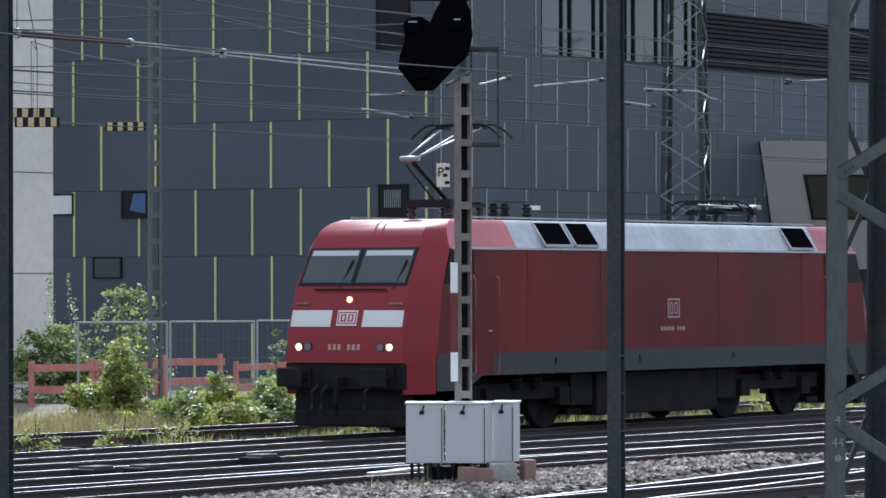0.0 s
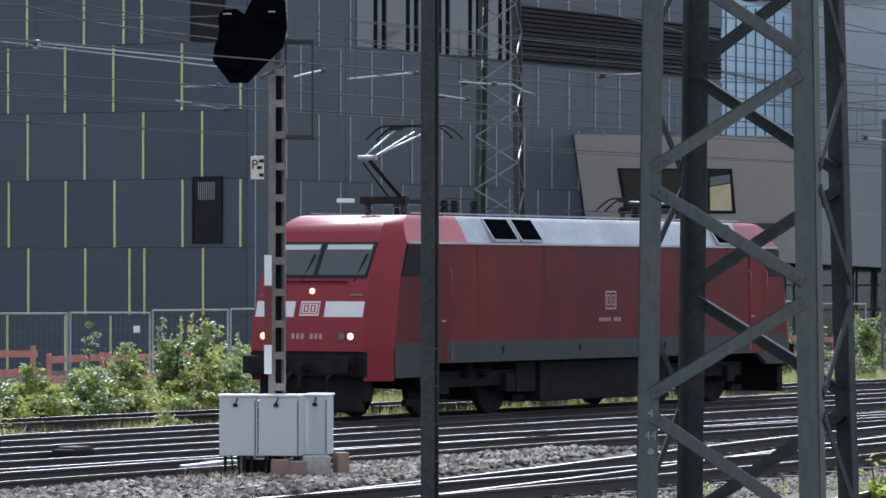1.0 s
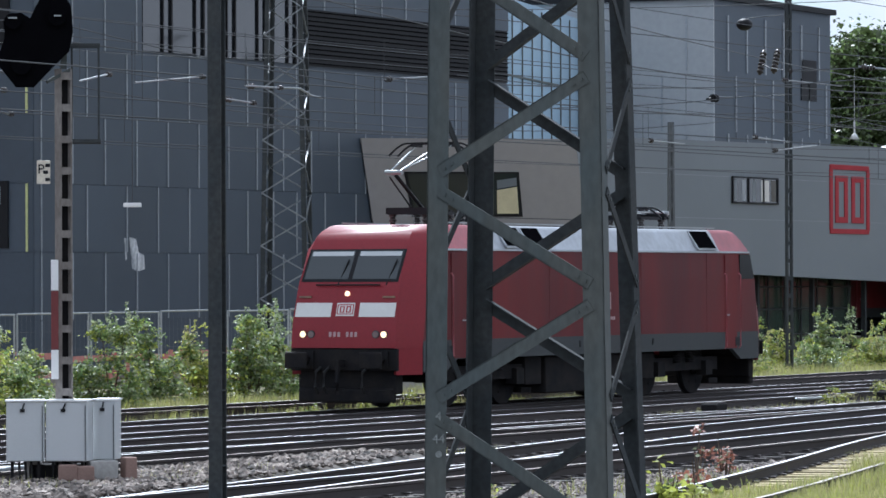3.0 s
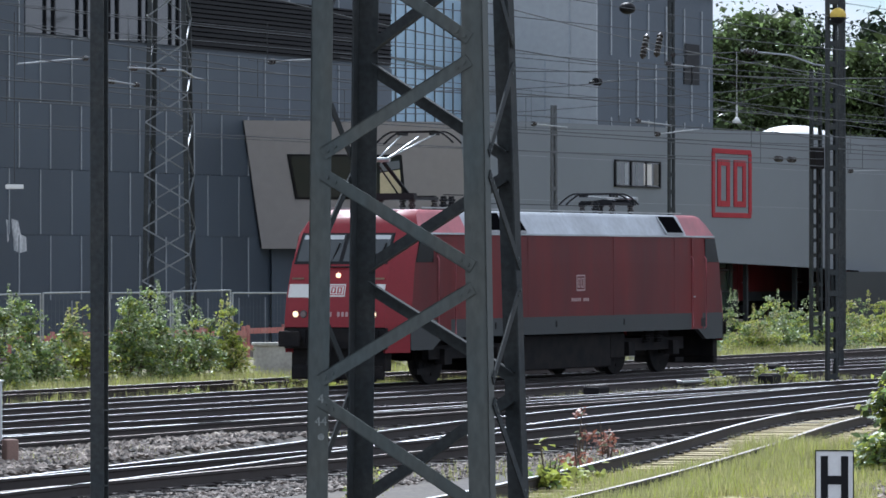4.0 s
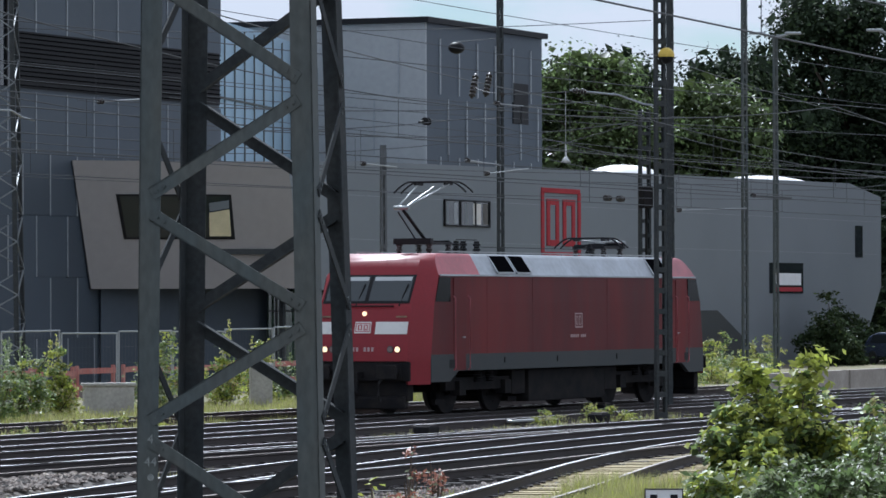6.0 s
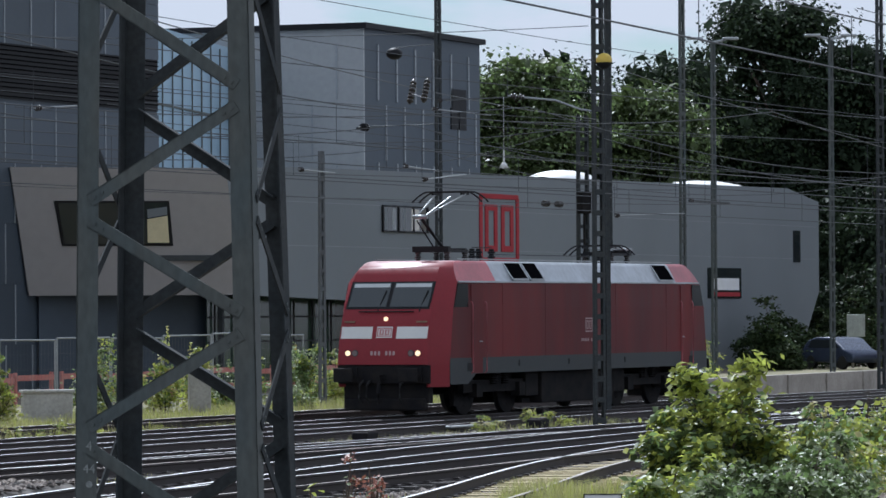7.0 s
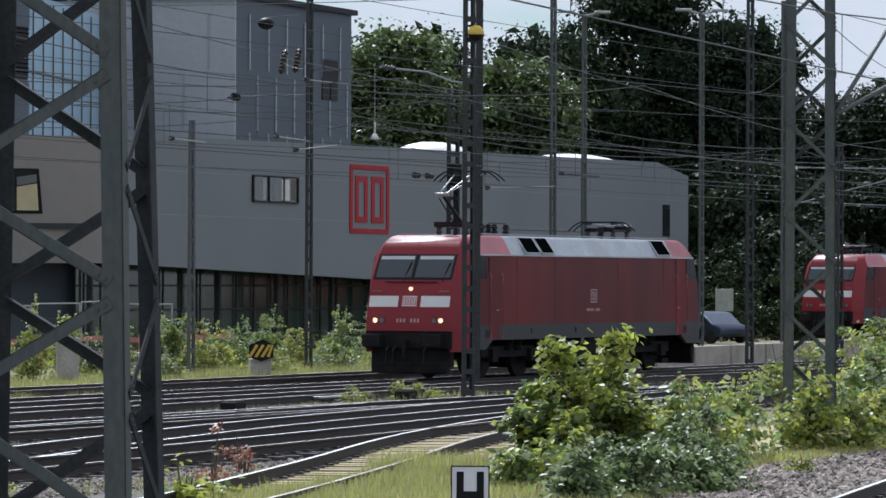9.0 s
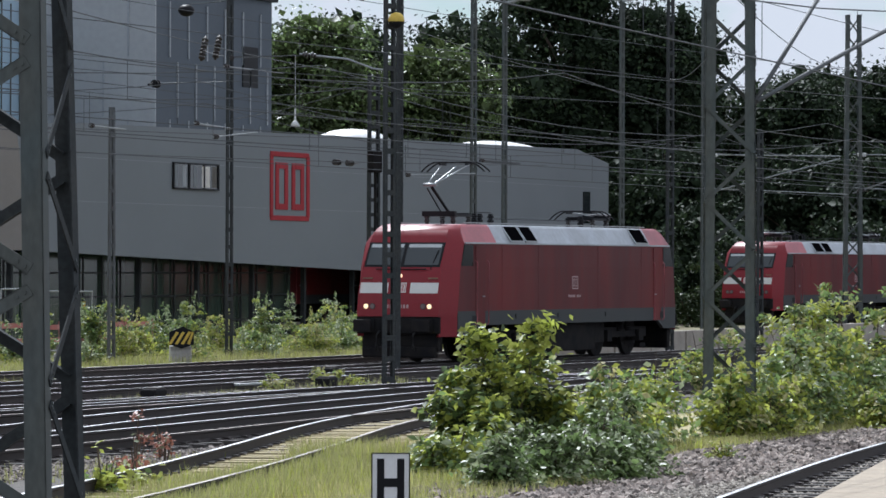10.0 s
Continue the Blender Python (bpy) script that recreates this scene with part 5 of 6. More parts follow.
def barrier():
    root = thing("barrier", "red and white faded wooden construction barrier", "barrier")
    y = 63.0
    rnd = random.Random(4)
    x = 84.0
    while x < 148:
        l = 2.6
        dz = rnd.uniform(-0.05, 0.06) + (0.15 if x < 91 else 0)
        for z in (0.12, 0.62):
            part("board", shaped(lambda b: beam(b, (x, y, z + dz), (x + l, y, z + dz + rnd.uniform(-0.06, 0.06)), 0.04, 0.17)), M["barrier_red"], root)
        for s in (0.1, l - 0.1):
            part("post", shaped(lambda b: box(b, (x + s, y + 0.06, 0.3 + dz / 2), (0.13, 0.08, 0.98 + dz))), M["barrier_red"], root)
        x += l + rnd.choice((0.1, 0.1, 0.5))


barrier()


# ---- overhead line ----
def sag(p, q, drop, n=10):
    p, q = Vector(p), Vector(q)
    return [p + (q - p) * (i / n) - Vector((0, 0, drop * 4 * (i / n) * (1 - i / n))) for i in range(n + 1)]


def overhead(y0, y1, zc, spans, r=0.011):
    root = thing("overhead_line", "thin dark contact and carrier wires with droppers", "overhead line", group="overhead lines")
    xa, xb = spans[0], spans[-1]

    def yy(x):
        return y0 + (y1 - y0) * (x - xa) / (xb - xa)
    part("contact_wire", shaped(lambda b: tube(b, [(x, yy(x), zc) for x in spans], r, 5)), M["wire"], root)
    bm = bmesh.new()
    for a, b in zip(spans, spans[1:]):
        tube(bm, sag((a, yy(a), zc + 1.5), (b, yy(b), zc + 1.5), 0.85), r, 5)
    part("carrier_wire", bm, M["wire"], root)
    for a, b in zip(spans, spans[1:]):
        n = max(3, int((b - a) / 7))
        for i in range(1, n):
            f = i / n
            x = a + (b - a) * f
            top = zc + 1.5 - 0.85 * 4 * f * (1 - f)
            part("dropper", shaped(lambda q: tube(q, ((x, yy(x), zc), (x, yy(x), top)), 0.006, 4)), M["wire"], root)


overhead(42.6, 40.3, 5.68, (20, 61, 101, 145, 190, 240))
overhead(39.4, 33.5, 5.45, (18, 62, 100, 144, 185, 240))
overhead(36.2, 31.0, 5.5, (15, 45, 90, 130, 180, 230))
overhead(31.0, 30.5, 5.55, (20, 55, 96, 140, 200))
overhead(47.2, 42.0, 5.5, (30, 70, 110, 150, 200, 250))
overhead(14.5, 24.0, 5.6, (25, 75, 130, 190))

# feeders and cross wires: ends in world space, sag, radius
FEEDERS = ((30, 52, 9.4, 140, 50, 8.8, 0.6), (30, 50, 8.6, 150, 49, 8.6, 0.7), (40, 44, 8.1, 160, 41, 8.5, 0.8), (40, 37, 7.6, 170, 33, 8.7, 0.5), (60, 55, 7.0, 150, 53, 7.2, 0.5),
           (60, 54, 6.1, 160, 52, 6.5, 0.4), (100.25, 36.75, 8.6, 144.2, 42.5, 8.2, 0.15), (100.25, 36.75, 7.1, 131, 53.1, 7.3, 0.1), (131, 53.1, 6.6, 145.7, 50, 6.7, 0.05), (100, 30, 9.6, 200, 26, 10.2, 0.9),
           (74.15, 20.78, 7.4, 179.3, 45, 11.0, 0.5), (74.15, 20.78, 6.8, 144.2, 42.5, 9.0, 0.3), (74.15, 20.78, 7.8, 110.0, 12.0, 9.6, 0.1), (121.6, 66, 12.5, 43.6, 24.5, 8.4, 0.4), (121.6, 66, 11.2, 100.25, 36.75, 9.4, 0.2),
           (121.6, 66, 9.6, 88.3, 60.5, 9.0, 0.3), (90, 47, 9.9, 230, 43, 11.0, 1.0), (90, 46, 10.8, 230, 42, 12.0, 1.0), (90, 44.5, 7.3, 230, 41, 7.6, 0.6), (100, 52, 7.8, 200, 49, 8.2, 0.5), (43.56, 24.53, 6.9, 101.27, 36.9, 7.2, 0.3), (131, 53.1, 11.05, 131.98, 55, 11.02, 0.0), (131, 53.1, 8.5, 130.69, 55.5, 8.46, 0.0),
           (131, 53.1, 9.3, 135.8, 56, 9.75, 0.05), (135.8, 56, 9.75, 137.0, 56, 9.85, 0.0), (131, 53.1, 9.25, 128.73, 50, 9.19, 0.02), (44.59, 33.88, 8.2, 60.05, 44.9, 6.61, 0.05), (60.05, 44.9, 6.61, 60.15, 45.1, 6.77, 0.0),
           (60.15, 45.1, 6.77, 66.9, 48.0, 6.8, 0.05), (66.9, 48.0, 6.8, 87.34, 61.81, 8.0, 0.1), (85.0, 50, 4.45, 85.0, 50, 8.2, 0.0))
for x0, y0, z0, x1, y1, z1, s in FEEDERS:
    solo("feeder_wire", shaped(lambda b: tube(b, sag((x0, y0, z0), (x1, y1, z1), s, 14), 0.010, 5)), M["wire"], "thin dark feeder wire strung between masts", "wire", group="feeder wires")


def cantilever(mx, my, tx, ty, z, label="galvanised cantilever arm with ribbed insulator holding the wire"):
    """Two tubes from a mast to the wire, each with an insulator at the mast."""
    root = thing("cantilever", label, "cantilever arm", group="cantilever arms")
    m, t = Vector((mx, my, 0)), Vector((tx, ty, 0))
    d = (t - m).normalized()
    for z0, z1, name in ((z + 0.15, z + 1.55, "stay_tube"), (z + 1.75, z + 1.65, "top_tube"), (z + 0.4, z + 0.12, "steady_arm")):
        a = m + Vector((0, 0, z0))
        b = t + d * (0.3 if name == "steady_arm" else 0) + Vector((0, 0, z1))
        part(name, shaped(lambda q: tube(q, (a, b), 0.028 if name != "steady_arm" else 0.02, 6)), M["galv"], root)
        if name != "steady_arm":
            bm = bmesh.new()
            e = (b - a).normalized()
            for i in range(5):
                disc(bm, a + e * (0.25 + 0.08 * i), e, 0.085, 0.04, 10)
            part("insulator", bm, M["insulator" if name == "top_tube" else "insulator_dark"], root)


for mx, my, tx, ty, z in ((174.4, 50, 174, 44.2, 5.5), (179.3, 45, 178, 40.5, 5.6)):
    cantilever(mx, my, tx, ty, z)

# short arms and clamps in the wires above the yard
for xa, za, xb, zb in ((74.91, 6.54, 77.51, 6.76), (78.34, 6.36, 79.62, 6.31), (72.85, 6.49, 73.88, 6.66), (68.7, 5.9, 70.33, 5.79), (79.32, 6.65, 80.75, 6.66), (68.98, 6.16, 70.09, 6.22)):
    root = thing("steady_arm", "bright metal steady arm with dark insulator on the wires", "steady arm", group="steady arms")
    part("arm", shaped(lambda b: tube(b, ((xa, 44.0, za), (xb, 44.0, zb)), 0.02, 6)), M["galv"], root)
    part("clamp", shaped(lambda b: [disc(b, (xb + 0.05 * k, 44.0, zb), (1, 0, 0), 0.05, 0.03, 8) for k in range(3)]), M["insulator_dark"], root)
    part("dropper", shaped(lambda b: tube(b, ((xa, 44.0, za), (xa, 44.0, za + 1.1)), 0.006, 4)), M["wire"], root)

# arms and bars hung in the wires: bends, radius, surface
ARMS = ((((126.89, 52.6, 7.06), (130.8, 53.0, 7.01)), 0.03, "galv"), (((129.95, 52.9, 8.94), (134.27, 52.6, 8.9)), 0.022, "galv"), (((128.46, 52.0, 9.12), (130.9, 53.0, 9.28), (134.23, 52.0, 9.45)), 0.016, "wire"),
        (((100.71, 39.01, 7.8), (101.05, 37.9, 7.68), (101.2, 37.3, 7.45), (101.27, 36.95, 7.4)), 0.028, "galv"), (((124.49, 51.0, 6.55), (128.08, 51.0, 6.8)), 0.022, "galv"), (((120.3, 53.2, 6.79), (123.89, 53.6, 6.78)), 0.025, "galv"),
        (((145.2, 49.6, 6.32), (149.24, 49.5, 6.31)), 0.04, "wire"), (((138.79, 50.0, 5.7), (145.6, 49.9, 5.89)), 0.02, "galv"), (((99.21, 55.0, 7.63), (102.06, 55.0, 7.68), (102.7, 55.0, 7.52), (103.31, 55.0, 7.47)), 0.028, "galv"),
        (((98.04, 55.0, 7.27), (99.35, 55.0, 7.23)), 0.025, "galv"), (((101.02, 52.0, 7.8), (103.42, 52.0, 7.96)), 0.025, "galv"))
for pts, rad, mt in ARMS:
    root = thing("steady_arm", "bright metal steady arm hung in the overhead wires", "steady arm", group="steady arms")
    part("arm", shaped(lambda b: tube(b, pts, rad, 6)), M[mt], root)
    p, q = Vector(pts[0]), Vector(pts[1])
    e = (q - p).normalized()
    part("insulator", shaped(lambda b: [disc(b, p + e * (0.1 + 0.07 * i), e, 0.075 if i % 2 else 0.05, 0.05, 8) for i in range(5)]), M["insulator_dark"], root)
    part("dropper", shaped(lambda b: tube(b, (p, p + Vector((0, 0, 1.0))), 0.007, 4)), M["wire"], root)
# section insulators: a pair of dark rods let into two pale wires
for pts in (((60.95, 46.0, 7.0), (64.25, 46.0, 6.98), (67.15, 46.0, 6.93), (73.65, 46.0, 6.86)), ((60.95, 46.0, 6.94), (64.25, 46.0, 6.94), (67.15, 46.0, 6.87), (73.45, 46.0, 6.75))):
    root = thing("section_insulator", "dark insulator rod let into a pale overhead wire", "insulator", group="section insulators")
    part("rod", shaped(lambda b: tube(b, pts[:2], 0.035, 6)), M["insulator_dark"], root)
    part("wire", shaped(lambda b: tube(b, pts[1:], 0.016, 5)), M["galv"], root)
    for p in pts[:3]:
        part("clamp", shaped(lambda b: disc(b, p, (1, 0, 0), 0.06, 0.1, 8)), M["galv"], root)
    part("dropper", shaped(lambda b: tube(b, (pts[2], Vector(pts[2]) + Vector((0, 0, 1.6))), 0.007, 4)), M["wire"], root)
for x in (145.61, 146.9):
    solo("wire_insulator", shaped(lambda b: [disc(b, (0.06 * i, 0, 0), (1, 0, 0), 0.11 if i % 2 else 0.07, 0.05, 8) for i in range(-3, 4)] + [tube(b, ((-0.9, 0, 0), (0.9, 0, 0)), 0.012, 5)]), M["insulator_dark"], "dark ribbed insulator in a wire", "insulator", group="wire insulators", at=(x, 55.0, 6.3))
solo("hanging_insulator", shaped(lambda b: [tube(b, ((0, 0, 0), (0, 0, 0.18)), 0.17, 10, r2=0.05), tube(b, ((0, 0, 0.18), (0, 0, 0.55)), 0.03, 6), tube(b, ((0, 0, 0.55), (0, 0, 2.2)), 0.008, 4)]), M["insulator"], "pale bell-shaped insulator hanging in the wires", "insulator", at=(128.73, 50.0, 6.99))


def section_board(x, y, z, label):
    root = thing("section_board", label, "striped board", (x, y, z), -62, group="striped boards")
    part("board", shaped(lambda b: box(b, (0, 0, 0), (0.76, 0.02, 0.17), bevel=0.004)), M["black"], root)
    for i in range(4):
        part("stripe", shaped(lambda b: box(b, (-0.29 + 0.19 * i, -0.014, 0), (0.095, 0.008, 0.15))), M["ochre"], root)
    part("hanger", shaped(lambda b: tube(b, ((0, 0.01, 0.06), (0, 0.01, 1.2)), 0.006, 4)), M["wire"], root)


section_board(60.15, 45.1, 5.57, "yellow and black striped section board on the wires")
section_board(60.05, 44.9, 5.41, "lower yellow and black striped section board")
section_board(66.9, 48.0, 5.60, "yellow and black striped section board farther along")
ball = thing("marker_ball", "yellow and black marker ball on the mast", "marker", (101.19, 36.7, 8.60))
for nm, keep, m in (("upper_half", 1, "yellow"), ("lower_half", -1, "black")):
    bm = bmesh.new()
    bmesh.ops.create_uvsphere(bm, u_segments=16, v_segments=10, radius=0.2)
    bmesh.ops.rotate(bm, verts=bm.verts, matrix=Matrix.Rotation(0.5, 3, "Y"))
    bmesh.ops.bisect_plane(bm, geom=bm.verts[:] + bm.edges[:] + bm.faces[:], plane_co=(0, 0, -0.03), plane_no=(0, 0, keep), clear_inner=True)
    part(nm, bm, M[m], ball, "", True)
solo("wire_weight", shaped(lambda b: bmesh.ops.create_uvsphere(b, u_segments=14, v_segments=8, radius=0.26, matrix=Matrix.Diagonal((1.2, 1, 0.75, 1)))), [M["black"]], "black round insulator hanging from a feeder wire", "insulator", at=(131.98, 55, 10.83), smooth=True)
for x, y, z in ((135.7, 56, 9.5), (136.9, 56, 9.6)):
    rod = thing("tilted_insulator", "dark tilted rod insulator in the overhead wires", "insulator", (x, y, z), group="rod insulators")
    part("rod", shaped(lambda b: tube(b, ((-0.05, 0, -0.1), (0.36, 0, 0.72)), 0.05, 8)), M["insulator_dark"], rod)
    for i in range(6):
        part("shed", shaped(lambda b: disc(b, (0.06 * i, 0, 0.12 * i), (0.45, 0, 1), 0.11, 0.06, 10)), M["insulator_dark"], rod)
solo("wire_junction", shaped(lambda b: [box(b, (0, 0, 0), (0.5, 0.12, 0.14)), tube(b, ((-0.6, 0, -0.05), (-0.25, 0, 0)), 0.04, 6), disc(b, (0.1, 0, 0), (1, 0, 0), 0.13, 0.08, 10), disc(b, (-0.12, 0, 0), (1, 0, 0), 0.13, 0.08, 10)]), M["black"], "dark wire junction with insulators", "insulator", at=(130.69, 55.5, 8.44))
for x, y, h in ((158.0, 53.0, 12.6), (156.6, 48.0, 12.5)):
    lamp = thing("yard_lamp", "twin-arm galvanised yard lamp on a mast top", "street lamp", (x, y, h), -59, group="yard lamps")
    part("arm", shaped(lambda b: tube(b, ((-0.5, 0, 0.02), (0, 0, -0.08), (0.5, 0, 0.02)), 0.05, 6)), M["galv"], lamp)
    for sx in (-1, 1):
        part("lamp_head", shaped(lambda b: box(b, (sx * 0.68, 0, 0.06), (0.6, 0.22, 0.10), bevel=0.03)), M["galv"], lamp)
# slanted anchor struts of the mast in the bushes
for a, b in (((74.26, 20.4, 5.48), (76.48, 19.79, 7.49)), ((74.28, 20.35, 5.53), (78.72, 19.08, 7.0))):
    solo("strut", shaped(lambda q: tube(q, (a, b), 0.04, 8)), M["steel_light"], "slanted grey tube strut of the lattice mast", "strut", group="struts")
solo("signal_tag", shaped(lambda b: box(b, (0, 0, 0), (0.4, 0.03, 0.10), bevel=0.02)), M["plate_white"], "small white insulated clamp hanging on the wires", "wire clamp", at=(85.0, 50, 4.37), rz=-59)

# standing locomotives
other, _ = locomotive("bright red electric locomotive standing unlit behind the bushes", False)
other.matrix_basis = pose(203.6, 52.4, 0, 0, 0, 172.0)
other2 = copy_thing(other, pose(185.8, 70.8, 0, 0, 0, 180.0))
tagged(other2, "red electric locomotive standing beneath the pale building")


def car(x, y, rz):
    root = thing("car", "dark blue-grey hatchback parked beyond the parapet", "car", (x, y, -0.2), rz)
    prof = ((-1.95, 0.28), (1.95, 0.28), (2.08, 0.5), (2.0, 0.72), (1.25, 0.92), (0.55, 1.36), (0.1, 1.45), (-0.9, 1.45), (-1.55, 1.3), (-2.0, 0.95), (-2.05, 0.6))
    bm = bmesh.new()
    prism(bm, prof, "y", -0.85, 0.85)
    bmesh.ops.bevel(bm, geom=[e for e in bm.edges if abs(e.verts[0].co.y - e.verts[1].co.y) < 0.01], offset=0.12, segments=3, affect="EDGES", profile=0.6)
    part("body", bm, M["car_shaded"], root, "", True)
    part("side_glass", shaped(lambda b: [prism(b, ((-1.5, 0.95), (1.0, 0.95), (0.45, 1.33), (-1.2, 1.34)), "y", s * 0.845, s * 0.86) for s in (-1, 1)]), M["glass_dark"], root)
    for dx in (-1.25, 1.25):
        for s in (-0.8, 0.8):
            part("wheel", shaped(lambda b: disc(b, (dx, s, 0.3), (0, 1, 0), 0.31, 0.2, 16)), M["rubber"], root)


car(197.2, 60.0, 232)


def notice_board(x, y):
    root = thing("notice_board", "pale weathered notice board on a post beyond the parapet", "sign", (x, y, -0.25), -70)
    part("post", shaped(lambda b: tube(b, ((-0.15, 0.05, 0), (-0.15, 0.05, 1.5)), 0.07, 8)), M["concrete"], root)
    part("panel", shaped(lambda b: box(b, (0, 0, 2.0), (0.85, 0.06, 1.05), bevel=0.02)), M["sign_pale"], root)


M["sign_pale"] = mat("sign_pale", (0.42, 0.45, 0.40), 0.6, second=(0.30, 0.32, 0.28), scale=2.5, mix=0.8, fine=12)
notice_board(201.1, 60.5)


# ---- plants ----
def leaf_mesh(name, centres, normals, sizes, mats, index, rng, long=1.15):
    """Folded diamond leaves, two faces each."""
    n = len(centres)
    c = np.asarray(centres, float)
    nor = np.asarray(normals, float)
    nor /= np.linalg.norm(nor, axis=1, keepdims=True) + 1e-9
    ref = rng.normal(size=(n, 3))
    a = np.cross(nor, ref)
    a /= np.linalg.norm(a, axis=1, keepdims=True) + 1e-9
    b = np.cross(nor, a)
    s = np.asarray(sizes, float)[:, None]
    tip, tail = c + a * s * long * 0.5, c - a * s * long * 0.5
    left, right = c + b * s * 0.36 + nor * s * 0.12, c - b * s * 0.36 + nor * s * 0.12
    v = np.stack([tail, right, tip, left], 1).reshape(-1, 3)
    i = np.arange(n) * 4
    f = np.stack([np.stack([i, i + 1, i + 2], 1), np.stack([i, i + 2, i + 3], 1)], 1).reshape(-1, 3)
    me = bpy.data.meshes.new(name)
    me.vertices.add(len(v))
    me.vertices.foreach_set("co", v.ravel().astype(np.float32))
    me.loops.add(len(f) * 3)
    me.loops.foreach_set("vertex_index", f.ravel().astype(np.int32))
    me.polygons.add(len(f))
    me.polygons.foreach_set("loop_start", (np.arange(len(f)) * 3).astype(np.int32))
    me.polygons.foreach_set("material_index", np.repeat(np.asarray(index, np.int32), 2))
    me.update(calc_edges=True)
    for m in mats:
        me.materials.append(m)
    return me


def shrub(label, x, y, w, h, count, size, seed, mats=("leaf", "leaf_yellow"), mixture=0.3, d=None, shoots=6, name="shrub", category="shrub", group="shrubs", z=-0.25, top_bias=0.0, spires=0):
    """A bush of upright shoots, each with its own clumps of leaves."""
    rng = np.random.default_rng(seed)
    root = thing(name, label, category, (x, y, z), 0, group=group)
    d = d or w
    bm = bmesh.new()
    pts, nor, siz, idx = [], [], [], []
    per = count // shoots
    for k in range(shoots):
        a = rng.uniform(0, 2 * math.pi)
        r = math.sqrt(rng.uniform(0, 1))
        bx, by = 0.42 * w * r * math.cos(a), 0.42 * d * r * math.sin(a)
        hh = h * (1.0 - 0.5 * r) * rng.uniform(0.75, 1.1) if k else h * 1.02
        lean = rng.normal(0, 0.10, 2)
        stem = [(bx * 0.35 + (bx * 0.65 + lean[0] * hh) * t, by * 0.35 + (by * 0.65 + lean[1] * hh) * t, hh * t) for t in (0, 0.3, 0.6, 0.9)]
        tube(bm, stem, 0.022 if h < 2.6 else 0.05, 5, r2=0.006, cap=False)
        left = per
        while left > 0:
            n = min(left, int(rng.uniform(16, 40)))
            left -= n
            t = rng.beta(2.0, 1.0) if top_bias else rng.beta(1.5, 1.1)
            reach = w * (0.27 * (1.04 - t) ** 0.8 + 0.02 if top_bias else 0.33 * (1.04 - t) ** 0.6 + 0.04) * rng.uniform(0.25, 1.2)
            az = rng.uniform(0, 2 * math.pi)
            out = np.array((math.cos(az), math.sin(az) * d / w, 0))
            c = np.array([np.interp(t, (0, 0.3, 0.6, 0.9), [q[i] for q in stem]) for i in range(2)] + [t * hh * 0.97 - 0.1 * reach]) + out * reach
            if rng.random() < 0.5:
                root_at = [np.interp(t * 0.85, (0, 0.3, 0.6, 0.9), [q[i] for q in stem]) for i in range(3)]
                tube(bm, (root_at, c), 0.008, 3, r2=0.004, cap=False)
            sp = size * rng.uniform(0.9, 1.8) * (1 - 0.4 * t)
            o = rng.normal(0, 1, (n, 3))
            q = c + o * (sp, sp, sp * 0.6) + np.outer(o[:, 0], out) * sp * 0.5
            q[:, 2] = np.clip(q[:, 2], 0.02, None)
            pts.append(q)
            nor.append(out * 0.45 + np.array((0, 0, 0.85)) + rng.normal(0, 0.5, (n, 3)))
            siz.append(size * rng.uniform(0.65, 1.35, n))
            # second leaf colour likelier higher up; on the maple it paints sunlit tops
            upper_tone = rng.random() < min(1.0, mixture * (0.25 + 1.35 * t * hh / h))
            mixed = rng.random(n) < 0.15
            kind_ = np.where(mixed, 1 - int(upper_tone), int(upper_tone))
            # last leaf colour in scattered leaves; the pale one imitates sunlit flecks
            third = (rng.random(n) < (0.5 if rng.random() < 0.35 else 0.07)) & (len(mats) > 2)
            idx.append(np.where(third, len(mats) - 1, np.minimum(kind_, len(mats) - 1)))
    # upright sprays in the last colour, pale undersides and glint in one tone
    for _ in range(spires):
        a, rr = rng.uniform(0, 2 * math.pi), 0.36 * w * math.sqrt(rng.uniform(0, 1))
        foot_ = np.array((rr * math.cos(a), rr * math.sin(a) * d / w, h * rng.uniform(0.5, 0.7)))
        rise = h * rng.uniform(0.3, 0.5)
        f = rng.uniform(0, 1, 60)[:, None]
        pts.append(foot_ + np.array((0.1 * rng.normal(), 0.1 * rng.normal(), rise)) * f + rng.normal(0, 0.075, (60, 3)) * (1.2 - f))
        nor.append(rng.normal(0, 0.6, (60, 3)) + (0, 0, 0.5))
        siz.append(size * rng.uniform(0.6, 1.1, 60))
        idx.append(np.where(rng.random(60) < 0.65, len(mats) - 1, 0))
    tagged(part("woody_stem", bm, M["bark"], root), kind="stuff")
    me = leaf_mesh("foliage", np.concatenate(pts), np.concatenate(nor), np.concatenate(siz), [M[m] for m in mats], np.concatenate(idx), rng)
    ob = new("foliage", me)
    ob.parent = root
    tagged(ob, kind="stuff")
    return root


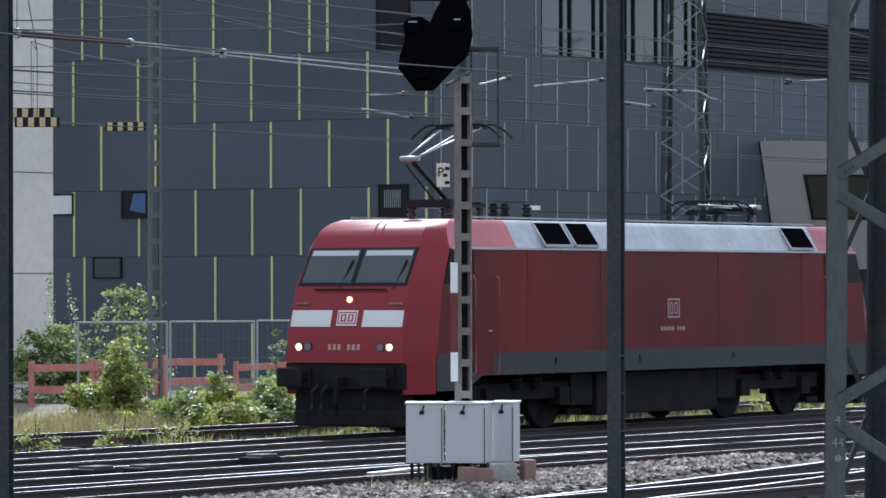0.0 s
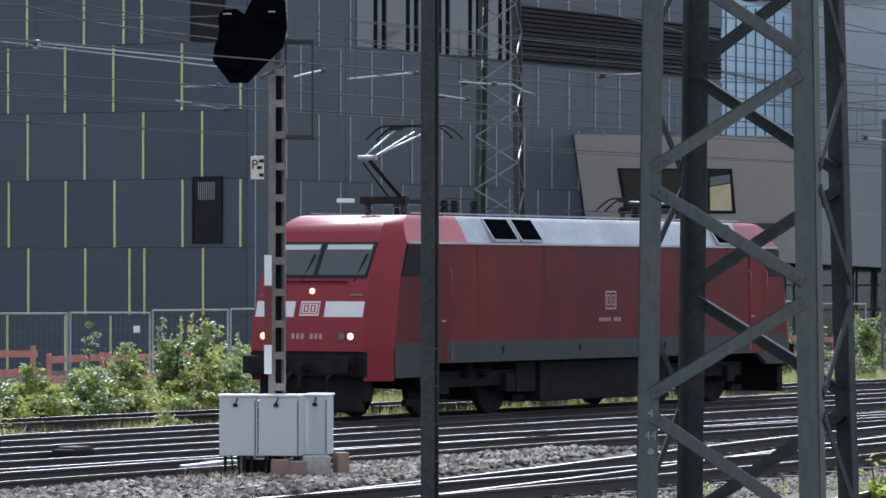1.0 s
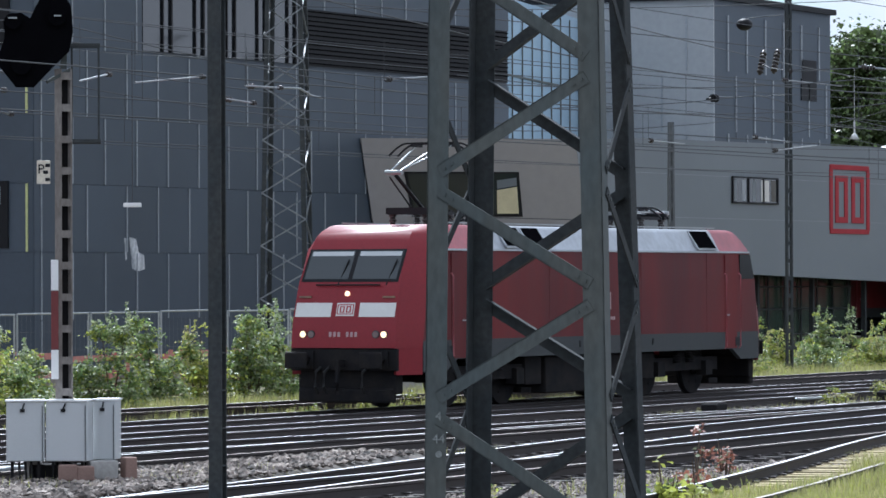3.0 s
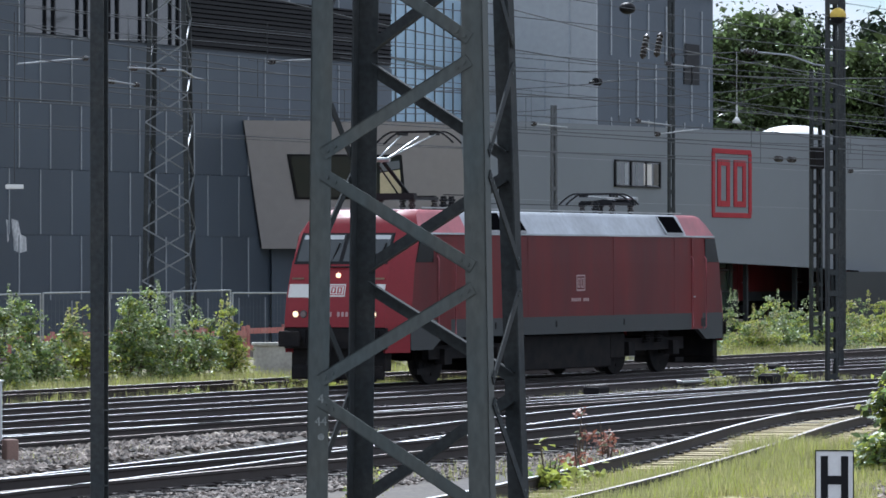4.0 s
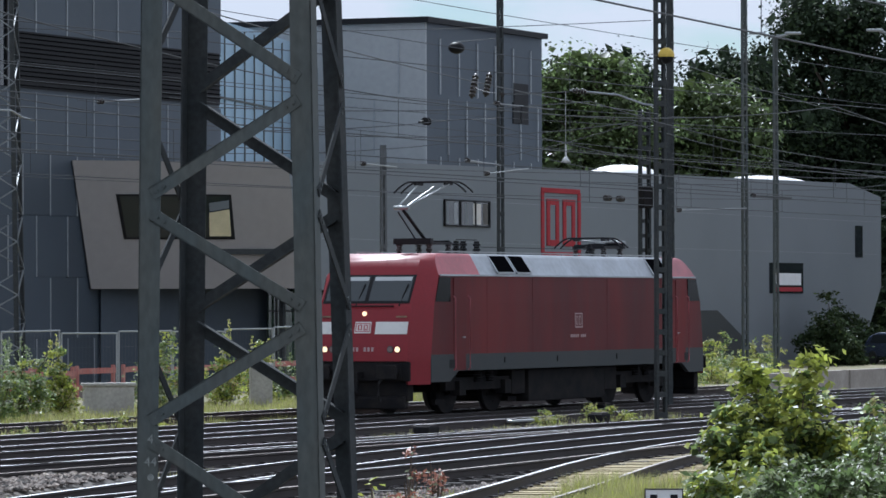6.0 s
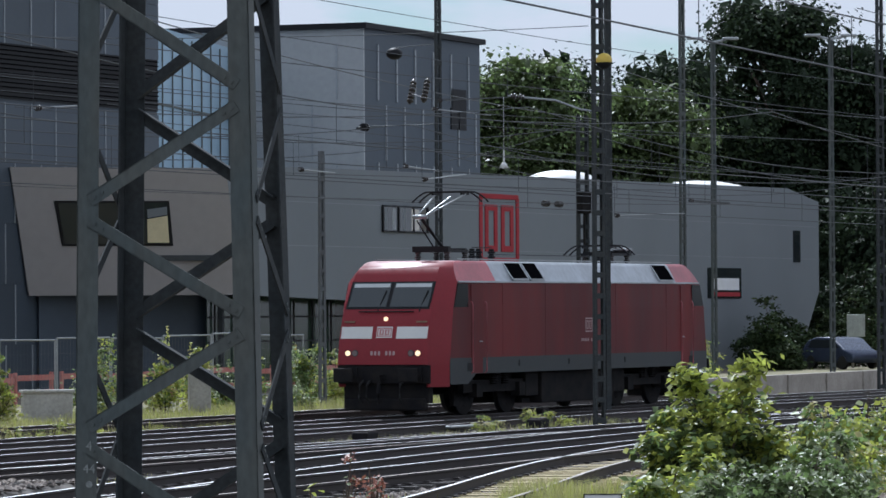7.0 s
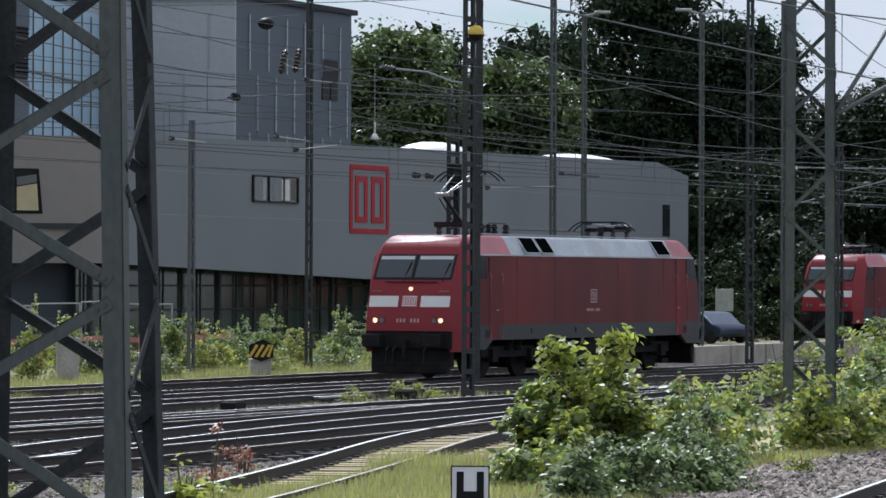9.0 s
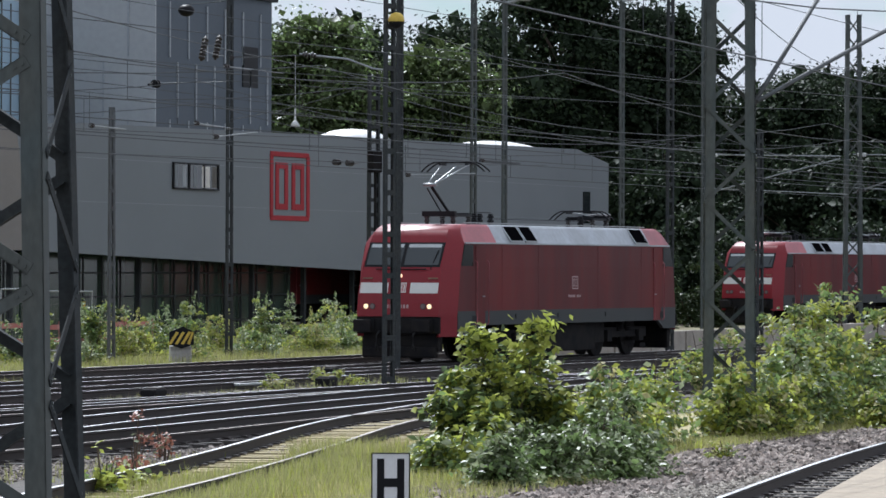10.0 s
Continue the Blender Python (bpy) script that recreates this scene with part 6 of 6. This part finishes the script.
def tree(label, x, y, h, w, seed, mats=("leaf_dark", "leaf"), mixture=0.2, clumps=70, per=150, size=0.30, low=0.28):
    """Tapered trunk, limbs to each clump, and clumps of small leaves with gaps between them."""
    rng = np.random.default_rng(seed)
    root = thing("tree", label, "tree", (x, y, -0.3), rng.uniform(0, 360), group="trees behind the yard")
    bm = bmesh.new()
    trunk = [(rng.normal(0, 0.15) * i, rng.normal(0, 0.15) * i, h * 0.8 * i / 5) for i in range(6)]
    tube(bm, trunk, h * 0.02, 8, r2=h * 0.004)
    part("trunk", bm, M["bark"], root)
    pts, nor, siz, idx = [], [], [], []
    limbs = bmesh.new()
    for k in range(clumps):
        u = rng.uniform(0, 1)
        zc = h * (low + (0.97 - low) * u)
        rr = w * 0.5 * math.sqrt(max(0.02, math.sin(math.pi * min(1, 0.12 + 0.86 * (1 - abs(u - 0.42) * 1.25))))) * rng.uniform(0.25, 1.08)
        rr *= 1 - 0.55 * max(0, u - 0.6) / 0.4
        a = rng.uniform(0, 2 * math.pi)
        c = np.array((rr * math.cos(a), rr * math.sin(a), zc))
        start = np.array((0, 0, max(h * 0.15, zc - rr * 0.7)))
        if k % 2 == 0:
            tube(limbs, (start, start * 0.5 + c * 0.5 + (0, 0, 0.3), c), 0.09, 5, r2=0.02, cap=False)
        n = int(per * rng.uniform(0.5, 1.5))
        spread = w * 0.075 * rng.uniform(0.7, 1.4)
        o = rng.normal(0, 1, (n, 3)) * (1.0, 1.0, 0.62)
        pts.append(c + o * spread)
        nor.append(o * 0.5 + (0, 0, 0.7) + rng.normal(0, 0.5, (n, 3)))
        siz.append(size * rng.uniform(0.6, 1.3, n))
        # lighter leaf colour likelier higher up, painting the sunlit side of the crown
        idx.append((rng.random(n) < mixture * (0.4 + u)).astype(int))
        # big leaves of the darker colour: inner shade as leaf tone, sky gaps closed
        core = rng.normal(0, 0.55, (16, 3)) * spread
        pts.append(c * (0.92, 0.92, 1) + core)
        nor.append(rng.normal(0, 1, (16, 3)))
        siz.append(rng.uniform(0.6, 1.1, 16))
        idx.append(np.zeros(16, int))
    for k in range(26):
        a, rr = rng.uniform(0, 2 * math.pi), w * 0.42 * math.sqrt(rng.uniform(0, 1))
        base = np.array((rr * math.cos(a), rr * math.sin(a), h * (0.93 - 0.28 * (rr / (0.42 * w)) ** 2)))
        tip = base + np.array((rng.normal(0, 0.25), rng.normal(0, 0.25), rng.uniform(0.5, 1.7)))
        n = int(rng.uniform(25, 60))
        f = rng.uniform(0, 1, n)[:, None]
        tube(limbs, (base, tip), 0.03, 3, r2=0.01, cap=False)
        pts.append(base + (tip - base) * f + rng.normal(0, 0.16, (n, 3)) * (1.15 - f))
        nor.append(rng.normal(0, 0.6, (n, 3)) + (0, 0, 0.6))
        siz.append(size * rng.uniform(0.6, 1.2, n))
        idx.append((rng.random(n) < mixture * 1.4).astype(int))
    tagged(part("limb", limbs, M["bark"], root), kind="stuff")
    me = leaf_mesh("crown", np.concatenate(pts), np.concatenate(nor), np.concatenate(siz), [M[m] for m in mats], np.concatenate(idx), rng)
    ob = new("crown", me)
    ob.parent = root
    tagged(ob, kind="stuff")
    return root


# bushes behind the main track: x, y, width, height, leaves, kind
BACK = ((90.2, 66, 3.8, 3.0, 9000, 0), (70.3, 50.8, 1.5, 1.95, 5200, 1), (72.4, 50.4, 1.2, 0.9, 1500, 0), (73.4, 50.4, 1.4, 1.2, 2400, 1), (74.5, 50.5, 1.3, 1.0, 2000, 0), (75.4, 50.3, 1.0, 0.8, 1200, 1), (76.05, 50.9, 0.8, 2.15, 1100, 2), (77.4, 50.7, 1.3, 1.55, 2300, 1),
        (79.2, 50.8, 1.3, 2.0, 3000, 0), (80.4, 51.0, 1.3, 1.85, 2600, 1), (81.4, 50.9, 1.1, 1.15, 1500, 0), (82.4, 52.0, 1.7, 1.9, 2200, 1), (84.4, 52.2, 1.5, 1.5, 1700, 0), (88.4, 52.6, 1.9, 2.2, 2900, 0), (90.8, 53.0, 1.9, 2.05, 2500, 0), (93.4, 53.2, 1.6, 2.0, 2000, 1),
        (95.4, 52.8, 2.0, 2.2, 2900, 0), (97.4, 53.2, 2.0, 2.3, 2700, 0), (99.3, 53.4, 1.6, 1.9, 1700, 0), (101.4, 53.6, 1.4, 1.9, 1600, 1), (107.8, 53.8, 1.5, 2.2, 1900, 0), (110.6, 54.2, 1.0, 1.5, 700, 0), (112.6, 54.0, 1.5, 2.1, 1700, 1),
        (116.6, 54.8, 1.4, 1.9, 1500, 1), (120.0, 55.2, 1.7, 1.9, 1700, 0), (124.2, 55.0, 2.0, 2.3, 2200, 0), (127.6, 55.2, 2.2, 2.0, 2300, 1), (130.0, 55.4, 2.0, 1.7, 1800, 0), (134.0, 56.0, 2.4, 2.2, 2100, 0), (138.0, 56.0, 2.6, 1.7, 2000, 1), (142.5, 56.2, 2.6, 2.3, 2200, 0),
        (147.0, 56.4, 2.8, 1.9, 2000, 1), (152.0, 57.0, 3.0, 2.3, 2200, 0), (158.0, 57.4, 3.4, 2.0, 2200, 1), (164, 58.0, 3.4, 2.2, 2000, 1), (172, 58.5, 3.6, 2.0, 2000, 1), (132.2, 52.6, 2.0, 1.1, 1500, 0), (136.0, 52.4, 2.2, 1.3, 1600, 1), (140.0, 52.8, 2.4, 1.4, 1700, 0), (145, 52.6, 2.6, 1.3, 1700, 0), (150, 53, 2.8, 1.4, 1700, 1), (156, 54, 3, 1.3, 1600, 0), (195.0, 62.9, 3.0, 2.6, 2600, 3), (200.5, 63.4, 4.0, 3.4, 2600, 3), (205.5, 62.0, 4.0, 3.8, 2600, 3), (210.5, 60.5, 4.0, 3.6, 2600, 3), (118.4, 52.6, 1.4, 0.9, 900, 0), (126.0, 52.6, 1.6, 1.0, 1200, 1))
NOTES = ("leafy green shrub growing along the siding", "yellow-green weedy shrub beside the track", "sparse thin-stemmed shrub with small pale leaves", "dark green dense bush behind the parked car")
BACK += ((71.4, 50.0, 1.7, 0.95, 2200, 1), (73.0, 49.8, 1.7, 0.85, 2200, 1), (74.3, 49.8, 1.6, 1.15, 2200, 0), (75.6, 49.7, 1.7, 0.9, 2200, 1), (77.0, 49.9, 1.6, 1.0, 2200, 1), (78.6, 50.0, 1.7, 1.1, 2200, 1), (80.2, 50.1, 1.7, 1.0, 2000, 0))
for i, (x, y, w, h, n, kd) in enumerate(BACK):
    shrub(NOTES[kd], x, y, w, h * (0.8 if 117 < x < 180 else 1), int(n * 1.8), (0.085, 0.085, 0.07, 0.16)[kd], 100 + i, (("leaf", "leaf_yellow", "leaf_pale"), ("leaf_yellow", "leaf", "straw"), ("leaf", "leaf_pale"), ("leaf_dark", "leaf_mid"))[kd], (0.2, 0.35, 0.3, 0.2)[kd], shoots=4 if kd == 2 else 7, spires=(5, 2, 0, 0)[kd] if x > 78 else 0)

# bushes before the tracks
shrub("large maple-like bush with yellow-green top leaves", 60.2, 20.3, 2.5, 2.15, 9500, 0.125, 7, ("leaf_mid", "leaf_yellow", "leaf"), 0.75, shoots=16, group="near bushes", top_bias=1)
NEAR = ((57.4, 20.1, 1.4, 0.8, 1500, 0), (54.9, 18.3, 1.4, 0.75, 1700, 3), (56.3, 18.2, 1.5, 0.85, 1900, 3), (57.6, 17.9, 1.5, 0.8, 1900, 3), (59.0, 17.9, 1.3, 0.7, 1500, 3), (58.4, 20.0, 1.1, 0.8, 1400, 0), (58.3, 19.3, 1.2, 0.8, 1600, 3), (59.3, 18.7, 1.7, 1.05, 2800, 3), (61.2, 19.0, 1.6, 1.1, 2400, 3), (63.0, 19.7, 1.5, 1.3, 2200, 0), (65.4, 20.2, 1.6, 1.4, 2300, 1), (67.6, 20.6, 1.6, 1.3, 2200, 1), (70.0, 20.9, 1.8, 1.7, 2500, 0), (72.0, 20.3, 1.5, 1.5, 2000, 1),
        (73.2, 19.8, 1.3, 1.1, 1700, 1), (75.6, 20.4, 1.6, 1.7, 2200, 0), (77.6, 20.5, 1.9, 2.3, 2900, 0), (79.4, 20.6, 2.0, 2.5, 3000, 1), (81.6, 20.8, 2.2, 2.5, 3200, 0), (84.0, 20.6, 2.2, 2.7, 3000, 1), (78.2, 18.9, 1.6, 0.8, 1700, 1), (81.0, 18.7, 1.8, 0.9, 1700, 1),
        (87, 22, 2.4, 2.2, 2600, 0), (92, 24, 2.4, 1.9, 2300, 1), (97, 27.5, 2.2, 1.6, 1700, 1), (51.6, 22.6, 0.55, 0.7, 200, 4), (53.2, 22.9, 0.4, 0.4, 120, 1))
NEAR_NOTES = ("green bush beside the near track", "yellow-green bush in the rough grass", "", "low bramble with glossy dull leaves", "bright green maple seedling")
for i, (x, y, w, h, n, kd) in enumerate(NEAR):
    shrub(NEAR_NOTES[kd], x, y, w, h, int(n * 1.1), 0.112 if kd != 3 else 0.09, 300 + i, (("leaf", "leaf_yellow", "leaf_pale"), ("leaf_yellow", "leaf", "straw"), (), ("leaf", "leaf_mid", "leaf_pale"), ("leaf_yellow", "leaf"))[kd], (0.4, 0.4, 0, 0.25, 0.3)[kd], shoots=8, group="near bushes")
for i, (x, y, h) in enumerate(((57.5, 24.7, 0.6), (58.6, 25.2, 1.0), (60.0, 25.3, 0.6), (61.5, 26.0, 0.7), (56.2, 24.2, 0.5))):
    shrub("reddish weed stalk in the ballast", x, y, 0.4, h, 60, 0.075, 500 + i, ("leaf_red", "leaf_pale", "leaf_red"), 0.2, shoots=3, name="weed", category="weed", group="red weeds")
for i, (x, y, w, h) in enumerate(((70.4, 45.2, 0.7, 0.5), (69.3, 44.9, 0.6, 0.4), (88.0, 45.0, 1.2, 0.55), (86.6, 44.9, 0.9, 0.5), (90.2, 45.0, 1.0, 0.45), (84.0, 45.1, 1.0, 0.35), (49.2, 24.0, 0.4, 0.5), (64.7, 18.2, 0.5, 0.35), (101, 38.0, 1.0, 0.5), (99, 37.8, 0.8, 0.6), (96, 37.6, 0.9, 0.5), (62.0, 46.5, 0.9, 0.7), (64.0, 46.0, 1.0, 0.8), (66.0, 46.2, 0.9, 0.7))):
    shrub("yellowish weed clump between the tracks", x, y, w, h, 420, 0.06, 540 + i, ("leaf_yellow", "straw", "leaf"), 0.4, shoots=6, name="weed", category="weed", group="weeds between the tracks")

# trees behind the buildings
TREES = ((252, 81, 12.5, 9, 25, ("leaf_deep", "leaf_dark"), 0.3), (218, 91, 14.6, 10.5, 1, ("leaf_mid", "leaf"), 0.35), (224, 86, 16.2, 10.5, 2, ("leaf_mid", "leaf"), 0.4), (229, 80.5, 14.6, 8.5, 24, ("leaf_mid", "leaf"), 0.3), (240, 82.6, 16.8, 11, 3, ("leaf_deep", "leaf_dark"), 0.5), (238, 90, 16.8, 11, 4, ("leaf_deep", "leaf_dark"), 0.3), (246, 79.2, 20.5, 11, 5, ("leaf_deep", "leaf_dark"), 0.2), (250, 75.2, 18.2, 10, 6, ("leaf_deep", "leaf_dark"), 0.15),
         (246, 66, 13.5, 9, 7, ("leaf_deep", "leaf_dark"), 0.15), (252, 61, 14.5, 9, 8, ("leaf_deep", "leaf_dark"), 0.2), (262, 56.5, 15.0, 9, 9, ("leaf_deep", "leaf_dark"), 0.25), (256, 50, 16.0, 9, 10, ("leaf_deep", "leaf_dark"), 0.2), (250, 46, 14.5, 8, 11, ("leaf_deep", "leaf_dark"), 0.2), (270, 70, 15.5, 9, 12, ("leaf_deep", "leaf_dark"), 0.15), (262, 78, 17, 12, 13, ("leaf_deep", "leaf_dark"), 0.15),
         (236, 70, 9, 10, 14, ("leaf_deep", "leaf_dark"), 0.1), (240, 63, 9, 10, 15, ("leaf_deep", "leaf_dark"), 0.1), (238, 57, 9, 10, 16, ("leaf_deep", "leaf_dark"), 0.1), (246, 53, 9, 10, 17, ("leaf_deep", "leaf_dark"), 0.1), (250, 41, 9.5, 10, 18, ("leaf_deep", "leaf_dark"), 0.15), (226, 64, 6, 7, 19, ("leaf_deep", "leaf_dark"), 0.2), (222, 61, 4.5, 6, 20, ("leaf_deep", "leaf_dark"), 0.3), (228, 57, 5, 7, 21, ("leaf_deep", "leaf_dark"), 0.3), (232, 52, 5, 7, 22, ("leaf_deep", "leaf_dark"), 0.3), (218, 66, 4, 5, 23, ("leaf_deep", "leaf_dark"), 0.3))
for x, y, h, w, sd, ms, mx_ in TREES:
    big_ = h > 11
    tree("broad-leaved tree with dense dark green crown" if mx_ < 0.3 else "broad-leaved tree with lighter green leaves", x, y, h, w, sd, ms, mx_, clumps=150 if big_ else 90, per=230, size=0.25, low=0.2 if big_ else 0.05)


# ---- grass and stones ----
def grass_patch(name, label, zones, count, h, seed, mats=("grass", "straw", "leaf_yellow")):
    rng = np.random.default_rng(seed)
    v, f, mi = [], [], []
    total = sum((x1 - x0) * (y1 - y0) for x0, x1, y0, y1 in zones)
    for x0, x1, y0, y1 in zones:
        n = int(count * (x1 - x0) * (y1 - y0) / total)
        c = rng.uniform((x0, y0), (x1, y1), (n, 2))
        keep = np.array([noise.noise((p[0] * 0.5, p[1] * 0.8, seed)) > -0.22 for p in c])
        for (px_, py_) in c[keep]:
            hh = h * rng.uniform(0.4, 1.5) * (1 + 0.6 * noise.noise((px_ * 0.35, py_ * 0.35, seed + 5)))
            a = rng.uniform(0, math.pi)
            w = 0.007 + 0.007 * rng.random()
            lx, ly = rng.normal(0, 0.28, 2) * hh
            i = len(v)
            v += [(px_ - w * math.cos(a), py_ - w * math.sin(a), -0.26), (px_ + w * math.cos(a), py_ + w * math.sin(a), -0.26), (px_ + lx, py_ + ly, -0.24 + hh)]
            f.append((i, i + 1, i + 2))
            mi.append(int(rng.choice(len(mats), p=(0.45, 0.35, 0.2))))
    me = bpy.data.meshes.new(name)
    me.from_pydata(v, [], f)
    me.polygons.foreach_set("material_index", np.array(mi, np.int32))
    for m in mats:
        me.materials.append(M[m])
    tagged(new(name, me), label, "grass", kind="stuff")


M["blade"] = mat("blade", (0.33, 0.355, 0.14), 0.6, spec=0.2, second=(0.46, 0.42, 0.24), scale=0.6, per_island=0.35, bump=0, trans=0.3)
grass_patch("grass", "rough yellowing grass beside the diverging track", ((47, 58, 17.7, 21.6), (52, 66, 20.5, 23.2), (62, 86, 19.2, 20.4)), 50000, 0.15, 1, ("straw", "blade", "leaf_yellow"))
grass_patch("grass", "dry weeds and grass beyond the siding", ((80, 140, 49.6, 54), (64, 100, 44.6, 45.6)), 30000, 0.22, 2, ("blade", "straw", "leaf_yellow"))
grass_patch("grass", "tall dry grass and weeds behind the siding", ((56, 72, 49.0, 52.5),), 26000, 0.38, 6, ("dry_stalk", "straw", "blade"))
grass_patch("grass", "grass and weeds among the bushes of the siding", ((71, 82, 49.2, 51.5),), 9000, 0.3, 8, ("blade", "straw", "leaf_yellow"))
grass_patch("grass", "tufts growing over the pale sleepers", ((46, 50, 19.6, 20.9), (50, 54, 20.3, 21.7), (54, 58, 21.1, 22.6), (58, 62, 22.3, 23.4), (62, 66, 23.2, 24.2)), 17000, 0.24, 9, ("straw", "blade", "leaf_yellow"))
grass_patch("grass", "sparse weeds between the yard tracks", ((86, 105, 37.0, 38.2), (54, 62, 24.0, 26.0)), 1500, 0.16, 3, ("blade", "straw", "leaf_yellow"))


def stones(name, label, zones, count, size, seed, material, z=-0.225, bed=False):
    rng = np.random.default_rng(seed)
    base = np.array([(1, 0, 0), (-1, 0, 0), (0, 1, 0), (0, -1, 0), (0, 0, 0.8), (0.3, 0.2, -0.6)], float)
    faces = np.array([(0, 2, 4), (2, 1, 4), (1, 3, 4), (3, 0, 4), (2, 0, 5), (1, 2, 5), (3, 1, 5), (0, 3, 5)])
    total = sum((x1 - x0) * (y1 - y0) for x0, x1, y0, y1 in zones)
    vs, fs, k = [], [], 0
    for x0, x1, y0, y1 in zones:
        n = int(count * (x1 - x0) * (y1 - y0) / total)
        for c in rng.uniform((x0, y0), (x1, y1), (n, 2)):
            if bed and not bed_edges(c[0])[0] + 0.25 < c[1] < bed_edges(c[0])[1] - 0.2:
                continue
            s = size * rng.uniform(0.5, 1.4)
            q = (base + rng.normal(0, 0.22, (6, 3))) * s * (1, 1, 0.75)
            a = rng.uniform(0, 6.28)
            r = np.array(((math.cos(a), -math.sin(a), 0), (math.sin(a), math.cos(a), 0), (0, 0, 1)))
            vs.append(q @ r + (c[0], c[1], z + rng.uniform(0, 0.04)))
            fs.append(faces + k)
            k += 6
    me = bpy.data.meshes.new(name)
    me.from_pydata(np.concatenate(vs).tolist(), [], np.concatenate(fs).tolist())
    me.materials.append(M[material])
    tagged(new(name, me), label, "ballast", kind="stuff")


stones("ballast_stones", "loose grey-brown ballast stones between the tracks", ((45, 100, 37.3, 38.6), (56, 100, 40.4, 41.9), (46, 66, 25.2, 26.9)), 26000, 0.035, 1, "stone")
M["stone_fresh"] = mat("stone_fresh", (0.36, 0.32, 0.275), 0.85, per_island=0.7, scale=3, fine=30)
stones("ballast_stones", "fresh grey ballast stones beside the platform track", ((47, 78, 14.0, 16.8),), 22000, 0.034, 2, "stone_fresh")
M["stone_bark"] = mat("stone_bark", (0.22, 0.18, 0.155), 0.85, second=(0.33, 0.28, 0.25), per_island=0.85, scale=1.0, mix=1.0, fine=30)
stones("ballast_stones", "coarse brown-grey stones and bark beside the bushes", ((47, 82, 16.2, 19.4),), 18000, 0.06, 3, "stone_bark")
M["stone_bed"] = mat("stone_bed", (0.145, 0.12, 0.105), 0.8, second=(0.27, 0.23, 0.195), per_island=0.9, scale=0.8, mix=1.0, fine=30)
stones("ballast_stones", "loose pale stones on the raised ballast bed", ((42, 64, 28.8, 33.6),), 14000, 0.055, 4, "stone_bed", -0.075, True)
grass_patch("grass", "sparse yellow weeds on the ballast bed", ((50, 58, 30.2, 32.6), (62, 68, 32.0, 33.2)), 700, 0.22, 10, ("straw", "blade", "leaf_yellow"))


# ---- what moves ----
RUN = ((0, -0.37), (1, 4.84), (2.5, 12.32), (4.5, 22.2), (5.5, 27.25), (7.5, 36.7), (8.5, 41.55), (9, 44.0), (10, 48.68))


def run(t):
    """Metres that the locomotive has gone back along the main line."""
    for (a, s0), (b, s1) in zip(RUN, RUN[1:]):
        if a <= t <= b:
            return s0 + (s1 - s0) * (t - a) / (b - a)


def motions():
    rows, turns = [], []
    for t, s in RUN:
        rows.append((t, pose(75.97 + s, arc_y(75.97 + s), 0, 0, 0, 180.1 - math.degrees(0.00147 * s))))
    walk(LOCO, rows)
    for w, x in WHEELS:
        walk(w, [(i * 0.1, pose(x, 0, 0.63, 0, -math.degrees((run(i * 0.1) - run(0)) / 0.63), 0)) for i in range(101)])


motions()
